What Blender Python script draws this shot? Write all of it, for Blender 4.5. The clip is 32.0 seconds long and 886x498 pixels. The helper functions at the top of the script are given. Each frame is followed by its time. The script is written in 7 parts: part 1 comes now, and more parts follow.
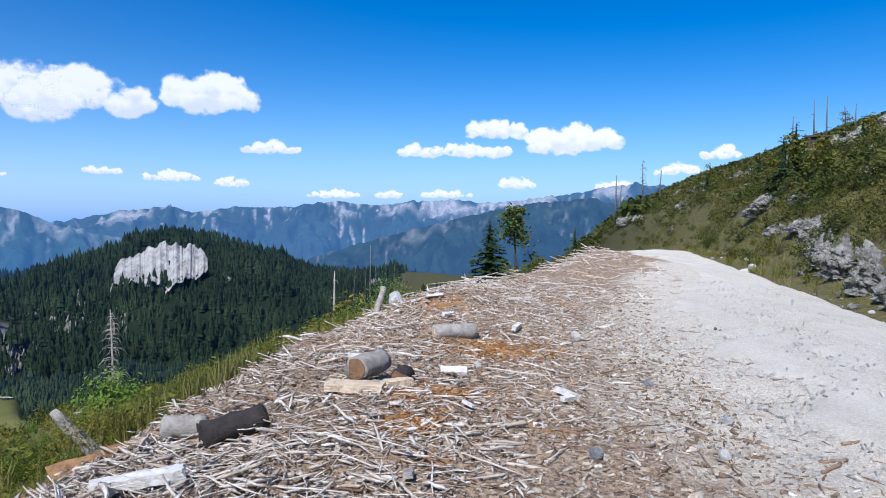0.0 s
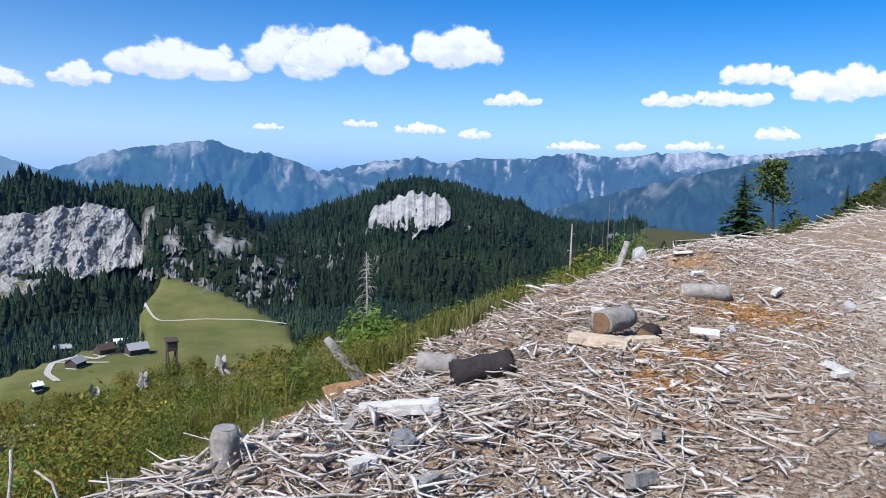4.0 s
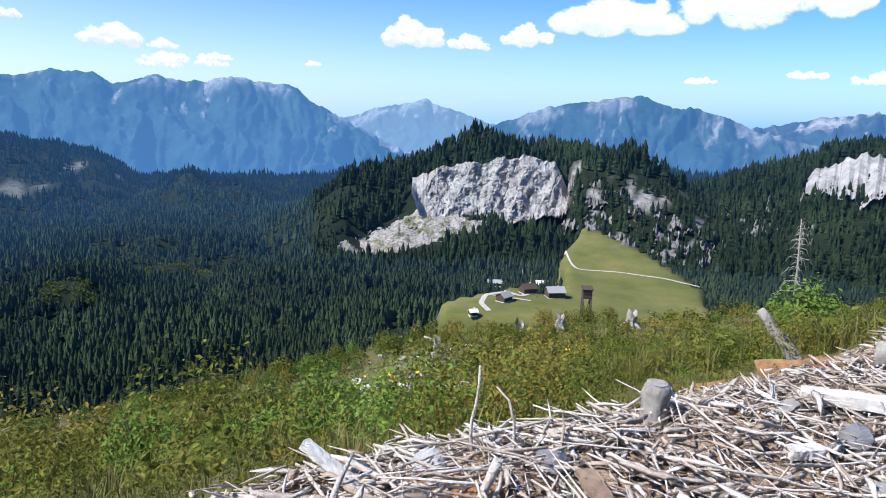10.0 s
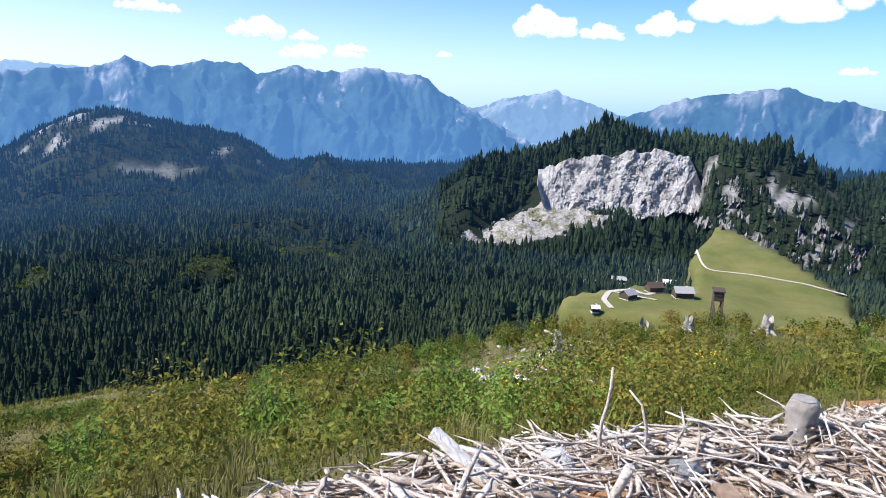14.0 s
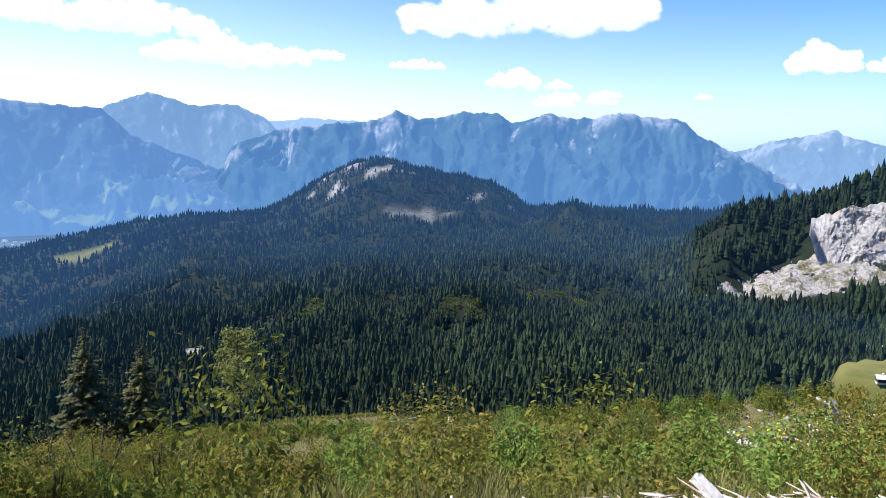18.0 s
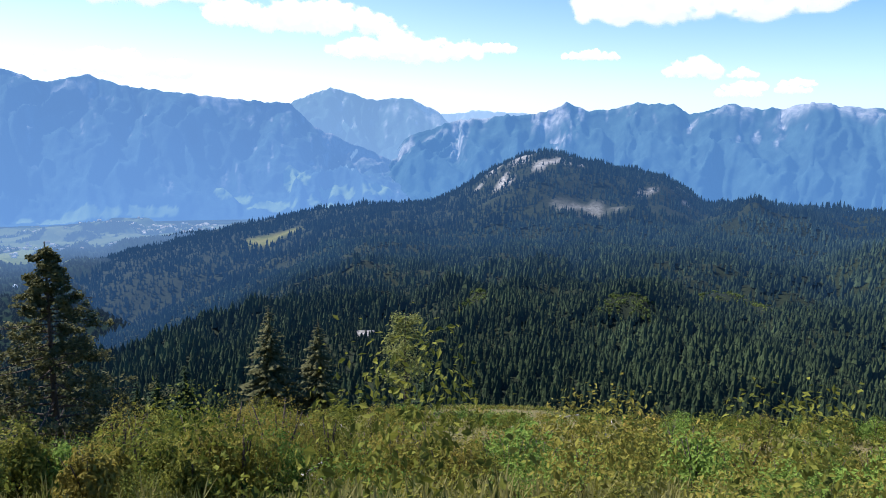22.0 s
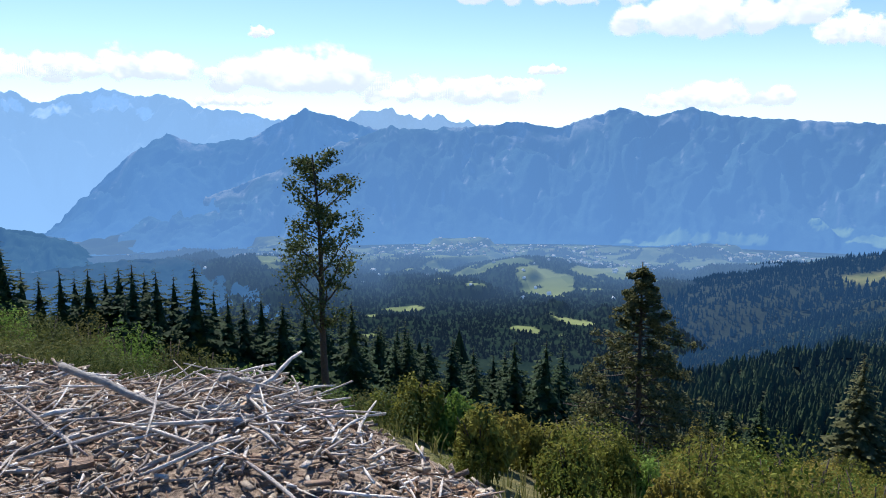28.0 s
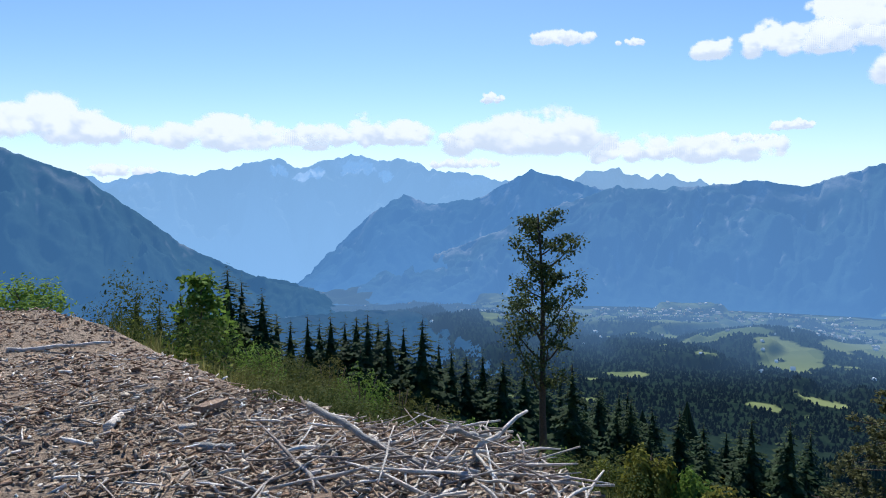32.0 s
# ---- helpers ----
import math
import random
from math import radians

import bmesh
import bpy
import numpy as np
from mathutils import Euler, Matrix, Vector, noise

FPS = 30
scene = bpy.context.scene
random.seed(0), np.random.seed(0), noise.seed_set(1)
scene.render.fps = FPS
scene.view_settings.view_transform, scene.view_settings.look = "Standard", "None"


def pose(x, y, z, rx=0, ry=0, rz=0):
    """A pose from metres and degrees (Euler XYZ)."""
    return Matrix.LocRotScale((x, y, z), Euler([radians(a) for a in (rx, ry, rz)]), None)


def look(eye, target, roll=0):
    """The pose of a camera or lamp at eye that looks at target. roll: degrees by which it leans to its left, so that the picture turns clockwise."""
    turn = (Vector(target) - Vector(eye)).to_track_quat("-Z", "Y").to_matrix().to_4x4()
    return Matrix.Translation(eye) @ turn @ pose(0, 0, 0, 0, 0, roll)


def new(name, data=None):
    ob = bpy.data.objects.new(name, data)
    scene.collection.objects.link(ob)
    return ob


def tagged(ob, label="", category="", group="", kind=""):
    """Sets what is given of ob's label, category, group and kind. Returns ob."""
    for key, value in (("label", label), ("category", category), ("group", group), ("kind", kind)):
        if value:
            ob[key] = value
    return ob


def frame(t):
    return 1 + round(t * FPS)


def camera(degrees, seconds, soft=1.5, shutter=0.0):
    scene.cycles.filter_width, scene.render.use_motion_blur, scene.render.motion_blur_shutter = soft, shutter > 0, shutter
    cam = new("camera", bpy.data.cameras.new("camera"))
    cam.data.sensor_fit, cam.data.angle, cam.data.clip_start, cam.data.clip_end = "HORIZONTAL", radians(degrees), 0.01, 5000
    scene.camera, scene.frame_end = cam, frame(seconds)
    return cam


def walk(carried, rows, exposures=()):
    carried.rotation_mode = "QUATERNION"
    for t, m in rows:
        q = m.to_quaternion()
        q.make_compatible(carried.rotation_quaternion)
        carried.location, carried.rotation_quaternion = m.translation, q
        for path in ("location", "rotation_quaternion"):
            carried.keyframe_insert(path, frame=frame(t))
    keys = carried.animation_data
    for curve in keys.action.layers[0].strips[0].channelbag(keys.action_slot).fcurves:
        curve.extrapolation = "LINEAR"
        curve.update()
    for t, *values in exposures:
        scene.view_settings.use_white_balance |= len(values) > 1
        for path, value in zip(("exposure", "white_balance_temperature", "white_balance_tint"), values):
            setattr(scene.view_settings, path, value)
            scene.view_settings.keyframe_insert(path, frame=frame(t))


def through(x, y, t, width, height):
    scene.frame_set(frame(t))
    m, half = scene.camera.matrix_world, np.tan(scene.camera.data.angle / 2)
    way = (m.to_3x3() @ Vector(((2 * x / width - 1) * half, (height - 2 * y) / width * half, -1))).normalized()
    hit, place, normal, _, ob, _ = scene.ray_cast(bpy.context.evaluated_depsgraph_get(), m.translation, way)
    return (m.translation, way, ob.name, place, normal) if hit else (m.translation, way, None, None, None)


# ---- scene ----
cam = camera(63.6, 32.0, soft=1.0)
# seconds, eye x y z, pitch, roll, yaw
PATH = [
    (0.0, -0.00, -0.00, 1.60, -1.89, -0.49, 0.07),
    (0.5, -0.01, -0.06, 1.60, -2.31, -0.71, 1.09),
    (1.0, -0.01, -0.07, 1.61, -2.78, -0.87, 2.26),
    (1.5, -0.02, -0.05, 1.60, -3.33, -0.77, 3.85),
    (2.0, -0.03, -0.04, 1.60, -3.57, -0.72, 7.03),
    (2.5, -0.04, -0.01, 1.59, -4.20, -0.64, 9.95),
    (3.0, -0.06, 0.00, 1.59, -4.94, -0.65, 13.23),
    (3.5, -0.07, 0.00, 1.59, -5.67, -0.82, 15.97),
    (4.0, -0.10, 0.01, 1.59, -6.00, -1.32, 18.95),
    (4.5, -0.12, 0.01, 1.59, -5.91, -1.55, 22.79),
    (6.5, -0.14, -0.03, 1.60, -8.15, -1.72, 32.68),
    (7.0, -0.15, -0.03, 1.60, -8.35, -1.76, 35.15),
    (7.5, -0.17, -0.03, 1.60, -8.83, -1.36, 38.34),
    (8.0, -0.18, -0.03, 1.59, -9.14, -1.54, 41.71),
    (8.5, -0.19, -0.04, 1.59, -9.07, -1.79, 43.79),
    (9.0, -0.20, -0.05, 1.59, -9.21, -1.89, 46.22),
    (9.5, -0.22, -0.05, 1.59, -9.85, -2.12, 48.64),
    (10.0, -0.23, -0.06, 1.58, -10.37, -1.86, 51.87),
    (10.5, -0.24, -0.05, 1.58, -10.71, -2.00, 53.05),
    (11.0, -0.24, -0.06, 1.58, -10.93, -1.95, 53.89),
    (11.5, -0.23, -0.07, 1.59, -11.23, -2.12, 54.22),
    (12.0, -0.23, -0.06, 1.58, -11.52, -2.26, 54.12),
    (12.5, -0.23, -0.05, 1.58, -12.11, -2.06, 54.45),
    (13.0, -0.24, -0.06, 1.58, -11.94, -2.11, 55.39),
    (13.5, -0.27, -0.07, 1.58, -11.70, -2.21, 58.05),
    (14.0, -0.27, -0.10, 1.59, -11.45, -2.36, 61.95),
    (14.5, -0.27, -0.14, 1.60, -11.42, -2.35, 66.82),
    (15.0, -0.26, -0.16, 1.59, -11.21, -2.10, 70.81),
    (15.5, -0.26, -0.17, 1.60, -11.66, -2.32, 73.76),
    (17.5, -0.15, -0.23, 1.60, -9.65, -1.26, 81.98),
    (18.0, -0.12, -0.24, 1.59, -8.42, -1.18, 81.64),
    (18.5, -0.10, -0.26, 1.60, -7.49, -1.46, 81.04),
    (19.0, -0.09, -0.25, 1.59, -7.15, -1.66, 80.73),
    (19.5, -0.09, -0.26, 1.59, -7.22, -1.89, 80.55),
    (20.0, -0.10, -0.27, 1.58, -7.72, -1.84, 79.85),
    (20.5, -0.12, -0.30, 1.57, -7.49, -1.61, 80.56),
    (21.0, -0.18, -0.32, 1.57, -8.77, -1.53, 85.60),
    (21.5, -0.23, -0.31, 1.57, -9.32, -1.28, 90.74),
    (22.0, -0.25, -0.32, 1.57, -9.28, -1.10, 94.95),
    (22.5, -0.27, -0.33, 1.58, -9.27, -0.66, 99.10),
    (23.0, -0.27, -0.35, 1.57, -9.12, -0.49, 104.07),
    (23.5, -0.26, -0.36, 1.59, -8.74, -0.14, 108.58),
    (24.0, -0.26, -0.40, 1.61, -7.86, 0.34, 113.58),
    (24.5, -0.28, -0.43, 1.61, -7.97, 0.44, 117.81),
    (25.0, -0.31, -0.45, 1.60, -8.05, 0.06, 121.61),
    (25.5, -0.32, -0.47, 1.60, -8.11, 0.32, 125.51),
    (26.0, -0.33, -0.46, 1.60, -7.68, 0.15, 128.53),
    (26.5, -0.33, -0.47, 1.60, -7.38, -0.25, 131.95),
    (28.5, -0.36, -0.55, 1.58, -7.06, 0.33, 141.98),
    (29.0, -0.36, -0.57, 1.58, -6.57, 0.04, 144.76),
    (29.5, -0.35, -0.58, 1.58, -6.20, 0.23, 148.46),
    (30.0, -0.35, -0.59, 1.58, -5.43, -0.38, 149.68),
    (30.5, -0.35, -0.60, 1.57, -4.99, -0.17, 151.69),
    (31.0, -0.36, -0.60, 1.57, -4.20, 0.43, 154.30),
    (31.5, -0.35, -0.60, 1.57, -2.82, 0.09, 155.93),
    (32.0, -0.34, -0.60, 1.57, -2.54, 0.07, 157.55),
]
walk(cam, [(t, pose(x, y, z, 90 + pitch, roll, yaw)) for t, x, y, z, pitch, roll, yaw in PATH],
     exposures=[(0, 0.17, 5780, 12), (2, 0.17, 5800, 12), (4, 0.24, 5850, 12), (7, 0.38, 5930, 12), (9, 0.52, 5980, 12), (13, 0.70, 6130, 14), (19, 0.83, 6330, 16), (24, 0.84, 6330, 16), (26, 0.75, 6280, 15), (29, 0.52, 6080, 10), (32, 0.36, 6020, 8)])

# ---- light ----
SUN_LEFT, SUN_UP = 160.0, 49.0  # degrees to the left of straight ahead, and above the horizon
world = bpy.data.worlds.new("world")
scene.world = world
world.use_nodes = True
wn = world.node_tree.nodes
sky = wn.new("ShaderNodeTexSky")
sky.sky_type = "NISHITA"
sky.sun_disc = False
sky.sun_elevation = radians(SUN_UP)
sky.sun_rotation = radians(-SUN_LEFT)
sky.altitude = 1200
sky.air_density, sky.dust_density, sky.ozone_density = 1.0, 0.5, 1.5
wn["Background"].inputs["Strength"].default_value = 0.085
deep = wn.new("ShaderNodeHueSaturation")
deep.inputs["Hue"].default_value = 0.508
deep.inputs["Value"].default_value = 1.34
world.node_tree.links.new(sky.outputs[0], deep.inputs["Color"])
# paler air towards the horizon
way = wn.new("ShaderNodeTexCoord")
part_z = wn.new("ShaderNodeSeparateXYZ")
low = wn.new("ShaderNodeMapRange")
low.inputs["From Min"].default_value, low.inputs["From Max"].default_value, low.inputs["To Min"].default_value, low.inputs["To Max"].default_value = 0.0, 0.28, 1.0, 0.0
veil = wn.new("ShaderNodeMath")
veil.operation = "POWER"
veil.inputs[1].default_value = 3.1
haze_mix = wn.new("ShaderNodeMix")
haze_mix.data_type = "RGBA"
haze_tone = wn.new("ShaderNodeMix")
haze_tone.data_type = "RGBA"
haze_tone.inputs[6].default_value, haze_tone.inputs[7].default_value = (2.4, 4.8, 9.3, 1), (6.9, 8.1, 9.8, 1)
wl = world.node_tree.links
# the blue is deepest away from the sun
sunward = wn.new("ShaderNodeVectorMath")
sunward.operation = "DOT_PRODUCT"
sunward.inputs[1].default_value = (-math.sin(radians(SUN_LEFT)), math.cos(radians(SUN_LEFT)), 0)
pale = wn.new("ShaderNodeMapRange")
pale.inputs["From Min"].default_value, pale.inputs["From Max"].default_value, pale.inputs["To Min"].default_value, pale.inputs["To Max"].default_value = -1.0, 0.6, 1.58, 1.2
wl.new(way.outputs["Generated"], sunward.inputs[0])
wl.new(sunward.outputs["Value"], pale.inputs["Value"])
wl.new(pale.outputs[0], deep.inputs["Saturation"])
glow = wn.new("ShaderNodeMapRange")
glow.inputs["From Min"].default_value, glow.inputs["From Max"].default_value = -0.8, 0.6
wl.new(sunward.outputs["Value"], glow.inputs["Value"])
wl.new(glow.outputs[0], haze_tone.inputs["Factor"])
wl.new(haze_tone.outputs[2], haze_mix.inputs[7])
wl.new(way.outputs["Generated"], part_z.inputs[0])
wl.new(part_z.outputs["Z"], low.inputs["Value"])
wl.new(low.outputs[0], veil.inputs[0])
wl.new(veil.outputs[0], haze_mix.inputs["Factor"])
wl.new(deep.outputs[0], haze_mix.inputs[6])
wl.new(haze_mix.outputs[2], wn["Background"].inputs["Color"])
sun = new("sun", bpy.data.lights.new("sun", "SUN"))
sun.data.energy, sun.data.angle, sun.data.color = 5.0, radians(0.53), (1.0, 0.95, 0.87)
_sa, _se = radians(SUN_LEFT), radians(SUN_UP)
sun.matrix_world = look((-30 * math.sin(_sa) * math.cos(_se), 30 * math.cos(_sa) * math.cos(_se), 30 * math.sin(_se)), (0, 0, 0))

# ---- materials ----


class Mat:
    """A node material built step by step."""

    def __init__(self, name, rough=0.9):
        self.m = bpy.data.materials.new(name)
        self.m.use_nodes = True
        self.nt = self.m.node_tree
        self.b = self.nt.nodes["Principled BSDF"]
        self.b.inputs["Roughness"].default_value = rough
        self.b.inputs["Specular IOR Level"].default_value = 0.2
        self.co = self.nt.nodes.new("ShaderNodeNewGeometry").outputs["Position"]

    def n(self, kind, **kw):
        node = self.nt.nodes.new("ShaderNode" + kind)
        for k, v in kw.items():
            setattr(node, k, v)
        return node

    def l(self, a, b):
        self.nt.links.new(a, b)

    def noise(self, scale, detail=4.0, rough=0.6, stretch=None, lo=0.35, hi=0.65, local=False):
        co = self.co
        if local:
            co = self.n("TexCoord").outputs["Object"]
        if stretch:
            mp = self.n("Mapping")
            mp.inputs["Scale"].default_value = stretch
            self.l(co, mp.inputs["Vector"])
            co = mp.outputs[0]
        t = self.n("TexNoise")
        t.inputs["Scale"].default_value, t.inputs["Detail"].default_value, t.inputs["Roughness"].default_value = scale, detail, rough
        self.l(co, t.inputs["Vector"])
        r = self.n("MapRange")
        r.inputs["From Min"].default_value, r.inputs["From Max"].default_value = lo, hi
        self.l(t.outputs[0], r.inputs["Value"])
        return r.outputs[0]

    def attr(self, name):
        return self.n("Attribute", attribute_name=name).outputs["Fac"]

    def mix(self, fac, a, b, blend="MIX"):
        m = self.n("Mix", data_type="RGBA", blend_type=blend)
        for sock, v in ((m.inputs["Factor"], fac), (m.inputs[6], a), (m.inputs[7], b)):
            if isinstance(v, (int, float)):
                sock.default_value = v
            elif isinstance(v, tuple):
                sock.default_value = (*v, 1)
            else:
                self.l(v, sock)
        return m.outputs[2]

    def math(self, op, a, b=0.5):
        m = self.n("Math", operation=op)
        for sock, v in zip(m.inputs, (a, b)):
            if isinstance(v, (int, float)):
                sock.default_value = v
            else:
                self.l(v, sock)
        return m.outputs[0]

    def random(self, island=False):
        return self.n("NewGeometry").outputs["Random Per Island"] if island else self.n("ObjectInfo").outputs["Random"]

    def color(self, c):
        if isinstance(c, tuple):
            self.b.inputs["Base Color"].default_value = (*c, 1)
        else:
            self.l(c, self.b.inputs["Base Color"])
        return self

    def bump(self, h, dist=0.02, strength=0.6):
        bp = self.n("Bump")
        bp.inputs["Distance"].default_value, bp.inputs["Strength"].default_value = dist, strength
        self.l(h, bp.inputs["Height"])
        self.l(bp.outputs[0], self.b.inputs["Normal"])
        return self


def distance_material(name, air, amount, forest, rock, rockiness, scale, grass=(0.20, 0.27, 0.09)):
    """Far mountains: woods, meadows and bare rock, air haze mixed in as blue emission."""
    q = Mat(name, 1.0)
    q.b.inputs["Specular IOR Level"].default_value = 0.0
    n1 = q.noise(0.006 * scale, 6, 0.65, None, 0.38, 0.62)
    fine = q.noise(0.035 * scale, 6, 0.7, (1, 1, 0.5), 0.35, 0.65)
    wood = q.mix(n1, forest, tuple(c * 2.0 for c in forest))
    wood = q.mix(q.math("MULTIPLY", fine, 0.5), wood, tuple(c * 0.5 for c in forest))
    rk = q.math("MULTIPLY", q.attr("bare"), q.math("MULTIPLY", q.math("ADD", fine, 0.35), rockiness * 0.85))
    rk = q.math("MINIMUM", rk, 1.0)
    c = q.mix(rk, wood, rock)
    c = q.mix(q.attr("grass"), c, grass)
    q.color(c)
    # no air is modelled: this glow stands in for distance haze
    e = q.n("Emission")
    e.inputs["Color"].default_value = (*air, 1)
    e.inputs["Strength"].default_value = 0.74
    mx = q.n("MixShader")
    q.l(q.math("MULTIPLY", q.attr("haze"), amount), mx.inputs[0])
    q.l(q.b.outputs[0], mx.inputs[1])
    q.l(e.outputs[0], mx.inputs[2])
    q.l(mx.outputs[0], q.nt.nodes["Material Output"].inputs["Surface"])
    return q.m


def forest_material(name, c1, c2, air=0.0, tone=(0.05, 0.145, 0.33)):
    q = Mat(name, 0.9)
    q.b.inputs["Specular IOR Level"].default_value = 0.05
    c = q.mix(q.random(True), c1, c2)
    q.color(q.mix(q.math("MULTIPLY", q.noise(0.012, 5, 0.6, None, 0.5, 0.66), 0.6), c, tuple(v * 1.7 for v in c2)))
    # distant trees fade into a blue glow painted as air haze
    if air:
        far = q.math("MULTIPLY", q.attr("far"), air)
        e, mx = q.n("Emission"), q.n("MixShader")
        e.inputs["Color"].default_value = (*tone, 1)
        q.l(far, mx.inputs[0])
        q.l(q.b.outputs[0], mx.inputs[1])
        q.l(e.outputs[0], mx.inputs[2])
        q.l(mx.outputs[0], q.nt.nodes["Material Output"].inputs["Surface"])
    return q.m


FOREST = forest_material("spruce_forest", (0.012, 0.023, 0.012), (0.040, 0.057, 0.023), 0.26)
# hill spruces: the painted haze is kept weaker and darker away from the sun
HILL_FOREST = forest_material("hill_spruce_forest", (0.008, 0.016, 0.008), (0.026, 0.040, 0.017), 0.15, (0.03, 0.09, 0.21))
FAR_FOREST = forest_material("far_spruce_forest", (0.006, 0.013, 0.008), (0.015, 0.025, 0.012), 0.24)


def ground_material():
    q = Mat("ground", 0.95)
    mid, fine = q.noise(0.6, 5), q.noise(7, 6, 0.7)
    earth = q.mix(fine, (0.085, 0.06, 0.032), (0.23, 0.17, 0.095))
    herb = q.mix(fine, (0.06, 0.07, 0.02), (0.19, 0.165, 0.055))
    c = q.mix(q.math("MULTIPLY", mid, 0.45), herb, earth)
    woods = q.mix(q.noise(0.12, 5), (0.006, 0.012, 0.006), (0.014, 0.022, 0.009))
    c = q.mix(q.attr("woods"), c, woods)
    grass = q.mix(q.noise(0.03, 6, 0.7), (0.09, 0.105, 0.026), (0.165, 0.155, 0.05))
    c = q.mix(q.attr("meadow"), c, grass)
    rock = q.mix(q.noise(0.16, 8, 0.75), (0.09, 0.09, 0.075), (0.40, 0.39, 0.365))
    c = q.mix(q.attr("bare"), c, rock)
    q.color(c)
    q.bump(q.noise(9, 6, 0.7), 0.05)
    # blue emission rising with distance, painted haze over the far ground
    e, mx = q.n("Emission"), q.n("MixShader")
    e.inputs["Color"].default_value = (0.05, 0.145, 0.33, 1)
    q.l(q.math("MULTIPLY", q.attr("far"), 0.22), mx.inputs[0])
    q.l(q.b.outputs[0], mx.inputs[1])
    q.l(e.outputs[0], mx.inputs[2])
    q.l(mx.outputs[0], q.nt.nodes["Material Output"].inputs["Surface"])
    return q.m


GROUND = ground_material()

# ---- form of the land ----


def lattice(ix, iy, seed):
    h = (ix.astype(np.int64) * 374761393 + iy.astype(np.int64) * 668265263 + seed * 974634777) & 0x7FFFFFFF
    h = ((h ^ (h >> 13)) * 1274126177) & 0x7FFFFFFF
    return ((h ^ (h >> 16)) & 0xFFFF) / 65535.0


def value_noise(x, y, seed=0):
    ix, iy = np.floor(x), np.floor(y)
    fx, fy = x - ix, y - iy
    fx, fy = fx * fx * fx * (fx * (fx * 6 - 15) + 10), fy * fy * fy * (fy * (fy * 6 - 15) + 10)
    ix, iy = ix.astype(np.int64), iy.astype(np.int64)
    a, b = lattice(ix, iy, seed), lattice(ix + 1, iy, seed)
    c, d = lattice(ix, iy + 1, seed), lattice(ix + 1, iy + 1, seed)
    return (a + (b - a) * fx) * (1 - fy) + (c + (d - c) * fx) * fy - 0.5


def fbm(x, y, octaves=5, seed=0, gain=0.5):
    out, amp = np.zeros(np.broadcast(x, y).shape), 1.0
    for k in range(octaves):
        out = out + amp * value_noise(x * 2.03 ** k + 17.3 * k, y * 2.03 ** k - 9.1 * k, seed + k)
        amp *= gain
    return out


def ridged(x, y, octaves=5, seed=0):
    out, amp = np.zeros(np.broadcast(x, y).shape), 1.0
    for k in range(octaves):
        out = out + amp * (0.5 - 2.0 * np.abs(value_noise(x * 2.1 ** k + 5.7 * k, y * 2.1 ** k + 3.3 * k, seed + k)))
        amp *= 0.5
    return out


def step(x, lo, hi):
    u = np.clip((x - lo) / (hi - lo), 0, 1)
    return u * u * (3 - 2 * u)


def along(a, pts):
    pts = sorted(pts)
    return np.interp(a, [p[0] for p in pts], [p[1] for p in pts])


def polar(x, y):
    a = np.degrees(np.arctan2(-x, y))
    return np.where(a < -90, a + 360, a), np.hypot(x, y)


# the brink of the levelled ground, x by y; below it the hillside falls to the left
BRINK = [(-60, 14), (-16, 2.2), (-12, 0.7), (-9.5, -0.2), (-7.2, -0.8), (-5.6, -1.6), (-4.8, -2.3), (-2.6, -2.3), (-1, -2.35), (0, -2.5), (1.5, -2.6),
         (3, -2.3), (5, -2.0), (9, -1.6), (12, -1.0), (16, 0.2), (20, 1.8), (26, 4.2), (50, 11), (90, 16), (200, 30)]
ROAD_RIGHT = [(-40, 8), (0, 6.2), (11, 6.7), (14, 7.4), (21, 9.2), (35, 12.6), (57, 18.0), (80, 20), (120, 21), (400, 28)]
ROAD_LEFT = [(-40, 2.2), (0, 2.8), (5, 3.1), (7, 3.25), (9.3, 3.75), (17, 5.7), (32, 8.9), (48, 12.4), (60, 14.5), (80, 16), (120, 17), (400, 22)]

KNOLL = [(76, -30), (70, -12), (64, -8.6), (59, -6.8), (54.5, -5.2), (53.2, -4.6), (51, -3.9), (48.4, -3.2), (45.8, -2.5), (41.5, -2.3), (37.3, -2.8), (34.8, -3.7),
         (32.7, -5.0), (31, -6.3), (28, -8.5), (22, -12), (16, -30)]
DOME = [(46, -30), (40, -10), (36, -7), (32.2, -4.8), (28.7, -3.7), (25.3, -2.6), (23.4, -1.4), (20.7, -0.9), (18.2, -1.2), (15.6, -2.0), (12.7, -2.6), (10.1, -3.8),
        (6.5, -4.2), (2.9, -3.6), (-4, -4), (-12, -7), (-18, -30)]
WOODHILL = [(131, -30), (125, -12), (121, -10.4), (118.7, -9.6), (114.4, -9.0), (110, -8.2), (104.7, -7.4), (100.8, -7.0), (95.8, -5.9), (93.3, -4.6), (91.3, -3.1), (88.9, -1.8),
            (87.2, -1.4), (85.4, -1.5), (83.6, -2.1), (80.4, -2.75), (77.7, -3.2), (75.8, -4.3), (74, -6.0), (71, -8.2),
            (66, -9.5), (58, -10), (50, -11), (42, -30)]


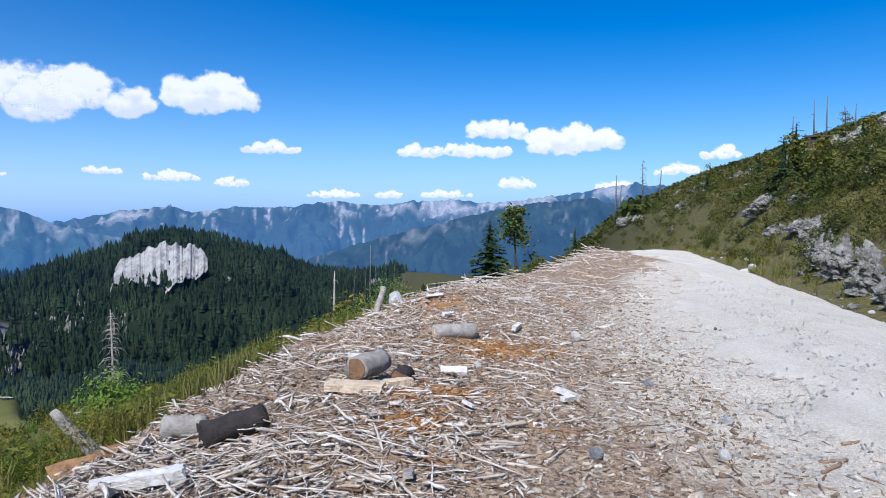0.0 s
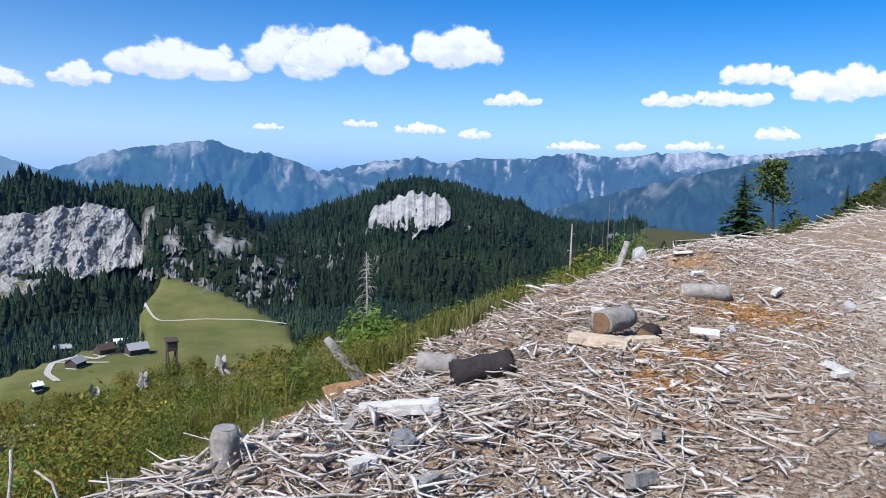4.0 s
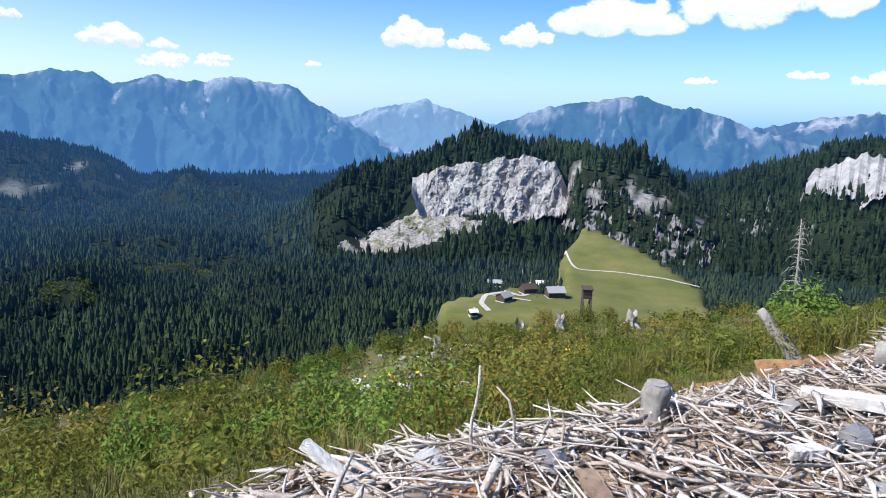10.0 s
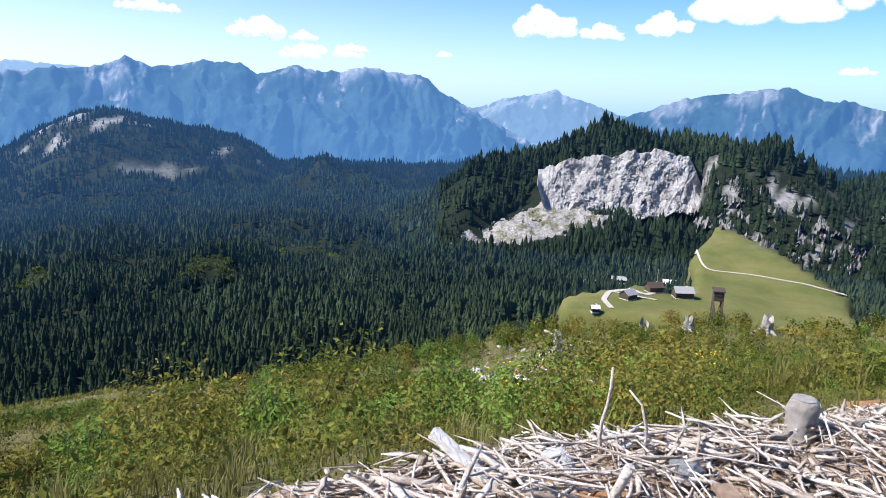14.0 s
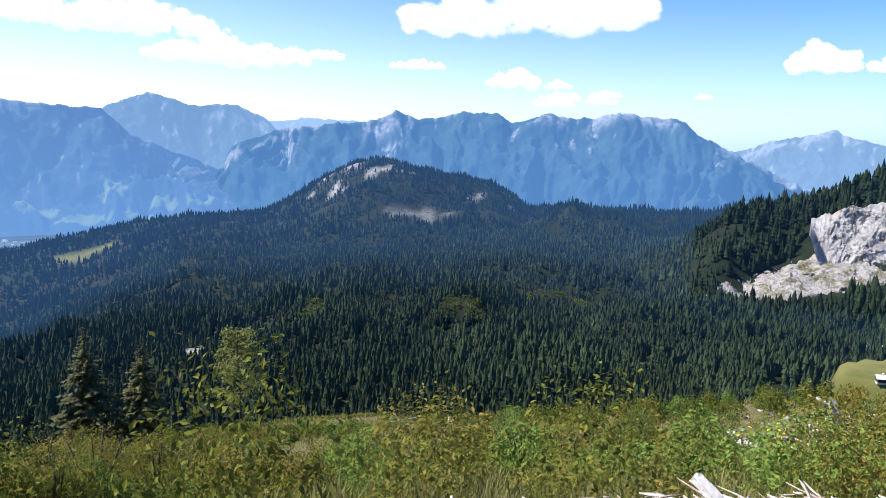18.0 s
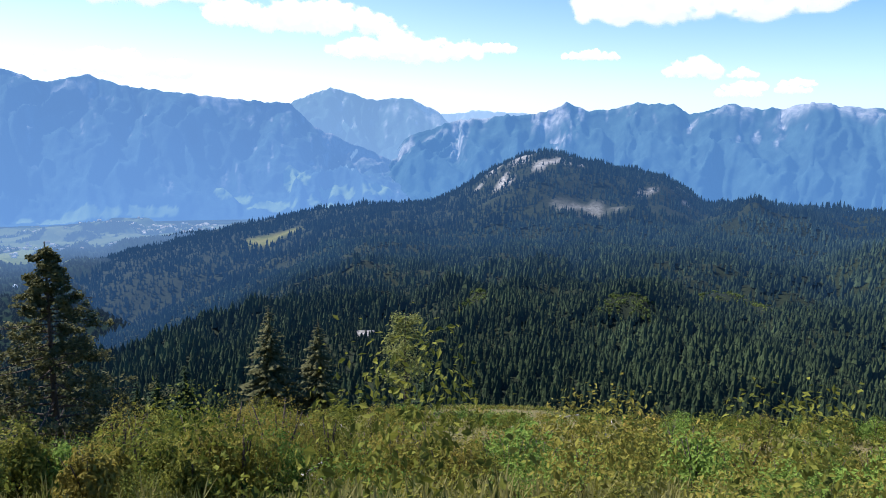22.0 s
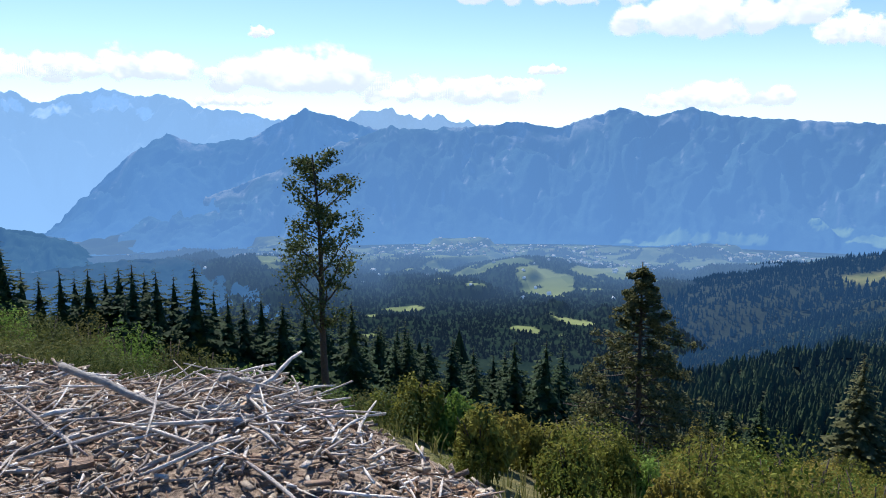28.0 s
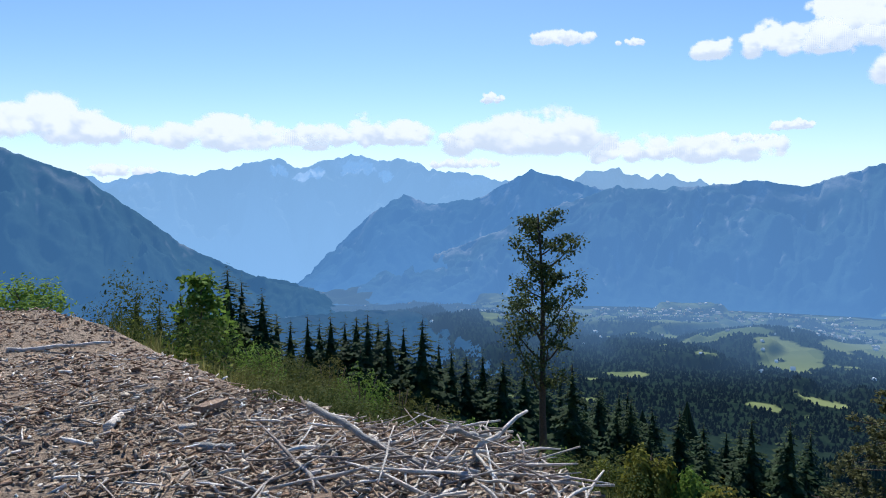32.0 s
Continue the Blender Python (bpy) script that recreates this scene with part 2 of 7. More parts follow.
# the low wooded ridge in the hollow, and the row of wooded knobs beyond it
NEAR_RIDGE = [(128, -30), (119, -17), (112, -14.6), (107, -14.0), (102, -13.7), (96.7, -12.8), (91, -12.2), (86.1, -13.0), (83.3, -14.2), (78.7, -14.8), (74, -15.0), (66, -14.4), (60, -16), (54, -30)]
KNOBS = [(82, -30), (79, -8), (75, -6.2), (73.2, -5.2), (72.2, -4.5), (71.2, -3.9), (70.3, -4.6), (69.4, -5.0), (67.6, -4.9), (66.2, -5.6), (64.8, -6.4), (62.4, -6.4), (60.8, -5.6), (59.4, -5.3), (57.4, -5.7), (55, -5.6), (52, -7), (47, -30)]
SPUR = [(100, -30), (95, -10.6), (90, -9.6), (84, -9.9), (78, -9.4), (74, -9.2), (70, -10.2), (66, -9.6), (61, -9.0), (57, -9.5), (50, -30)]

SLOPE = [(0, 0), (3, -1.5), (8, -4.1), (15.5, -7.6), (22, -9.7), (28, -11.6), (45, -18), (70, -28.5), (90, -39), (1000, -640)]
SHOULDER = [(18, 0), (26, 1.7), (32, 1.2), (40, 1.6), (47, 2.0), (57, 1.4), (66, 0.8), (90, 0.7), (112, 0.9), (126, 0.5), (136, 0)]


def hill(a, r, crest, rc, r0, back, floor):
    top = rc * np.tan(np.radians(along(a, crest)))
    up = np.where(r < rc, step(r, r0, rc), 1 - 0.8 * step(r, rc, rc + back))
    return floor + np.maximum(top - floor, 0) * up


def land(x, y):
    a, r = polar(x, y)
    d = along(y, BRINK) - x
    level = 0.10 * fbm(x * 0.35, y * 0.35, 3, 5) - 0.055 * np.maximum(y - 46, 0)
    decline = -0.22 * np.clip(-14 - y, 0, 14 + 6000 * step(a, 150, 172))
    fall = (0.9 + 0.12 * step(a, 50, 84)) * along(d - 0.2, SLOPE) + 0.9 * fbm(x * 0.09, y * 0.09, 4, 9) * step(d, 1, 8)
    fall = fall + along(a, SHOULDER) * np.exp(-((r - 48) / 14) ** 2) * step(d, 2, 10)
    near = np.where(d > 0, fall + level * (1 - step(d, 0, 4)), level) + decline
    e = x - along(y, ROAD_RIGHT)
    bank = 0.34 * x - (0.045 + 0.016 * step(a, -21, -11)) * y - 2.1 + 1.1 * fbm(x * 0.13, y * 0.13, 4, 21)
    bank = np.minimum(bank, 60 + 0.0 * x)
    near = near + step(e, 0.3, 5) * step(y, -14, 4) * np.maximum(bank - near + 0.9 * step(e, 0.5, 2.5), 0)
    near = near - 0.085 * np.maximum(r - 58, 0) * step(a, -15, -6) * (1 - step(a, 30, 45))
    floor = -124 + 9 * fbm(x / 210, y / 210, 4, 31)
    floor = floor - np.maximum(step(a, 98, 124) * step(r, 200, 1500) * 236, step(r, 1750, 2500) * 220)
    floor = floor - 40 * step(-a, -20, 10) - 32 * step(r, 450, 1100) * step(a, 50, 62) - 40 * step(a, 74, 98) * step(r, 350, 1100)
    low = floor
    low = np.maximum(low, hill(a, r, KNOLL, 850, 600 + 190 * step(a, 40.5, 42.5) * (1 - step(a, 55.5, 62)), 350, floor))
    low = np.maximum(low, hill(a, r, DOME, 1000, 600, 400, floor))
    low = np.maximum(low, hill(a, r, WOODHILL, 1750, 1050, 700, floor))
    low = np.maximum(low, hill(a, r, NEAR_RIDGE, 520, 400, 70, floor))
    low = np.maximum(low, hill(a, r, SPUR, 900, 700, 150, floor))
    low = np.maximum(low, hill(a, r, KNOBS, 1380, 1120, 200, floor))
    roll = step(r, 330, 480) * (1 - step(r, 1500, 1800)) * step(a, 52, 60) * (1 - step(a, 128, 138))
    low = low + roll * (20 * fbm(a / 9, r / 95, 3, 47) + 9 * fbm(a / 2.6, r / 40, 3, 48))
    rough = step(r, 260, 600) * (1 - step(r, 2000, 2400))
    low = low + rough * 7 * fbm(x / 60, y / 60, 4, 41)
    low = low + 27 * step(r, 655, 800) * (1 - step(r, 830, 900)) * step(a, 45, 48) * (1 - step(a, 60, 64))
    mw = meadow(a, r, False)
    low = low * (1 - mw) + mw * (-105 + 8 * fbm(x / 130, y / 130, 2, 3) * 0.5 + 16 * step(r, 470, 640))
    return np.maximum(near, low)


def meadow(a, r, strip=True):
    w = 2.0 * fbm(a / 3, r / 60, 3, 77)
    m1 = step(a + w, 30, 31.2) * (1 - step(a + w * 0.5, 42.5 - (r - 400) / 130, 43.4 - (r - 400) / 130)) * step(r, 330, 350) * (1 - step(r, 655 - (41 - a) * 16, 672 - (41 - a) * 16))
    m2 = step(a + w, 39, 41) * (1 - step(a + w, 51.5, 52.3)) * step(r, 360, 375) * (1 - step(r + 8 * w + np.maximum(a - 46, 0) * 9, 448, 458))
    c = 285 + (66 - a) * 5.5 + 8 * w
    m3 = step(a, 52, 53) * (1 - step(a, 64, 66)) * step(r, c - 9, c - 6) * (1 - step(r, c + 6, c + 9))
    m4 = step(a, 105.6, 106.4) * (1 - step(a, 110, 111)) * step(r + 25 * w, 1640, 1665) * (1 - step(r, 1725, 1735))
    return np.maximum.reduce([m1, m2, m3 * strip, m4 * strip])


def cliffs(a, r):
    """Where the hills are bare: broken rock on the flanks, heath and a gravel pit."""
    flank = step(a, 30, 32) * (1 - step(a, 41, 43)) * step(r, 560, 640) * (1 - step(r, 800, 830)) * step(fbm(a / 0.9, r / 25, 4, 60), 0.12, 0.2)
    wood = step(a, 74, 76) * (1 - step(a, 92, 93)) * step(r, 1450, 1550) * (1 - step(r, 1745, 1760)) * step(fbm(a / 1.0, r / 60, 4, 68), 0.26, 0.36)
    sand = (1 - step(np.hypot((a - 100.8) / 1.3, (r - 430) / 16), 0.6, 1.0))
    heath = 0.5 * (1 - step(np.hypot((a - 83.5) / 3.0, (r - 1350) / 50) + 0.8 * fbm(a / 0.9, r / 30, 4, 57), 0.3, 1.0))
    return np.maximum.reduce([flank, wood, sand, heath])


# the apron of scree below the knoll's face: bearing and elevation of its upper and lower edge
SCREE_TOP = [(60.2, -10.3), (59.0, -9.9), (56.5, -8.9), (55, -8.2), (53.6, -7.2), (52, -7.2), (49, -8.4), (47.8, -8.4)]
SCREE_LOW = [(60.2, -10.6), (59.2, -11.1), (55.6, -11.1), (53, -10.1), (50.5, -9.3), (49, -8.9), (47.8, -8.5)]


def on_scree(a, r, z, margin=0.0):
    e = np.degrees(np.arctan2(z - 1.58, r)) + 0.35 * fbm(a * 0.9, r / 40, 3, 53)
    return (a > 48.0) & (a < 60.0) & (r > 560) & (r < 845) & (e < along(a, SCREE_TOP) + 0.25) & (e > along(a, SCREE_LOW) - margin)


CLEARINGS = [(81.5, 640, 4.5, 45), (100.8, 430, 1.3, 16), (80, 470, 1.8, 16), (76.5, 1380, 3.0, 60), (83.5, 1350, 3.5, 50), (73, 640, 2.5, 25), (92, 480, 1.2, 18), (69.5, 620, 2.6, 30)]


def woods(a, r, x, y):
    """Where the spruce forest stands."""
    d = along(y, BRINK) - x
    w = step(d, 78, 100) * (1 - step(r, 2300, 2500)) * (1 - meadow(a, r))
    w = w * (1 - step(a, 121, 127) * step(r + 300 * fbm(x / 200, y / 200, 3, 17), 1700, 1900))
    clear = step(fbm(x / 120, y / 120, 3, 91), 0.6, 0.66)
    for ca, cr, wa, wr in CLEARINGS:
        clear = np.maximum(clear, 1 - step(((a - ca) / wa) ** 2 + ((r - cr) / wr) ** 2 + 0.8 * fbm(x / 25, y / 25, 3, 95), 0.8, 1.1))
    return w * (1 - clear) * (1 - cliffs(a, r))


def mesh_object(name, verts, faces, material, parent=None, label="", smooth=True, attrs=None):
    """One mesh object from arrays: verts (n, 3), faces (m, 3 or 4)."""
    me = bpy.data.meshes.new(name)
    faces = np.asarray(faces, np.int32)
    k = faces.shape[1]
    me.vertices.add(len(verts))
    me.vertices.foreach_set("co", np.asarray(verts, np.float32).ravel())
    me.loops.add(faces.size)
    me.loops.foreach_set("vertex_index", faces.ravel())
    me.polygons.add(len(faces))
    me.polygons.foreach_set("loop_start", np.arange(0, faces.size, k, dtype=np.int32))
    me.polygons.foreach_set("use_smooth", np.full(len(faces), smooth))
    me.update(calc_edges=True)
    for key, val in (attrs or {}).items():
        at = me.attributes.new(key, "FLOAT", "POINT")
        at.data.foreach_set("value", np.asarray(val, np.float32).ravel())
    me.materials.append(material)
    ob = new(name, me)
    if parent:
        ob.parent = parent
    if label:
        ob["label"] = label
    return ob


def grid_faces(n, m):
    i = np.arange((n - 1) * (m - 1))
    i = i // (m - 1) * m + i % (m - 1)
    return np.stack([i, i + m, i + m + 1, i + 1], 1)


def rocky(x, y):
    """The bare stony patch on the slope."""
    a, r = polar(x, y)
    w = fbm(x * 0.35, y * 0.35, 3, 59)
    return step(a + 4 * w, 48, 50.5) * (1 - step(a + 5 * w, 58, 61)) * step(r + 6 * w, 15, 20) * (1 - step(r + 6 * w, 33, 39)) * (0.35 + 0.65 * step(w, -0.25, 0.0))


def build_ground():
    a = np.concatenate([np.arange(-90, -36, 3), np.arange(-36, 194, 0.5), np.arange(194, 270.1, 3)])
    r = 0.5 * 1.0255 ** np.arange(0, 350)
    r = r[r < 3300]
    A, R = np.meshgrid(a, r, indexing="ij")
    x, y = -R * np.sin(np.radians(A)), R * np.cos(np.radians(A))
    z = land(x, y)
    # 'far' drives the painted ground haze, less of it away from the sun
    return tagged(mesh_object("ground", np.stack([x, y, z], -1).reshape(-1, 3), grid_faces(len(a), len(r))[:, ::-1], GROUND,
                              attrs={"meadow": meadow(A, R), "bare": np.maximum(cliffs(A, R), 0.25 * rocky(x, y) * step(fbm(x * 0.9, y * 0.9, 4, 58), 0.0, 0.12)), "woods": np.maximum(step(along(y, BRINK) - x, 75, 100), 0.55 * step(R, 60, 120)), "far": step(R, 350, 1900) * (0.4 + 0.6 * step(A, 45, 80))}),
                  "mountain hillside with grass, earth, forest floor and meadows", "ground", kind="structure")


def build_range(name, label, crest, rc, rb, zb, material, relief, seed, bare_from=0.35, jag=0.0, fields=()):
    """A far mountain: spurs and gullies run down from its crest, more painted haze below."""
    a0, a1 = min(p[0] for p in crest), max(p[0] for p in crest)
    a = np.arange(a0, a1 + 0.01, 0.15)
    u = np.concatenate([np.linspace(0, 1, 76), [1.04, 1.1, 1.2]])
    A, U = np.meshgrid(a, u, indexing="ij")
    el = along(A, crest) + jag * fbm(A * 1.3, A * 0, 4, seed + 9) + 0.16 * fbm(A * 1.9, A * 0, 4, seed + 4, 0.6)
    R = rb + (rc - rb) * U
    zc = rc * np.tan(np.radians(el))
    s = A * rc / 57.3
    up = np.clip(U, 0, 1) ** 1.1
    warp = 0.9 * fbm(s / 300, U * 1.8, 4, seed + 30)
    ribs = ridged(s / (relief * 2.4) + warp + 0.25 * U, U * 1.1 + 0.4 * fbm(s / 200, U * 2, 3, seed + 31), 5, seed) - 0.25
    fine = ridged(s / (relief * 0.8) + 1.6 * warp, U * 3.2 + warp, 4, seed + 12) - 0.25
    rel = ribs + 0.28 * fine
    env = np.clip(U, 0, 1) ** 0.6 * np.clip(1.0 - U, 0, 1) ** 0.45
    z = zb + (zc - zb) * np.where(U <= 1, up, 1 - (U - 1) * 3) + relief * rel * env * 1.7
    R = R - relief * 1.1 * rel * env
    x, y = -R * np.sin(np.radians(A)), R * np.cos(np.radians(A))
    gully = ridged(s / 48 + 1.3 * fbm(s / 110, U * 3, 3, seed + 6), U * 1.6 + 0.5 * fbm(s / 90, U * 5, 3, seed + 16), 3, seed + 7)
    patch = fbm(s / 210, U * 3.4, 4, seed + 2, 0.6)
    bare = step(U + 0.7 * patch, bare_from + 0.12, bare_from + 0.45) * step(gully + 0.5 * fbm(s / 22, U * 22, 3, seed + 8) - 0.25 * rel, 0.52, 0.95)
    bare = np.maximum(bare, 0.8 * step(U, 0.84, 0.97) * step(patch, 0.02, 0.22))
    grass = np.zeros_like(A)
    for fa, fu, wa, wu in fields:
        q = ((A - fa) / wa) ** 2 + ((U - fu) / wu) ** 2 + 1.6 * fbm(A / 0.7, U * 14, 3, seed + 3)
        grass = np.maximum(grass, 1 - step(q, 0.85, 1.0))
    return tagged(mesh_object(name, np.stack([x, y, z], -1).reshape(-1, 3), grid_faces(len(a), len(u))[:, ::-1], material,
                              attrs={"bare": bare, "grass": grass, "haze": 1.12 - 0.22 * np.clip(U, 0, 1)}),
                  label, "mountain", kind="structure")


build_ground()
ROCKC, WOODC = (0.58, 0.56, 0.54), (0.028, 0.052, 0.045)
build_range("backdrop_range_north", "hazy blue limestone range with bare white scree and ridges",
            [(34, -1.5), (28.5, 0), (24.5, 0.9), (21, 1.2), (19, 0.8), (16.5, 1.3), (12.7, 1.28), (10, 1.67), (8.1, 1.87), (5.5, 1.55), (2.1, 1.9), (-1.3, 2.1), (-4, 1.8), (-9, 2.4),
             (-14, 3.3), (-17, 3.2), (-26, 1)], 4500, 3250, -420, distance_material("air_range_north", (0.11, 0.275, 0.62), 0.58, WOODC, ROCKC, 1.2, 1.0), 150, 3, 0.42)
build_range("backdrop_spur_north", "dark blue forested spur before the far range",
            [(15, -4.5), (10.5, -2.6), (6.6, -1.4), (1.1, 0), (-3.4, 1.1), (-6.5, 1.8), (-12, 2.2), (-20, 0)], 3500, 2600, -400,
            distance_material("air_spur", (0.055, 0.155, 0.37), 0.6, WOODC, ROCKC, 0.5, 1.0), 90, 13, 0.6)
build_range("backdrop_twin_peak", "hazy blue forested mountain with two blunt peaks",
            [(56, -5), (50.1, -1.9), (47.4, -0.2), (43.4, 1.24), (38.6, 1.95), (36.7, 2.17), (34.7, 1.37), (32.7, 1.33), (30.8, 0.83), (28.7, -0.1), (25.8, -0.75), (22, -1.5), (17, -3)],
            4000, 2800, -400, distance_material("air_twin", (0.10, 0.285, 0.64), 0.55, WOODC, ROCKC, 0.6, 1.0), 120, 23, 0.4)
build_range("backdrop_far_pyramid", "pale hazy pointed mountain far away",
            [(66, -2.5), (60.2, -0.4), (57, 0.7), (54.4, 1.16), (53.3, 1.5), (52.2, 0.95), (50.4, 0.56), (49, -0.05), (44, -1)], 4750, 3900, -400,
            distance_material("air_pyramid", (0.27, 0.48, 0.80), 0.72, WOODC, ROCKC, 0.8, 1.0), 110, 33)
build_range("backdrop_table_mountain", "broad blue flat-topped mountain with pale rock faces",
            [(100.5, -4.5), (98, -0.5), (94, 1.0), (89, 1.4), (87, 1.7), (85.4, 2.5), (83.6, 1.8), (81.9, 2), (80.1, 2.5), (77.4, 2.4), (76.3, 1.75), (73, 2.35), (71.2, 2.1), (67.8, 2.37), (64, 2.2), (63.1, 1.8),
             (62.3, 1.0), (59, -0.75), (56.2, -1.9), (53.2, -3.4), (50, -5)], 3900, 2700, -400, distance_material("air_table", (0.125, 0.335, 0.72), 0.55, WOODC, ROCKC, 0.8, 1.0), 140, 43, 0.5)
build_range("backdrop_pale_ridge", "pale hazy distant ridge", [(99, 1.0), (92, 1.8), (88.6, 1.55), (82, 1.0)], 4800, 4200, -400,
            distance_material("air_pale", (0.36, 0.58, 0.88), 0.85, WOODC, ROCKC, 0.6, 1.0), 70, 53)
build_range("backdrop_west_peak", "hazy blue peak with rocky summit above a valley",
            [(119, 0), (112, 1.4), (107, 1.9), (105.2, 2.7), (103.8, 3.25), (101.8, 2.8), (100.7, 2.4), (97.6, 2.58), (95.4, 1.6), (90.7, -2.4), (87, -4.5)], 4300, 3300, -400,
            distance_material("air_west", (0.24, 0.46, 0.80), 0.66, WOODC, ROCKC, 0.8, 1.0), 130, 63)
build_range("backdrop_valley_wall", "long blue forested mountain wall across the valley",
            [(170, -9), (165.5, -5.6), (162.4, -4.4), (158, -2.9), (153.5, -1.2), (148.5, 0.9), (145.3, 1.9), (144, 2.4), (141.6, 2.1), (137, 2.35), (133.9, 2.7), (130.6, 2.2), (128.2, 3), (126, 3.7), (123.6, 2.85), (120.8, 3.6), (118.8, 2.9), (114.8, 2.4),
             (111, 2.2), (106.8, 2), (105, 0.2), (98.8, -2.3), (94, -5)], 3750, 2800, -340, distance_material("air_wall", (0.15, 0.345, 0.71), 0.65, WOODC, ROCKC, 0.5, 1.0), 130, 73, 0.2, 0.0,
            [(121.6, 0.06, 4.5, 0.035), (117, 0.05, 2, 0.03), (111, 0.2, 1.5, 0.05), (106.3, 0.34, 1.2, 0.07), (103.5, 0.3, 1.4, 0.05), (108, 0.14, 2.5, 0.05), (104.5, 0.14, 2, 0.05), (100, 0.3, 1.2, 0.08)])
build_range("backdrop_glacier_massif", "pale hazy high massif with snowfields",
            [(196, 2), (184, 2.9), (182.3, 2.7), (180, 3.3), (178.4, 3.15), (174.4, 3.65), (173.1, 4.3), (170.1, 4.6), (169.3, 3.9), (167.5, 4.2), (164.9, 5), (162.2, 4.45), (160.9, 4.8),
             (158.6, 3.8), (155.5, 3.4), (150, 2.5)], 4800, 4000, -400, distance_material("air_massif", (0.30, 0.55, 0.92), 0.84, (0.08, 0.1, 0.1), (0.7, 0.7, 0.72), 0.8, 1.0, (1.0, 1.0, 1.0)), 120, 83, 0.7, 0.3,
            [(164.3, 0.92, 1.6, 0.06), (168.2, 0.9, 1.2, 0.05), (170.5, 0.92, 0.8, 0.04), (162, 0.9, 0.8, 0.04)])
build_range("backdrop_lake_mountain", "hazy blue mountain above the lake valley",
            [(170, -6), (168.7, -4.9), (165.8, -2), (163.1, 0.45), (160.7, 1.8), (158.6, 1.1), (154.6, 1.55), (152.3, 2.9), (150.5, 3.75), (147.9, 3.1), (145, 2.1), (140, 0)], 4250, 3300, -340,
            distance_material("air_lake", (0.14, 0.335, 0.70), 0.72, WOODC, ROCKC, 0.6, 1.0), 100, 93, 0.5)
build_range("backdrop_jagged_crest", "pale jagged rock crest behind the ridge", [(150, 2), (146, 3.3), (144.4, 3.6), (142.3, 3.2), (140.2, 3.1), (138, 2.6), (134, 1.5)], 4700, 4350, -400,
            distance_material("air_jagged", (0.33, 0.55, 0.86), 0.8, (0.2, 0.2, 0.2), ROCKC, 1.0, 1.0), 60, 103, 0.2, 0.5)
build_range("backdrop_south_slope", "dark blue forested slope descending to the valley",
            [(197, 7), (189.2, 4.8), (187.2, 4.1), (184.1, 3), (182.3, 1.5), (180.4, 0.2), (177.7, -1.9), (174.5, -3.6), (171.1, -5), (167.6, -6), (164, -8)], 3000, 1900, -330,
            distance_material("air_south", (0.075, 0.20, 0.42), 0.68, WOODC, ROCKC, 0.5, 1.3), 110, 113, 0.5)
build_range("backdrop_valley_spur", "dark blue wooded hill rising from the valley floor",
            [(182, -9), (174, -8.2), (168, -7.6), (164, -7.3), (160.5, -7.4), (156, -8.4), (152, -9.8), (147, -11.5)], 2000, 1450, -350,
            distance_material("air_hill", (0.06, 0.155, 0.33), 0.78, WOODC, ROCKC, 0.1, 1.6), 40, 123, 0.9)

# ---- clouds ----
CLOUDS_A = [(30.8, 8.7, 3.6, 2.3), (26.6, 9.1, 5.0, 2.0), (17.3, 9.8, 4.1, 2.0), (13.6, 5.9, 2.5, 0.7), (-4.2, 7.7, 2.5, 1.3), (2.1, 5.9, 1.8, 0.7), (-2.4, 6.0, 3.6, 0.8), (-10.4, 6.7, 4.3, 1.5),
            (25.6, 3.8, 1.4, 0.4), (20.8, 3.5, 2.3, 0.5), (16.5, 3.2, 1.4, 0.5), (8.8, 2.4, 2.3, 0.4), (4.3, 2.5, 1.1, 0.5), (-0.2, 2.5, 2.3, 0.4), (-5.8, 3.4, 1.6, 0.6), (-21.2, 5.6, 1.4, 0.7),
            (-18.0, 4.4, 1.8, 0.6), (-13.5, 3.2, 1.8, 0.5)]
CLOUDS_B = [(76.2, 5.0, 2.0, 1.1), (54.4, 6.2, 2.5, 1.3), (50.1, 5.7, 1.8, 0.7), (45.7, 6.3, 2.3, 0.9), (38.8, 7.7, 5.0, 1.7), (73.1, 3.3, 1.8, 0.5), (69.4, 3.5, 1.4, 0.4),
            (72.8, 4.6, 1.0, 0.5), (62.0, 3.8, 0.5, 0.3), (32.6, 3.3, 1.4, 0.3)]
CLOUDS_C = [(104.4, 8.4, 5.9, 1.8), (98.2, 6.3, 6.8, 1.4), (75.9, 9.9, 10.5, 2.5), (69.1, 10.6, 4.1, 2.3), (83.7, 6.0, 2.5, 0.5), (72.6, 3.7, 1.8, 0.5), (69.1, 3.9, 1.4, 0.4), (90.7, 6.5, 1.8, 0.6),
            (111.0, 8.4, 1.8, 1.4), (150.1, 6.5, 7.7, 2.3), (138.8, 5.2, 7.7, 1.6), (119.1, 10.2, 8.2, 2.3), (119.0, 4.3, 5.5, 1.4)]
CLOUDS_D = [(185.8, 6.5, 5.9, 1.8), (174.3, 6.2, 8.2, 1.6), (163.6, 6.5, 7.7, 1.4), (139.4, 4.9, 5.0, 0.6), (135.1, 5.8, 3.2, 0.5), (131.7, 6.6, 1.8, 0.5), (148.4, 13.8, 2.7, 0.9), (143.0, 13.2, 1.1, 0.4),
            (131.8, 12.4, 7.7, 1.4), (127.7, 13.1, 2.7, 2.7), (153.7, 9.3, 0.9, 0.5), (181.5, 3.5, 2.7, 0.7), (155.9, 4.3, 3.2, 0.6)]


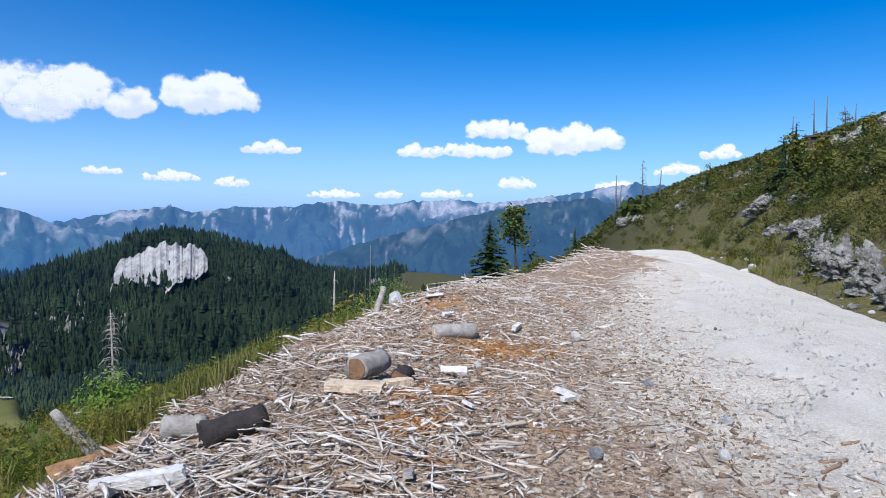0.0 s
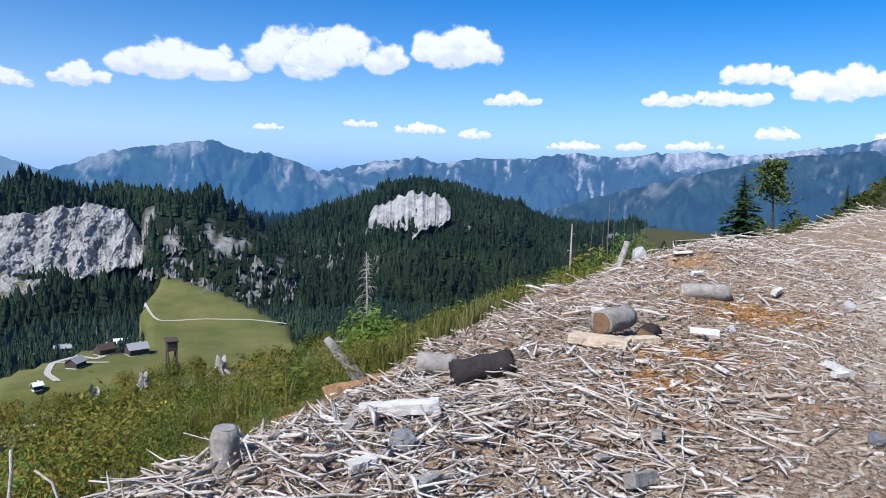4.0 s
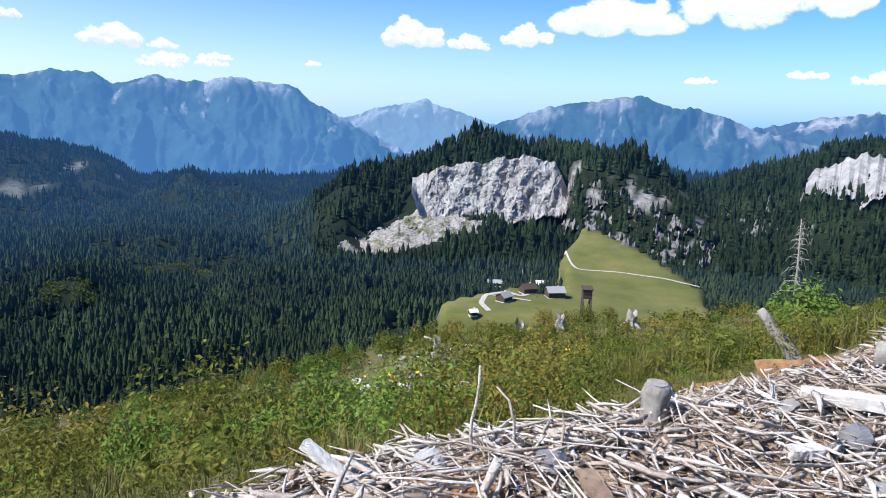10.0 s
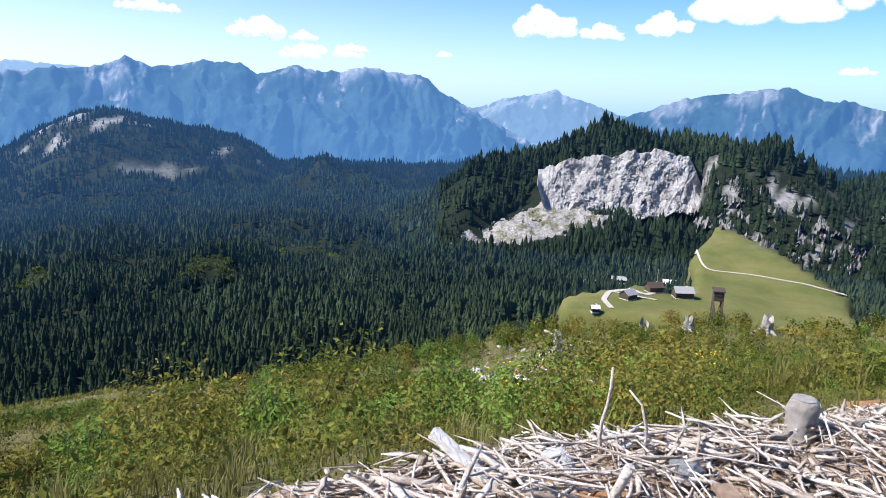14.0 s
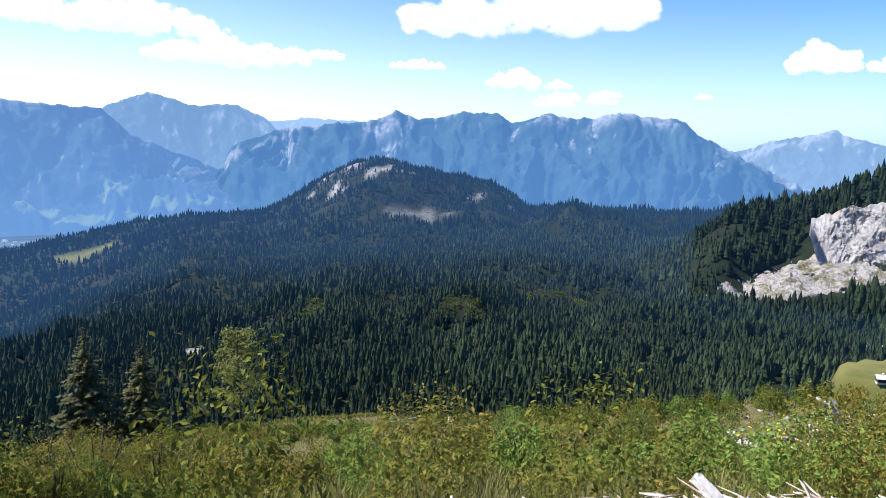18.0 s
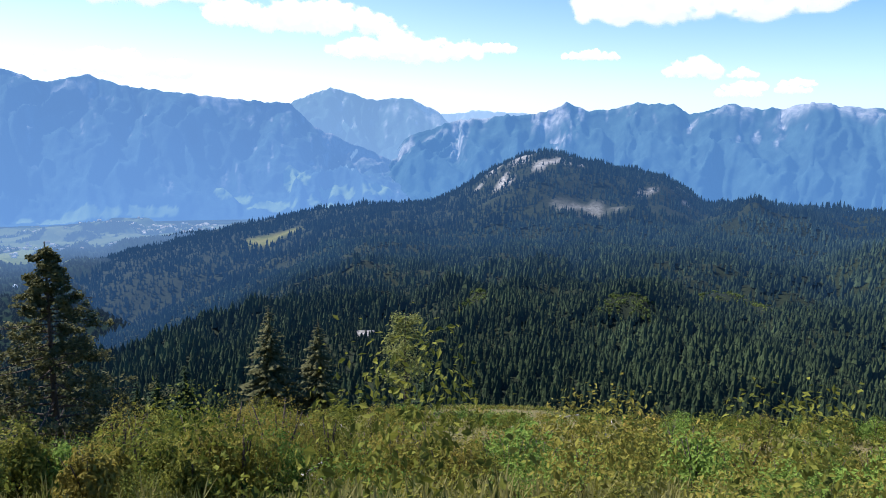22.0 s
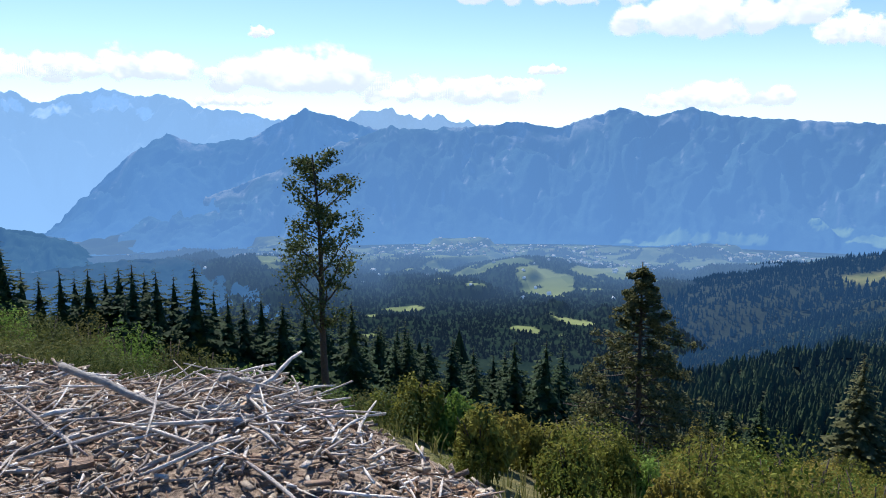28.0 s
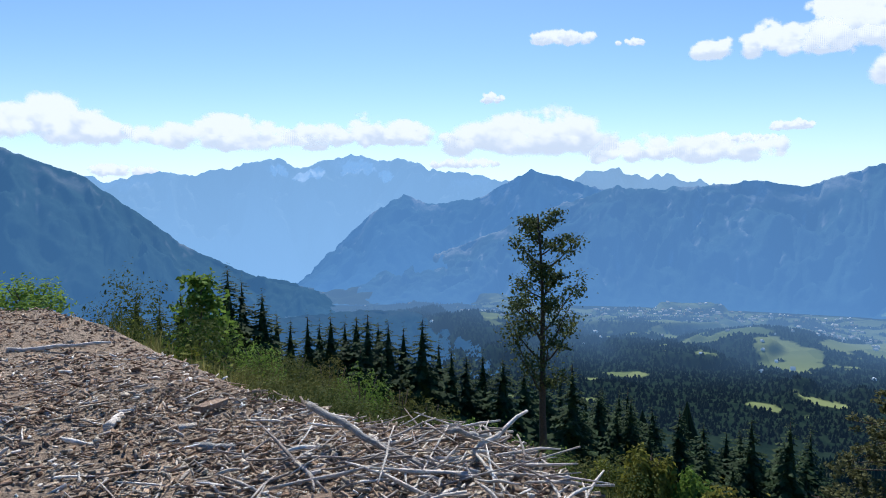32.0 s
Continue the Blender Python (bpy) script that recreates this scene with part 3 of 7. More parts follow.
def cloud_material():
    q = Mat("cloud", 1.0)
    q.b.inputs["Specular IOR Level"].default_value = 0.0
    q.color((0.9, 0.9, 0.92))
    # clouds glow by emission; the greyer undersides are shade put into its colour
    e = q.n("Emission")
    q.l(q.mix(q.attr("lift"), (0.76, 0.82, 0.92), (1.08, 1.08, 1.08)), e.inputs["Color"])
    e.inputs["Strength"].default_value = 0.82
    ms = q.n("MixShader")
    ms.inputs[0].default_value = 0.8
    q.l(q.b.outputs[0], ms.inputs[1])
    q.l(e.outputs[0], ms.inputs[2])
    tr, mx = q.n("BsdfTransparent"), q.n("MixShader")
    q.l(q.attr("cover"), mx.inputs[0])
    q.l(tr.outputs[0], mx.inputs[1])
    q.l(ms.outputs[0], mx.inputs[2])
    q.l(mx.outputs[0], q.nt.nodes["Material Output"].inputs["Surface"])
    return q.m


CLOUD = cloud_material()


def build_cloud(a0, e0, w, h, k):
    """A cumulus: puffs heaped on a flat base, greyed as painted shade, frayed at the edges."""
    g = np.random.default_rng(5000 + k)
    n = int(max(28, min(150, w * 2.6 / 0.06)))
    m = int(max(20, min(64, h * 2.6 / 0.06)))
    A, E = np.meshgrid(np.linspace(a0 - 1.3 * w, a0 + 1.3 * w, n), np.linspace(e0 - 1.1 * h, e0 + 1.5 * h, m), indexing="ij")
    s = max(0.5, min(w, h * 1.6))
    den, top = np.full(A.shape, -1.0), np.zeros(A.shape)
    for q in range(int(5 + 5 * min(w / h, 5))):
        u = g.uniform(-0.82, 0.82)
        c = h * (0.5 + 0.4 * g.random()) * (1 - 0.5 * abs(u))
        pa, pe = a0 + u * w, e0 - 0.45 * h + g.uniform(0.25, 1.0) * c
        f = 1 - (((A - pa) / (c * g.uniform(1.1, 1.7))) ** 2 + ((E - pe) / c) ** 2)
        top = np.where(f > den, (E - pe) / c, top)
        den = np.maximum(den, f)
    puff = fbm(A / (s * 0.5), E / (s * 0.42), 6, 200 + k, 0.58)
    den = den + puff * 1.0 - 1.6 * np.clip((e0 - 0.5 * h - E) / h, 0, None)
    density = step(den, -0.05, 0.55)
    lift = step(0.35 * top + 0.75 * (E - e0) / h + 0.35 + 0.7 * fbm(A / (s * 0.28), E / (s * 0.24), 4, 300 + k), -0.25, 0.6)
    r = 4860 + (k % 7) * 6 - 40 * np.clip(den, 0, 1)
    x, y, z = -r * np.sin(np.radians(A)), r * np.cos(np.radians(A)), r * np.tan(np.radians(E))
    f = 4860 / np.sqrt(r * r + z * z)
    keep = grid_faces(n, m)
    d = density.ravel()
    keep = keep[d[keep].max(1) > 0.004]
    if len(keep):
        ids, back = np.unique(keep, return_inverse=True)
        pts = np.stack([x * f, y * f, z * f], -1).reshape(-1, 3)[ids]
        tagged(mesh_object("cloud", pts, back.reshape(-1, 4), CLOUD, attrs={"cover": d[ids], "lift": lift.ravel()[ids]}),
               "white fair-weather cumulus cloud in a blue sky", "cloud", "clouds", kind="structure")


for k, row in enumerate(CLOUDS_A + CLOUDS_B + CLOUDS_C + CLOUDS_D):
    build_cloud(*row, k)

# ---- forest ----
rng = np.random.default_rng(7)


def spruce_shape(tiers, sides, seed):
    """A small spruce of stacked ragged skirts, one metre high."""
    g = np.random.default_rng(seed)
    vs, fs = [], []
    for t in range(tiers):
        z0, z1 = 0.06 + 0.80 * t / tiers, 0.06 + 0.80 * (t + 1) / tiers + 0.16
        rad = 0.175 * (1 - t / tiers) ** 0.75 + 0.03
        b = len(vs)
        vs.append((0, 0, min(z1, 1.0)))
        for k in range(sides):
            w = 2 * math.pi * (k + g.uniform(-0.2, 0.2)) / sides
            q = rad * g.uniform(0.65, 1.25)
            vs.append((q * math.cos(w), q * math.sin(w), z0 - 0.05 * g.uniform(0, 1)))
        fs += [(b, b + 1 + k, b + 1 + (k + 1) % sides) for k in range(sides)]
    return np.array(vs), np.array(fs)


def scatter(shapes, pts, heights, widths):
    """All the shapes, turned, scaled and set on their points, as one pair of arrays."""
    vs, fs, base = [], [], 0
    pick = rng.integers(0, len(shapes), len(pts))
    for k, (v, f) in enumerate(shapes):
        sel = np.where(pick == k)[0]
        if not len(sel):
            continue
        w = rng.uniform(0, 6.283, len(sel))
        c, s = np.cos(w)[:, None], np.sin(w)[:, None]
        sx = (heights[sel] * widths[sel])[:, None]
        x = (v[:, 0] * c - v[:, 1] * s) * sx
        y = (v[:, 0] * s + v[:, 1] * c) * sx
        z = v[:, 2] * heights[sel][:, None]
        P = np.stack([x, y, z], -1) + pts[sel][:, None, :]
        vs.append(P.reshape(-1, 3))
        fs.append((f[None] + (np.arange(len(sel)) * len(v))[:, None, None] + base).reshape(-1, f.shape[1]))
        base += len(sel) * len(v)
    return np.concatenate(vs), np.concatenate(fs)


def plant(name, label, r0, r1, cell, tiers, sides, seed, tall=(11, 19), a0=-34.0, a1=192.0, dense=False):
    n = int(0.5 * radians(a1 - a0) * (r1 * r1 - r0 * r0) / cell)
    a, r = rng.uniform(a0, a1, n), np.sqrt(rng.uniform(r0 * r0, r1 * r1, n))
    x, y = -r * np.sin(np.radians(a)), r * np.cos(np.radians(a))
    ok = (woods(a, r, x, y) > rng.uniform(0.25, 0.9, n)) & ((a > -6) | (r < 0))
    if dense:
        ok = along(y, BRINK) - x > 30
        if r1 < 300:
            crown = np.degrees(np.arctan2(land(x, y) + 13 - 1.58, r))
            ok &= crown < along(a, [(116, -18.5), (137, -14.4), (150, -12), (160, -10), (186, -8.5)])
    face = ((a > 42.5) & (a < 54.3) & (r > 772) & (r < 818)) 
    ok &= ~face
    a, r, x, y = a[ok], r[ok], x[ok], y[ok]
    z = land(x, y)
    e = np.degrees(np.arctan2(z - 1.58, r))
    thin = (a > 30.5) & (a < 42) & (r > 560) & (e < -3.6) & (e > -10.8) & (rng.random(len(a)) < 0.55)
    thin |= (a > 12) & (a < 30.5) & (r > 600) & (r < 990) & (e < -3.0) & (e > -8.5) & (rng.random(len(a)) < 0.3)
    thin |= (a > 18.3) & (a < 24.9) & (r > 700) & (r < 1000) & (e > along(a, [(18, -3.6), (21, -4.6), (25, -4.2)])) & (e < along(a, [(18, -2.4), (19.5, -1.8), (22.6, -2.0), (25, -3.5)]))
    ok = ~(on_scree(a, r, z, 0.5) | thin)
    a, r, x, y, z = a[ok], r[ok], x[ok], y[ok], z[ok]
    h = rng.uniform(*tall, len(x)) * (0.7 + 0.5 * rng.random(len(x))) * (1 + 0.7 * fbm(x / 45, y / 45, 3, 71)) * np.where((a < 60) & (r > 600), 1.4, 1.0)
    v, f = scatter([spruce_shape(tiers, sides, seed + k) for k in range(5)], np.stack([x, y, z - 0.5], -1), h, rng.uniform(0.95, 1.4, len(x)))
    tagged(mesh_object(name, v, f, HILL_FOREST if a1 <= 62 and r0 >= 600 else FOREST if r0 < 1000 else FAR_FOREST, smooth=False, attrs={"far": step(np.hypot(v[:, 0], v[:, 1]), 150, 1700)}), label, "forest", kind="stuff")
    return len(x)


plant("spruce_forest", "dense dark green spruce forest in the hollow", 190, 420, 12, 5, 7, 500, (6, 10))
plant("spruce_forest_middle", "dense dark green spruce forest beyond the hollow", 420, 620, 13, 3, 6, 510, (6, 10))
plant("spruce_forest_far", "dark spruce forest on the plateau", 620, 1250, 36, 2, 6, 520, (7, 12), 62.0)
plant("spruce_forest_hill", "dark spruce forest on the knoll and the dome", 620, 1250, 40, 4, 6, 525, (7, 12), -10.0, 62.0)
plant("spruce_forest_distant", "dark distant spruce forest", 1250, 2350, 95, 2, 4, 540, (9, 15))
plant("spruce_forest_edge", "dark spruce forest falling away below the slope", 90, 195, 20, 11, 11, 560, (7, 10.5), 116, 186, True)
plant("knoll_spruces", "dark spruces on the brow of the knoll above the cliff", 822, 880, 12, 5, 6, 570, (8, 15), 36, 62, True)
plant("cliff_foot_spruces", "dark spruces standing before the foot of the cliff", 690, 758, 26, 5, 6, 580, (10, 17), 40.5, 48.5, True)
plant("ridge_spruces", "dark spruces on the far shoulder of the hillside", 150, 640, 34, 4, 6, 590, (4.5, 8), -4.5, 9.5, True)

# ---- levelled ground, road and heap ----


def rows_to(x, y):
    """Distance inside the brink, and from the road's left edge."""
    return x - along(y, BRINK), along(y, ROAD_LEFT) - x


def heap(x, y):
    dd, _ = rows_to(x, y)
    band = step(dd, -0.35, 0.5) * (1 - step(dd, 0.9, 4.6)) * (1 - step(y, 26, 34)) * step(y, -13, -8)
    peak = 0.10 * np.exp(-((x + 1.95) ** 2 / 0.55 + (y + 4.2) ** 2 / 0.9)) + 0.06 * np.exp(-((x + 2.1) ** 2 / 0.5 + (y - 1.5) ** 2 / 2.2))
    far = 0.35 * np.exp(-((x - 0.6) ** 2 / 2.5 + (y - 12.0) ** 2 / 12.0)) + 0.45 * np.exp(-((x - 6.5) ** 2 / 8 + (y - 28) ** 2 / 50.0))
    return band * (0.03 + 0.13 * (fbm(x * 0.6, y * 0.6, 4, 15) + 0.3)) + peak + far * step(dd, -0.2, 1)


def yard(x, y):
    dd, _ = rows_to(x, y)
    return land(x, y) + 0.055 + heap(x, y) + 0.05 * fbm(x * 1.7, y * 1.7, 4, 25) + 0.02 * fbm(x * 8, y * 8, 3, 35)


def yard_material():
    q = Mat("chip_strewn_gravel", 0.95)
    fine, mid, gr = q.noise(22, 8, 0.85, None, 0.4, 0.6), q.noise(3.0, 5, 0.65), q.noise(40, 8, 0.85, None, 0.38, 0.62)
    chips = q.mix(fine, (0.065, 0.043, 0.028), (0.56, 0.42, 0.29))
    chips = q.mix(q.noise(1.1, 3, 0.6, None, 0.58, 0.72), chips, (0.40, 0.19, 0.06))
    grit = q.mix(gr, (0.24, 0.195, 0.135), (0.82, 0.735, 0.60))
    grit = q.mix(q.noise(9, 4, 0.7, None, 0.55, 0.75), grit, (0.40, 0.34, 0.265))
    grit = q.mix(q.attr("near_road"), grit, q.mix(gr, (0.32, 0.275, 0.21), (0.86, 0.79, 0.675)))
    chips = q.mix(q.math("MULTIPLY", q.attr("bark"), 0.5), chips, q.mix(fine, (0.04, 0.028, 0.02), (0.26, 0.20, 0.155)))
    edge = q.math("ADD", q.attr("chips"), q.math("MULTIPLY", q.math("SUBTRACT", mid, 0.5), 0.55))
    f = q.n("MapRange")
    f.inputs["From Min"].default_value, f.inputs["From Max"].default_value = 0.25, 0.75
    q.l(edge, f.inputs["Value"])
    q.color(q.mix(f.outputs[0], grit, chips))
    q.bump(q.noise(55, 7, 0.8), 0.014, 0.6)
    return q.m


def road_material():
    q = Mat("pale_limestone_gravel", 0.95)
    c = q.mix(q.noise(34, 8, 0.85, None, 0.38, 0.62), (0.36, 0.315, 0.245), (0.84, 0.785, 0.675))
    c = q.mix(q.math("MULTIPLY", q.noise(0.9, 6, 0.7, (1, 0.12, 1)), 0.8), c, q.mix(q.noise(45, 7, 0.85, None, 0.38, 0.62), (0.58, 0.535, 0.455), (0.88, 0.835, 0.735)))
    c = q.mix(q.math("MULTIPLY", q.noise(2.4, 5, 0.7, None, 0.5, 0.72), 0.5), c, q.mix(q.noise(60, 6, 0.85), (0.34, 0.29, 0.22), (0.60, 0.53, 0.43)))
    c = q.mix(q.math("MULTIPLY", q.noise(0.35, 4, 0.6, (1, 0.3, 1), 0.5, 0.7), 0.4), c, (0.52, 0.47, 0.39))
    q.color(c)
    q.bump(q.noise(48, 8, 0.85), 0.02, 0.6)
    return q.m


def build_yard():
    ys = np.concatenate([np.arange(-19, -8, 0.16), np.arange(-8, 12, 0.07), 12 + 0.07 * (1.03 ** np.arange(0, 105) - 1) / 0.03])
    us = np.linspace(0, 1, 130)
    U, Y = np.meshgrid(us, ys, indexing="ij")
    lo, hi = along(Y, BRINK) - 1.1, along(Y, ROAD_LEFT) + 1.1 + 0.0 * Y
    X = lo + (hi - lo) * U
    dd, rd = rows_to(X, Y)
    Z = yard(X, Y) - 0.16 * step(-dd, 0.35, 1.1) - 0.03 * step(-rd, 0.1, 0.8)
    chips = 1 - step(dd + 1.2 * fbm(X * 0.5, Y * 0.5, 4, 45), 2.6, 4.6)
    return tagged(mesh_object("ground_yard", np.stack([X, Y, Z], -1).reshape(-1, 3), grid_faces(len(us), len(ys)), yard_material(), attrs={"chips": chips, "bark": 1 - step(Y, -3.5, 0.5), "near_road": 1 - step(rd + 0.9 * fbm(X * 0.9, Y * 0.9, 4, 46), 0.2, 2.4)}),
                  "levelled gravel ground strewn with wood chips and bark", "ground", kind="structure")


def build_road():
    ys = np.concatenate([np.arange(-19, 20, 0.25), np.arange(20, 76, 1.0)])
    us = np.linspace(0, 1, 40)
    U, Y = np.meshgrid(us, ys, indexing="ij")
    lo, hi = along(Y, ROAD_LEFT) - 0.2 + 0.7 * fbm(Y * 0.9, Y * 0, 5, 66, 0.6), along(Y, ROAD_RIGHT) + 0.5
    X = lo + (hi - lo) * U
    crown = 0.09 * np.sin(U * math.pi) - 0.035 * (np.exp(-((U - 0.3) / 0.07) ** 2) + np.exp(-((U - 0.72) / 0.07) ** 2)) * (1 + 0.5 * fbm(Y * 0.4, U * 0, 3, 67))
    Z = land(X, Y) + 0.075 + crown + 0.015 * fbm(X * 2, Y * 2, 3, 65) - 0.05 * (step(U, 0.93, 1) + 1 - step(U, 0, 0.1))
    return tagged(mesh_object("road", np.stack([X, Y, Z], -1).reshape(-1, 3), grid_faces(len(us), len(ys)), road_material()),
                  "pale limestone gravel forest road with wheel tracks", "road", kind="structure")


build_yard()
build_road()

# ---- wood, stones ----


def wood_material(name, dark, light, tint, amount, local=False):
    q = Mat(name, 0.85)
    grain = q.noise(14, 5, 0.7, (1, 1, 1), 0.35, 0.65, local)
    c = q.mix(q.random(True), dark, light)
    c = q.mix(q.math("MULTIPLY", grain, 0.6), c, tint)
    q.color(q.mix(amount, c, tint) if amount else c)
    q.bump(q.noise(60, 5, 0.75, (0.25, 1, 1), 0.3, 0.7, local), 0.008, 0.9)
    return q.m


BLEACHED = wood_material("bleached_wood", (0.52, 0.42, 0.325), (0.97, 0.93, 0.86), (0.36, 0.26, 0.175), 0)
CHIPS = wood_material("wood_chips", (0.16, 0.105, 0.065), (0.76, 0.66, 0.52), (0.12, 0.08, 0.05), 0)
GREYWOOD = wood_material("weathered_grey_wood", (0.30, 0.275, 0.24), (0.52, 0.49, 0.44), (0.14, 0.12, 0.10), 0)
DARKWOOD = wood_material("charred_dark_log", (0.035, 0.03, 0.028), (0.075, 0.065, 0.06), (0.02, 0.018, 0.016), 0)
REDWOOD = wood_material("rotten_red_wood", (0.33, 0.17, 0.07), (0.48, 0.30, 0.15), (0.12, 0.06, 0.03), 0)
CUTWOOD = wood_material("fresh_cut_wood", (0.68, 0.54, 0.38), (0.80, 0.68, 0.52), (0.42, 0.28, 0.15), 0)
ENDGRAIN = wood_material("end_grain", (0.22, 0.13, 0.07), (0.30, 0.19, 0.10), (0.08, 0.045, 0.025), 0)
WHITEWOOD = wood_material("white_split_wood", (0.78, 0.75, 0.70), (0.86, 0.84, 0.79), (0.46, 0.40, 0.32), 0)
BARK = wood_material("tree_bark", (0.055, 0.042, 0.032), (0.12, 0.095, 0.075), (0.03, 0.024, 0.018), 0)


def rock_material(name, lo, hi, moss=0.0):
    q = Mat(name, 0.92)
    c = q.mix(q.noise(3.5, 9, 0.8), lo, hi)
    c = q.mix(q.noise(1.3, 5, 0.6, None, 0.55, 0.7), c, tuple(v * 0.45 for v in lo))
    if moss:
        c = q.mix(q.math("MULTIPLY", q.noise(2.2, 5, 0.6, None, 0.55, 0.65), moss), c, (0.07, 0.09, 0.03))
    q.color(c)
    q.bump(q.noise(9, 8, 0.75), 0.06, 0.8)
    return q.m


LIMESTONE = rock_material("limestone", (0.10, 0.095, 0.085), (0.50, 0.48, 0.44), 0.9)
PALESTONE = rock_material("pale_stone", (0.62, 0.60, 0.56), (0.82, 0.80, 0.76))
GREYSTONE = rock_material("grey_stone", (0.26, 0.26, 0.27), (0.44, 0.44, 0.45))


def tube(path, radii, sides, g, rough=0.12):
    """A closed tube along a path, with uneven radius: arrays of vertices and quads (caps as fans of quads)."""
    path = np.asarray(path, float)
    n = len(path)
    t = np.gradient(path, axis=0)
    t /= np.linalg.norm(t, axis=1)[:, None] + 1e-9
    up = np.where(np.abs(t[:, 2:3]) > 0.9, np.array([[1.0, 0, 0]]), np.array([[0, 0, 1.0]]))
    b = np.cross(t, up)
    b /= np.linalg.norm(b, axis=1)[:, None] + 1e-9
    c = np.cross(t, b)
    w = np.arange(sides) * 2 * math.pi / sides
    rr = np.asarray(radii)[:, None] * (1 + rough * g.uniform(-1, 1, (n, sides)))
    v = path[:, None] + rr[..., None] * (np.cos(w)[None, :, None] * b[:, None] + np.sin(w)[None, :, None] * c[:, None])
    f = []
    for i in range(n - 1):
        for k in range(sides):
            f.append((i * sides + k, i * sides + (k + 1) % sides, (i + 1) * sides + (k + 1) % sides, (i + 1) * sides + k))
    v = np.concatenate([v.reshape(-1, 3), path[:1], path[-1:]])
    a, z = n * sides, n * sides + 1
    for k in range(0, sides, 2):
        k1, k2 = (k + 1) % sides, (k + 2) % sides
        f.append((a, k2, k1, k))
        f.append((z, (n - 1) * sides + k, (n - 1) * sides + k1, (n - 1) * sides + k2))
    return v, np.array(f)


def stick_shape(seed):
    """A broken stick: kinked, uneven in thickness, snapped or pointed at its ends."""
    g = np.random.default_rng(seed)
    s = np.array([-0.5, -0.22, 0.05, 0.3, 0.5]) + g.uniform(-0.05, 0.05, 5) * np.array([0, 1, 1, 1, 0])
    bend = g.uniform(-0.03, 0.03, 2)
    path = np.stack([s, bend[0] * np.sin(s * 5) + g.uniform(-0.012, 0.012, 5), bend[1] * np.cos(s * 4) + g.uniform(-0.008, 0.008, 5)], 1)
    v, f = tube(path, 0.018 * np.array([g.uniform(0.2, 1.1), g.uniform(0.8, 1.2), 1.1, g.uniform(0.7, 1.1), g.uniform(0.15, 0.9)]), 5, g, 0.3)
    return v, f


def splinter_shape(seed):
    """A flat torn sliver with a ragged outline and frayed ends."""
    g = np.random.default_rng(seed)
    s = np.array([-0.5, -0.3, 0.0, 0.28, 0.5])
    w = 0.045 * np.array([g.uniform(0.1, 0.6), g.uniform(0.6, 1.1), 1.0, g.uniform(0.6, 1.2), g.uniform(0.05, 0.5)])
    path = np.stack([s, g.uniform(-0.025, 0.025, 5), g.uniform(-0.012, 0.012, 5)], 1)
    v, f = tube(path, w, 4, g, 0.3)
    v[:, 2] = path[:, 2].mean() + (v[:, 2] - path[:, 2].mean()) * g.uniform(0.25, 0.45)
    return v, f


def lay(shapes, g, pts, length, thick, tilt=0.22):
    """Shapes along x, laid at points with random heading and slight tilt, joined."""
    vs, fs, base = [], [], 0
    for p, ln, th in zip(pts, length, thick):
        v, f = shapes[g.integers(len(shapes))]
        m = Euler((g.uniform(0, 6.28), g.normal(0, tilt), g.uniform(0, 6.28))).to_matrix()
        q = (v * np.array([ln, th, th])) @ np.array(m).T + p
        vs.append(q)
        fs.append(f + base)
        base += len(v)
    return np.concatenate(vs), np.concatenate(fs)


def strewn(g, n, y0, y1, d0, d1, power=1.0):
    y = g.uniform(y0, y1, n)
    dd = d0 + (d1 - d0) * g.random(n) ** power
    x = along(y, BRINK) + dd
    ok = x < along(y, ROAD_LEFT) + 0.3
    x, y = x[ok], y[ok]
    return np.stack([x, y, yard(x, y)], 1)


gw = np.random.default_rng(11)
STICKS = [stick_shape(700 + k) for k in range(12)]
SPLINTERS = [splinter_shape(730 + k) for k in range(10)]
CHIPSHAPE = []
for k in range(6):
    a, b, c = 0.5, gw.uniform(0.12, 0.3), gw.uniform(0.04, 0.1)
    CHIPSHAPE.append((np.array([(-a, -b, -c), (a, -b * 0.6, -c), (a * 0.9, b, -c), (-a, b * 0.7, -c), (-a, -b, c), (a * 0.95, -b * 0.7, c), (a, b * 0.8, c), (-a * 0.9, b, c)]),
                      np.array([(0, 3, 2, 1), (4, 5, 6, 7), (0, 1, 5, 4), (1, 2, 6, 5), (2, 3, 7, 6), (3, 0, 4, 7)])))
heap_thing = tagged(new("wood_debris_heap"), "long heap of bleached sticks, bark and splinters along the brink", "wood heap")
heap_thing.location = (-1.5, 1.0, 0.0)


def heap_part(name, v, f, mat, label="", kind=""):
    ob = mesh_object(name, v - np.array(heap_thing.location), f, mat, heap_thing, label)
    if kind:
        ob["kind"] = kind
    return ob


def debris(name, n, spans, mat, shapes, lo, hi, th, tilt, seed, lift):
    g = np.random.default_rng(seed)
    pts = np.concatenate([strewn(g, int(n * w), *s) for w, s in spans])
    pts[:, 2] += g.uniform(*lift, len(pts)) * (1 - step(pts[:, 0] - along(pts[:, 1], BRINK), 0.5, 3.0) * 0.8)
    ln = lo * (hi / lo) ** (g.random(len(pts)) ** 1.3)
    v, f = lay(shapes, g, pts, ln, th * (ln / hi) ** 0.25 * g.uniform(0.5, 1.5, len(pts)), tilt)
    return heap_part(name, v, f, mat, kind="stuff")


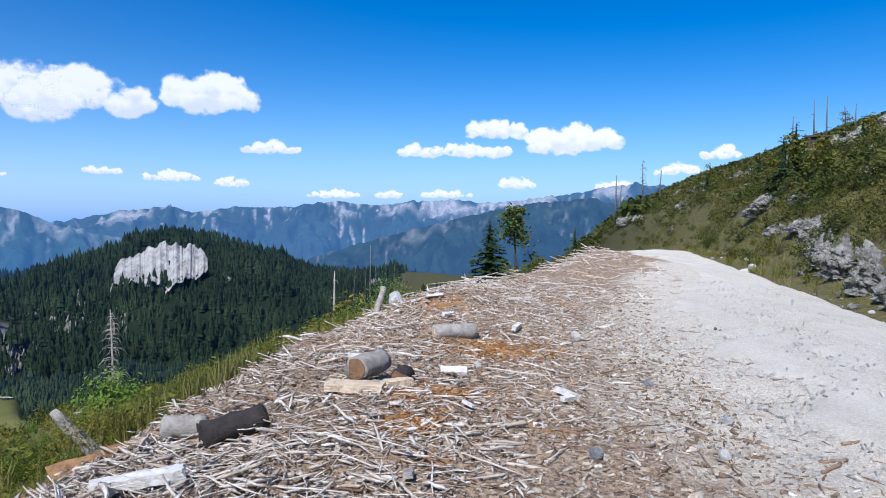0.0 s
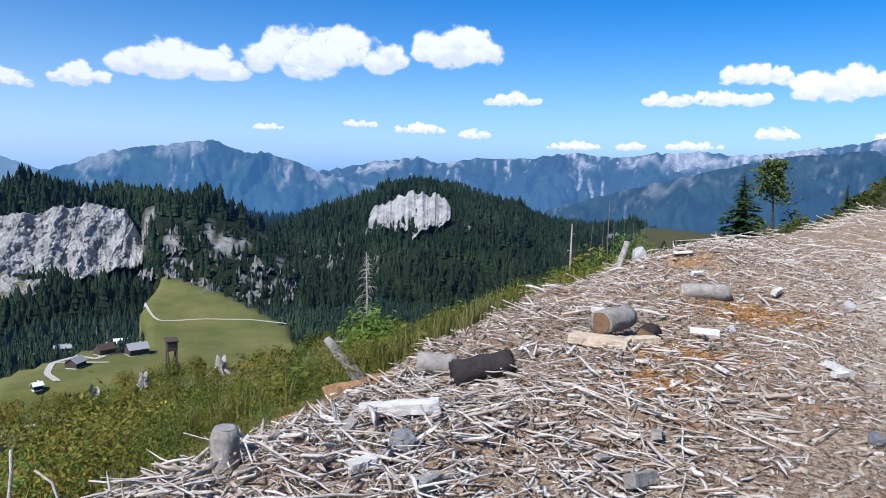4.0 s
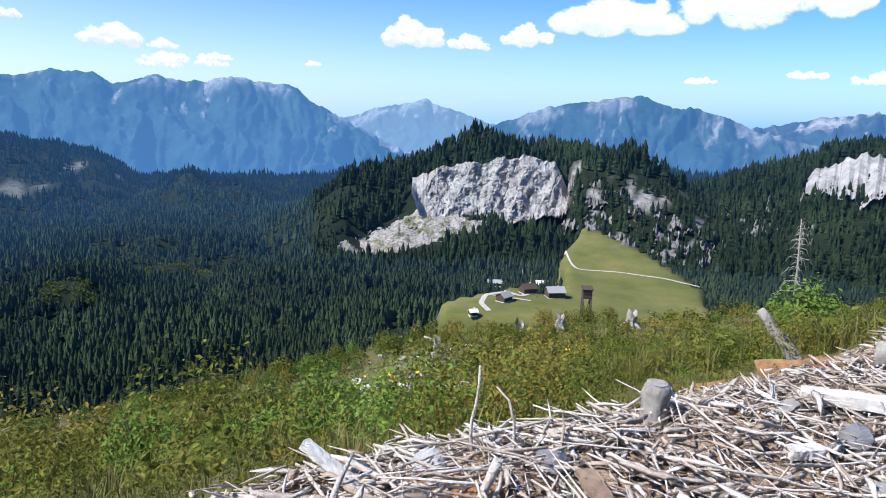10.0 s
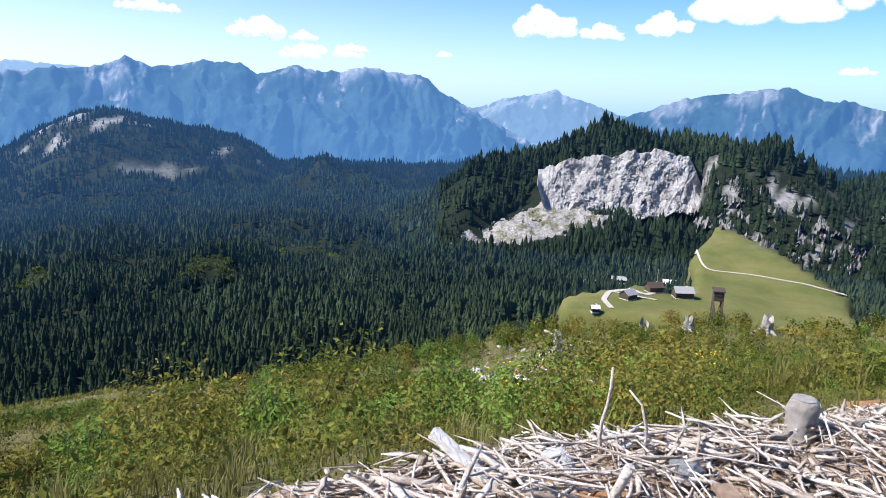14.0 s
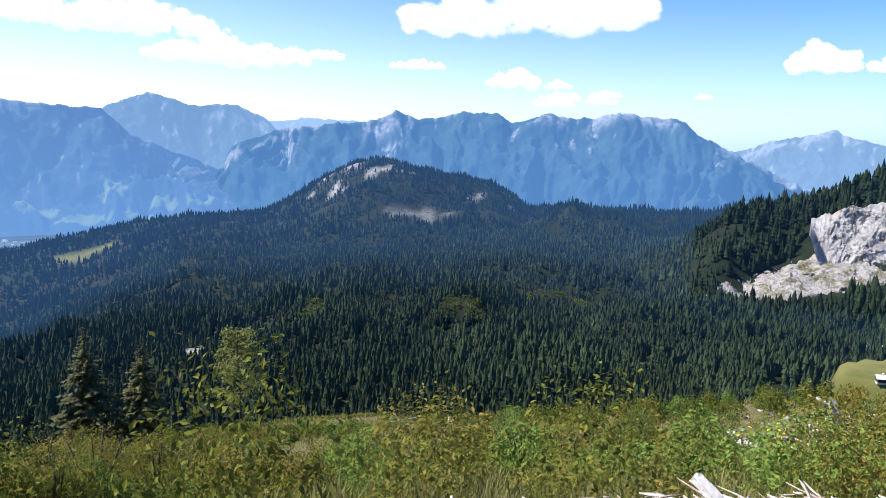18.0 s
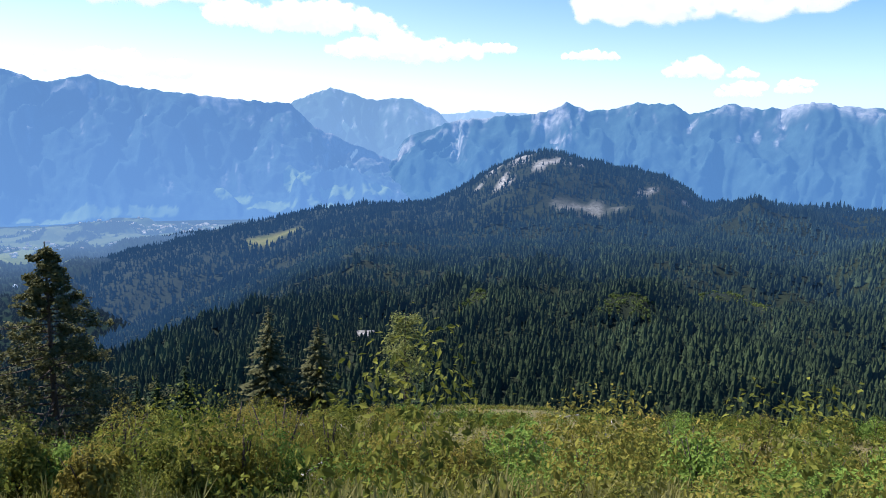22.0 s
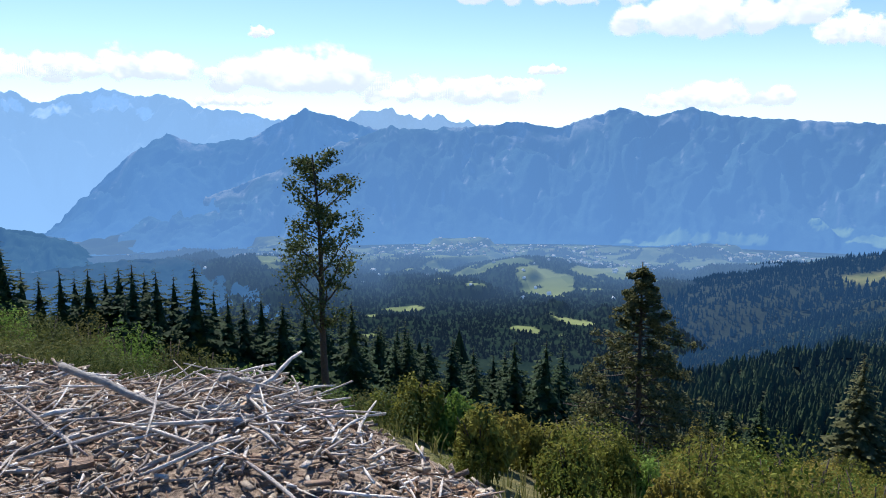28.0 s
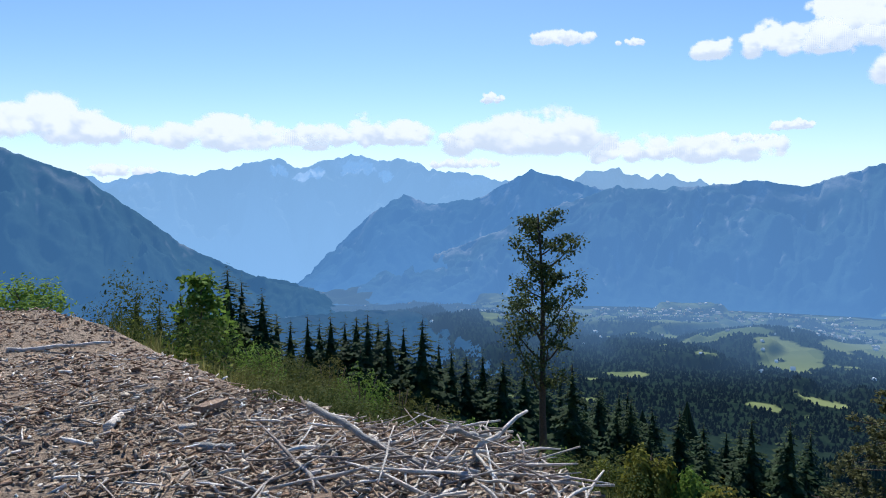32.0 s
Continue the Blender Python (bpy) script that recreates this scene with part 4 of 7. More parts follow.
GREYSTICK = wood_material("grey_sticks", (0.28, 0.23, 0.19), (0.70, 0.63, 0.55), (0.18, 0.13, 0.10), 0)
BARKSTICK = wood_material("brown_sticks", (0.20, 0.115, 0.07), (0.58, 0.42, 0.29), (0.13, 0.085, 0.06), 0)
debris("stick_litter", 2600, [(0.04, (-6.5, 0, -0.12, 2.0, 1.2)), (0.5, (0, 5, -0.15, 2.4, 1.3)), (0.46, (5, 18, -0.3, 3.6, 1.2))], BLEACHED, STICKS, 0.06, 0.55, 0.27, 0.16, 21, (0.0, 0.09))
debris("sliver_litter", 5200, [(0.10, (-6.5, 0, -0.12, 2.4, 1.2)), (0.5, (0, 5, -0.15, 2.6, 1.2)), (0.4, (5, 18, -0.3, 4.0, 1.1))], BLEACHED, SPLINTERS, 0.03, 0.36, 0.3, 0.2, 36, (0.0, 0.09))
debris("brown_stick_litter", 3600, [(0.18, (-7.5, -0.8, -0.12, 2.2, 1.2)), (0.62, (4.4, 18, -0.3, 4.0, 1.1)), (0.2, (0, 4.4, -0.1, 2.6, 1.0))], BARKSTICK, STICKS, 0.05, 0.5, 0.27, 0.14, 28, (0.0, 0.06))
debris("brown_sliver_litter", 5200, [(0.6, (-9, -0.3, -0.1, 4.0, 1.0)), (0.4, (2, 18, 0.2, 4.6, 1.0))], BARKSTICK, SPLINTERS, 0.03, 0.2, 0.22, 0.16, 37, (0.0, 0.03))
debris("twig_litter", 2200, [(0.30, (-14, 0, 0.2, 6.0, 1.0)), (0.40, (0, 9, 1.5, 5.2, 1.3)), (0.30, (8, 34, 0.0, 6.0, 1.0))], BARKSTICK, SPLINTERS, 0.03, 0.2, 0.18, 0.05, 22, (0.0, 0.02))
debris("branch_litter", 900, [(1.0, (14, 40, -0.5, 5.0, 1.0))], BLEACHED, STICKS, 0.2, 1.0, 0.7, 0.16, 25, (0.0, 0.25))
debris("bark_litter", 8000, [(1.0, (-14, 0.5, -0.2, 5.5, 1.0))], BARKSTICK, CHIPSHAPE, 0.02, 0.12, 0.07, 0.3, 29, (0.0, 0.04))
debris("chip_litter", 14000, [(0.16, (-14, 1, -0.2, 5.5, 1.0)), (0.61, (1, 8, -0.3, 4.4, 1.0)), (0.23, (8, 16, -0.4, 4.5, 1.0))], CHIPS, CHIPSHAPE, 0.015, 0.10, 0.06, 0.3, 23, (0.0, 0.04))
debris("splinter_litter", 5000, [(0.4, (-9, 1, -0.2, 3.6, 1.1)), (0.6, (1, 12, -0.3, 4.8, 1.0))], BLEACHED, CHIPSHAPE, 0.03, 0.14, 0.05, 0.22, 26, (0.0, 0.06))
debris("mulch_litter", 6500, [(0.75, (-6.8, -1.2, -0.3, 2.4, 1.0)), (0.25, (-9, -2, 2.0, 5.0, 1.0))], CHIPS, CHIPSHAPE, 0.015, 0.10, 0.06, 0.35, 39, (0.0, 0.05))
# the tangle of branches thrown on the end of the heap
g = np.random.default_rng(38)
n = 150
p = np.stack([-1.75 + 0.75 * g.normal(0, 1, n), -4.3 + 0.75 * g.normal(0, 1, n)], 1)
p = p[(p[:, 0] > along(p[:, 1], BRINK) - 0.1)]
pts = np.stack([p[:, 0], p[:, 1], yard(p[:, 0], p[:, 1]) + g.uniform(0.02, 0.2, len(p)) * np.exp(-((p[:, 0] + 1.9) ** 2 + (p[:, 1] + 4.2) ** 2))], 1)
ln = 0.2 * (1.0 / 0.2) ** (g.random(len(pts)) ** 1.6)
v, f = lay(STICKS, g, pts, ln, 0.42 * (ln / 0.6) ** 0.3 * g.uniform(0.5, 1.3, len(pts)), 0.2)
heap_part("tangle", v, f, GREYSTICK, "tangled bleached branches", "stuff")
GRAVEL = debris("gravel_litter", 13000, [(0.25, (-10, 1, 0.6, 6.5, 0.8)), (0.75, (1.5, 14, 1.2, 6.8, 0.55))], rock_material("gravel_stones", (0.52, 0.50, 0.45), (0.86, 0.83, 0.78)), CHIPSHAPE, 0.012, 0.05, 0.05, 0.6, 24, (-0.01, 0.01))
g = np.random.default_rng(27)
pts = []
for y0, y1, n, s in ((3, 9, 2600, 0.0), (8, 20, 2200, 0.0)):
    y = g.uniform(y0, y1, n)
    u = np.where(g.random(n) < 0.6, g.choice([0.02, 0.5, 0.95], n) + 0.12 * g.normal(0, 1, n), g.random(n))
    x = along(y, ROAD_LEFT) + u * (along(y, ROAD_RIGHT) - along(y, ROAD_LEFT))
    pts.append(np.stack([x, y, np.zeros(n)], 1))
pts = np.concatenate(pts)
_u = (pts[:, 0] - along(pts[:, 1], ROAD_LEFT)) / (along(pts[:, 1], ROAD_RIGHT) - along(pts[:, 1], ROAD_LEFT))
pts[:, 2] = land(pts[:, 0], pts[:, 1]) + 0.075 + 0.085 * np.sin(np.clip(_u, 0, 1) * math.pi)
ln = 0.015 * (0.075 / 0.015) ** (g.random(len(pts)) ** 1.8)
v, f = lay(CHIPSHAPE, g, pts, ln, ln * 1.1, 0.6)
tagged(mesh_object("road_gravel", v, f, GRAVEL.data.materials[0], smooth=False), "loose limestone gravel on the forest road", "gravel", kind="stuff")
SAWDUST = wood_material("orange_sawdust", (0.34, 0.15, 0.045), (0.62, 0.36, 0.14), (0.24, 0.10, 0.03), 0)
for cx, cy, sx, sy, nn in ((-0.05, 6.0, 0.42, 0.3, 900), (0.55, 8.0, 0.6, 0.4, 1000), (-0.25, 5.0, 0.3, 0.25, 350)):
    g = np.random.default_rng(int(cx * 10 + 80))
    x, y = cx + sx * g.normal(0, 0.6, nn), cy + sy * g.normal(0, 0.6, nn)
    ln = g.uniform(0.02, 0.09, nn)
    v, f = lay(CHIPSHAPE, g, np.stack([x, y, yard(x, y) + 0.012], 1), ln, ln * 0.5, 0.25)
    heap_part("sawdust", v, f, SAWDUST, "orange sawdust and bark chips", "stuff")
# larger branches that can be picked out one by one
gs = np.random.default_rng(31)
for k in range(300):
    span = [(-5.0, -3.4, -0.1, 0.9), (0.3, 2.5, -0.1, 1.2), (1.0, 4.5, -0.15, 2.0), (4.5, 9, -0.3, 3.0), (9, 16, -0.3, 3.0)][k % 5]
    p = strewn(gs, 1, *span)
    if not len(p):
        continue
    ln = 0.2 * (0.85 / 0.2) ** (gs.random() ** 1.8)
    v, f = STICKS[k % 12]
    ob = new("branch", bpy.data.meshes[f"branch_shape_{k % 12}"]) if f"branch_shape_{k % 12}" in bpy.data.meshes else None
    if ob is None:
        ob = mesh_object("branch", v, f, BLEACHED)
        ob.data.name = f"branch_shape_{k % 12}"
    ob.parent = heap_thing
    th = gs.uniform(0.22, 0.6)
    ob.matrix_basis = Matrix.Translation(Vector(p[0]) - heap_thing.location + Vector((0, 0, gs.uniform(0.02, 0.08)))) @ Euler((gs.uniform(0, 6), gs.normal(0, 0.13), gs.uniform(0, 6.28))).to_matrix().to_4x4() @ Matrix.Diagonal((ln, th, th, 1))


def boulder(name, x, y, size, mat, label, seed, category="stone", z=None, sink=0.25, flat=(1, 1, 0.8)):
    g = np.random.default_rng(seed)
    bm = bmesh.new()
    bmesh.ops.create_icosphere(bm, subdivisions=3 if max(size) > 0.15 else 2, radius=1.0)
    off = Vector(g.uniform(-50, 50, 3))
    cuts = [Vector(g.normal(0, 1, 3)).normalized() for _ in range(9)]
    for v in bm.verts:
        d = v.co.normalized()
        r = 1 + 0.22 * noise.noise(d * 1.3 + off) + 0.09 * noise.noise(d * 4 + off)
        for c in cuts:
            s = d.dot(c)
            if s * r > 0.72:
                r = 0.72 / s
        v.co = d * r
        v.co = Vector((v.co.x * size[0], v.co.y * size[1], v.co.z * size[2]))
    me = bpy.data.meshes.new(name)
    bm.to_mesh(me)
    bm.free()
    me.materials.append(mat)
    ob = new(name, me)
    gz = float(yard(np.array([x]), np.array([y]))[0]) if z is None else z
    ob.matrix_world = Matrix.Translation((x, y, gz + size[2] * (0.72 - sink))) @ Matrix.Rotation(g.uniform(0, 6.28), 4, "Z")
    return tagged(ob, label, category)


def log(name, label, x, y, length, radius, heading, mat, end_mat=None, tilt=0.0, lift=0.0, taper=1.0, sides=14, rough=0.06, category="log", z=None, seed=1):
    """A lying or leaning log with bark body and sawn ends, as a thing with parts."""
    g = np.random.default_rng(seed)
    base = new(name)
    gz = float(yard(np.array([x]), np.array([y]))[0]) if z is None else z
    s = np.linspace(-0.5, 0.5, 7)
    path = np.stack([s * length, 0.03 * length * g.uniform(-1, 1, 7) * (1 - 4 * s * s), 0.02 * length * g.uniform(-1, 1, 7)], 1)
    rad = radius * (1 + (taper - 1) * (s + 0.5)) * (1 + 0.06 * g.uniform(-1, 1, 7))
    v, f = tube(path, rad, sides, g, rough)
    mesh_object("body", v, f, mat, base)
    for k, (e, r) in enumerate(((-0.5, rad[0]), (0.5, rad[-1]))):
        pv, pf = tube(np.array([(e * length + (0.004 if e > 0 else -0.004) * j, path[0 if e < 0 else -1][1], path[0 if e < 0 else -1][2]) for j in (-1, 1)]), [r * 0.9, r * 0.88], sides, g, 0.04)
        mesh_object("cut_end", pv, pf, end_mat or mat, base, smooth=False)
    base.matrix_world = Matrix.Translation((x, y, gz + radius * 0.85 + lift)) @ Matrix.Rotation(radians(heading), 4, "Z") @ Matrix.Rotation(radians(-tilt), 4, "Y")
    return tagged(base, label, category)


def board(name, label, x, y, size, heading, mat, tilt=0.0, lift=0.0, category="board", seed=3, roll=0.0):
    """A split board with uneven, torn edges."""
    g = np.random.default_rng(seed)
    n, m = 12, 4
    vs = []
    for top in (0, 1):
        for i in range(n):
            for j in range(m):
                u, w = i / (n - 1) - 0.5, j / (m - 1) - 0.5
                ww = size[1] * (1 - 0.25 * abs(u) ** 2 + 0.10 * g.uniform(-1, 1) * (j in (0, m - 1)))
                vs.append((u * size[0] + 0.03 * size[0] * g.uniform(-1, 1) * (i in (0, n - 1)), w * ww, (top - 0.5) * size[2] * (1 - 0.5 * abs(w) ** 2) + 0.06 * size[2] * g.uniform(-1, 1)))
    f = grid_faces(n, m)
    faces = np.concatenate([f, f[:, ::-1] + n * m])
    rim = [i * m for i in range(n)] + [(n - 1) * m + j for j in range(1, m)] + [i * m + m - 1 for i in range(n - 2, -1, -1)] + [j for j in range(m - 2, 0, -1)]
    side = [(rim[k], rim[(k + 1) % len(rim)], rim[(k + 1) % len(rim)] + n * m, rim[k] + n * m) for k in range(len(rim))]
    ob = mesh_object(name, np.array(vs), np.concatenate([faces, np.array(side)]), mat, smooth=False)
    gz = float(yard(np.array([x]), np.array([y]))[0])
    ob.matrix_world = Matrix.Translation((x, y, gz + size[2] * 0.5 + lift)) @ Matrix.Rotation(radians(heading), 4, "Z") @ Matrix.Rotation(radians(-tilt), 4, "Y") @ Matrix.Rotation(radians(roll), 4, "X")
    return tagged(ob, label, category)


log("log", "short sawn log with dark brown end grain and grey bark", -0.66, 6.35, 0.42, 0.105, 62, GREYWOOD, ENDGRAIN, lift=0.07, seed=5)
log("log_piece", "small dark sawn log piece beside a larger log", -0.36, 6.42, 0.2, 0.08, 75, DARKWOOD, ENDGRAIN, lift=0.0, seed=6)
board("board", "pale freshly sawn board lying under a log", -0.74, 6.0, (0.5, 0.24, 0.07), -8, CUTWOOD, lift=0.02, seed=7)
board("offcut", "pale sawn wood offcut beside a board", -0.38, 6.12, (0.24, 0.12, 0.06), 30, CUTWOOD, lift=0.02, seed=8)
log("charred_log", "blackened thick log lying on the debris heap", -1.47, 5.0, 0.46, 0.10, 30, DARKWOOD, DARKWOOD, tilt=12, taper=0.9, seed=9)
log("grey_log", "grey weathered log stump beside a blackened log", -1.85, 5.1, 0.3, 0.085, 8, GREYWOOD, GREYWOOD, seed=10)
board("white_split_log", "white debarked split log on the heap", -1.7, 3.95, (0.5, 0.12, 0.07), 16, WHITEWOOD, tilt=6, lift=0.05, category="log", seed=12)
boulder("grey_stone", -1.5, 3.5, (0.12, 0.09, 0.09), GREYSTONE, "grey angular stone lying among the sticks", 41)
boulder("white_rock", -0.78, 11.8, (0.2, 0.15, 0.18), PALESTONE, "white limestone rock on the debris heap", 42)
log("leaning_branch", "weathered grey branch leaning on a white rock", -1.05, 11.7, 0.6, 0.05, 70, GREYWOOD, tilt=55, lift=0.1, seed=14)
log("log_far", "dark weathered log with pale sawn end", 0.14, 8.55, 0.52, 0.09, 12, GREYWOOD, CUTWOOD, seed=15)
boulder("white_stone", 1.64, 8.75, (0.09, 0.07, 0.08), PALESTONE, "small white limestone on the chip-covered gravel", 43)
boulder("white_stone", 0.35, 7.2, (0.07, 0.06, 0.05), PALESTONE, "small white limestone on the chip-covered gravel", 44)
boulder("white_stone", 0.75, 3.15, (0.10, 0.08, 0.07), PALESTONE, "small white limestone on the chip-covered gravel", 45)
boulder("white_stone", 1.05, 3.35, (0.06, 0.05, 0.05), PALESTONE, "small white limestone on the chip-covered gravel", 46)
board("split_plank", "bleached split plank leaning on the heap", -2.53, 1.26, (0.34, 0.06, 0.03), 23, WHITEWOOD, tilt=-24, lift=0.08, seed=16)
board("dark_plank", "dark weathered plank lying on the heap", -1.76, 1.95, (0.30, 0.08, 0.03), -22, BARKSTICK, tilt=-12, lift=0.06, seed=17)
boulder("pale_block", -2.42, 1.66, (0.10, 0.08, 0.08), PALESTONE, "pale stone block on the heap", 47)
boulder("grey_block", -2.1, 2.05, (0.09, 0.07, 0.08), GREYSTONE, "grey stone block among bleached sticks", 48)
log("tree_stump", "weathered grey tree stump at the edge of the heap", -2.26, 2.98, 0.36, 0.07, 20, GREYWOOD, GREYWOOD, tilt=87, lift=-0.04, taper=0.92, rough=0.16, category="stump", seed=18)
log("upright_stick", "thin bleached stick standing upright in the heap", -2.49, 1.95, 0.5, 0.010, 30, BLEACHED, tilt=86, lift=0.17, taper=0.6, sides=6, category="stick", seed=19)
log("split_stake", "short rough stake standing in the heap", -2.02, 1.6, 0.24, 0.02, 40, BLEACHED, tilt=72, lift=0.06, sides=7, category="stick", seed=20)
log("leaning_stub", "pale barkless tree stub leaning out of the shrubs", -3.05, 5.95, 0.62, 0.07, 207, GREYWOOD, tilt=52, lift=0.18, taper=0.55, rough=0.2, category="stump", seed=22, z=-0.45)
log("red_rotten_log", "broken reddish rotten log at the brink", -2.35, 4.85, 0.6, 0.09, 35, REDWOOD, REDWOOD, tilt=14, taper=0.6, rough=0.25, seed=23, z=-0.12)
log("rotten_log", "yellow-brown rotten log half in the grass", -2.75, 4.75, 0.6, 0.08, 60, REDWOOD, REDWOOD, tilt=10, taper=0.6, rough=0.25, seed=24, z=-0.35)
board("white_piece", "white debarked wood chunk among the sticks", -1.55, 3.1, (0.16, 0.08, 0.05), 60, WHITEWOOD, lift=0.04, category="wood piece", seed=25)
log("crossed_branch", "long grey branch lying across the stick heap", -2.0, -4.2, 0.9, 0.022, 50, GREYWOOD, tilt=18, lift=0.16, taper=0.6, sides=8, category="branch", seed=26)
log("crossed_branch", "long grey branch lying across the stick heap", -1.5, -4.6, 1.0, 0.025, 120, GREYWOOD, tilt=-14, lift=0.14, taper=0.6, sides=8, category="branch", seed=27)
log("pale_branch", "pale forked branch sticking up from the heap", -2.25, -4.4, 0.6, 0.02, 200, BLEACHED, tilt=20, lift=0.12, taper=0.5, sides=8, category="branch", seed=28)
log("long_branch", "long bleached branch lying on the chip-covered ground", 0.6, -9.6, 1.1, 0.03, 165, BLEACHED, tilt=2, lift=0.02, taper=0.5, sides=8, category="branch", seed=29)
log("short_branch", "bleached branch piece on the chip-covered ground", -0.1, -6.0, 0.3, 0.03, 75, BLEACHED, lift=0.0, sides=8, category="branch", seed=30)
log("rough_log", "short brown log end on the gravel", 0.75, -4.2, 0.4, 0.045, 170, CUTWOOD, lift=0.0, sides=8, category="branch", seed=32)
log("short_branch", "bleached branch piece on the chip-covered ground", -0.7, -5.2, 0.26, 0.03, 150, GREYWOOD, lift=0.0, sides=8, category="branch", seed=33)
g = np.random.default_rng(34)
v, f = tube([(-2.37, 2.06, -0.05), (-2.355, 2.075, 0.12), (-2.36, 2.07, 0.26), (-2.38, 2.05, 0.36), (-2.42, 2.01, 0.42)], [0.009, 0.008, 0.007, 0.006, 0.004], 6, g)
tagged(mesh_object("curved_stick", v, f, BLEACHED), "thin curved bleached stick sticking out of the heap", "stick")
gk = np.random.default_rng(35)
for k in range(34):
    p = strewn(gk, 1, *[(4.2, 12, 0.0, 4.2), (0.4, 4.2, 0.0, 2.2), (-7, -1.5, 0.2, 3.5)][k % 3])
    if len(p):
        s = gk.uniform(0.09, 0.26)
        board("wood_chunk", ["white debarked wood chunk among the sticks", "grey weathered wood chunk among the sticks", "brown splintered wood chunk among the sticks"][k % 3], float(p[0][0]), float(p[0][1]),
              (s, s * gk.uniform(0.25, 0.5), s * gk.uniform(0.12, 0.3)), gk.uniform(0, 180), [WHITEWOOD, GREYWOOD, BARKSTICK][k % 3], tilt=gk.uniform(-12, 12), lift=0.03, category="wood piece", seed=600 + k, roll=gk.uniform(-20, 20))
for k in range(26):
    y = gk.uniform(3.2, 13)
    x = float(along(np.array([y]), ROAD_LEFT)[0]) - gk.uniform(-1.2, 2.6)
    s = gk.uniform(0.025, 0.07)
    boulder("loose_stone", x, y, (s, s * 0.8, s * 0.7), PALESTONE if k % 3 else GREYSTONE, "loose limestone lying on the gravel shoulder", 700 + k)
for k in range(22):
    y = gk.uniform(2.8, 12)
    x = float(along(np.array([y]), ROAD_LEFT)[0]) - gk.uniform(-0.3, 2.4)
    log("loose_stick", "thin brown stick lying on the gravel shoulder", x, y, gk.uniform(0.15, 0.5), gk.uniform(0.006, 0.014), gk.uniform(0, 180), BARKSTICK, sides=6, category="stick", seed=760 + k)

# ---- plants ----


def leaf_material(name, c1, c2, through=0.4, dry=None):
    q = Mat(name, 0.7)
    q.b.inputs["Specular IOR Level"].default_value = 0.06
    c = q.mix(q.random(True), c1, c2)
    c = q.mix(q.attr("tint"), c, dry or tuple(v * 1.6 for v in c2))
    q.color(c)
    t, mx = q.n("BsdfTranslucent"), q.n("MixShader")
    mx.inputs[0].default_value = through
    q.l(c, t.inputs["Color"])
    q.l(q.b.outputs[0], mx.inputs[1])
    q.l(t.outputs[0], mx.inputs[2])
    q.l(mx.outputs[0], q.nt.nodes["Material Output"].inputs["Surface"])
    return q.m


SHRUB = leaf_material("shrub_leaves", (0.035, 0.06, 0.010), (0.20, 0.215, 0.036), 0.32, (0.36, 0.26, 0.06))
# dark hillside green; on the shaded thickets it also puts shade into the leaves
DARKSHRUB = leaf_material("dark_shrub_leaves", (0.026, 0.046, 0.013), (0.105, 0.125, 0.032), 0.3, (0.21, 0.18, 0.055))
FRESH = leaf_material("fresh_leaves", (0.05, 0.105, 0.018), (0.16, 0.235, 0.045), 0.36)
TREELEAF = leaf_material("tree_leaves", (0.05, 0.085, 0.022), (0.13, 0.165, 0.05), 0.35)
NEEDLES = leaf_material("spruce_needles", (0.014, 0.03, 0.013), (0.04, 0.065, 0.024), 0.15)
# lighter olive copy of the needles, sunlight put into the colour
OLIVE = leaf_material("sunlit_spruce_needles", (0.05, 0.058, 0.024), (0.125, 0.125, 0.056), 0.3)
ASHLEAF = leaf_material("ash_leaves", (0.035, 0.055, 0.018), (0.10, 0.12, 0.045), 0.25)
AIRYLEAF = leaf_material("airy_leaves", (0.10, 0.13, 0.04), (0.24, 0.25, 0.085), 0.42)
GRASS = leaf_material("dry_grass", (0.10, 0.12, 0.03), (0.26, 0.235, 0.085), 0.35)
YELLOW = Mat("yellow_flowers", 0.7).color((0.78, 0.55, 0.02)).m
PINK = Mat("pink_flowers", 0.7).color((0.50, 0.20, 0.36)).m


def leaves(centers, normals, size, g, slim=0.5):
    """Pointed leaves (one folded quad each) at centres, facing roughly along normals."""
    n = len(centers)
    d = g.normal(0, 1, (n, 3))
    nn = normals + 0.7 * g.normal(0, 1, (n, 3))
    nn /= np.linalg.norm(nn, axis=1)[:, None] + 1e-9
    t = np.cross(nn, d)
    t /= np.linalg.norm(t, axis=1)[:, None] + 1e-9
    b = np.cross(nn, t)
    s = (size * g.uniform(0.6, 1.35, n))[:, None]
    v = np.stack([centers - t * s, centers + b * s * slim + nn * s * 0.15, centers + t * s, centers - b * s * slim + nn * s * 0.15], 1)
    f = np.arange(n * 4).reshape(n, 4)
    return v.reshape(-1, 3), f


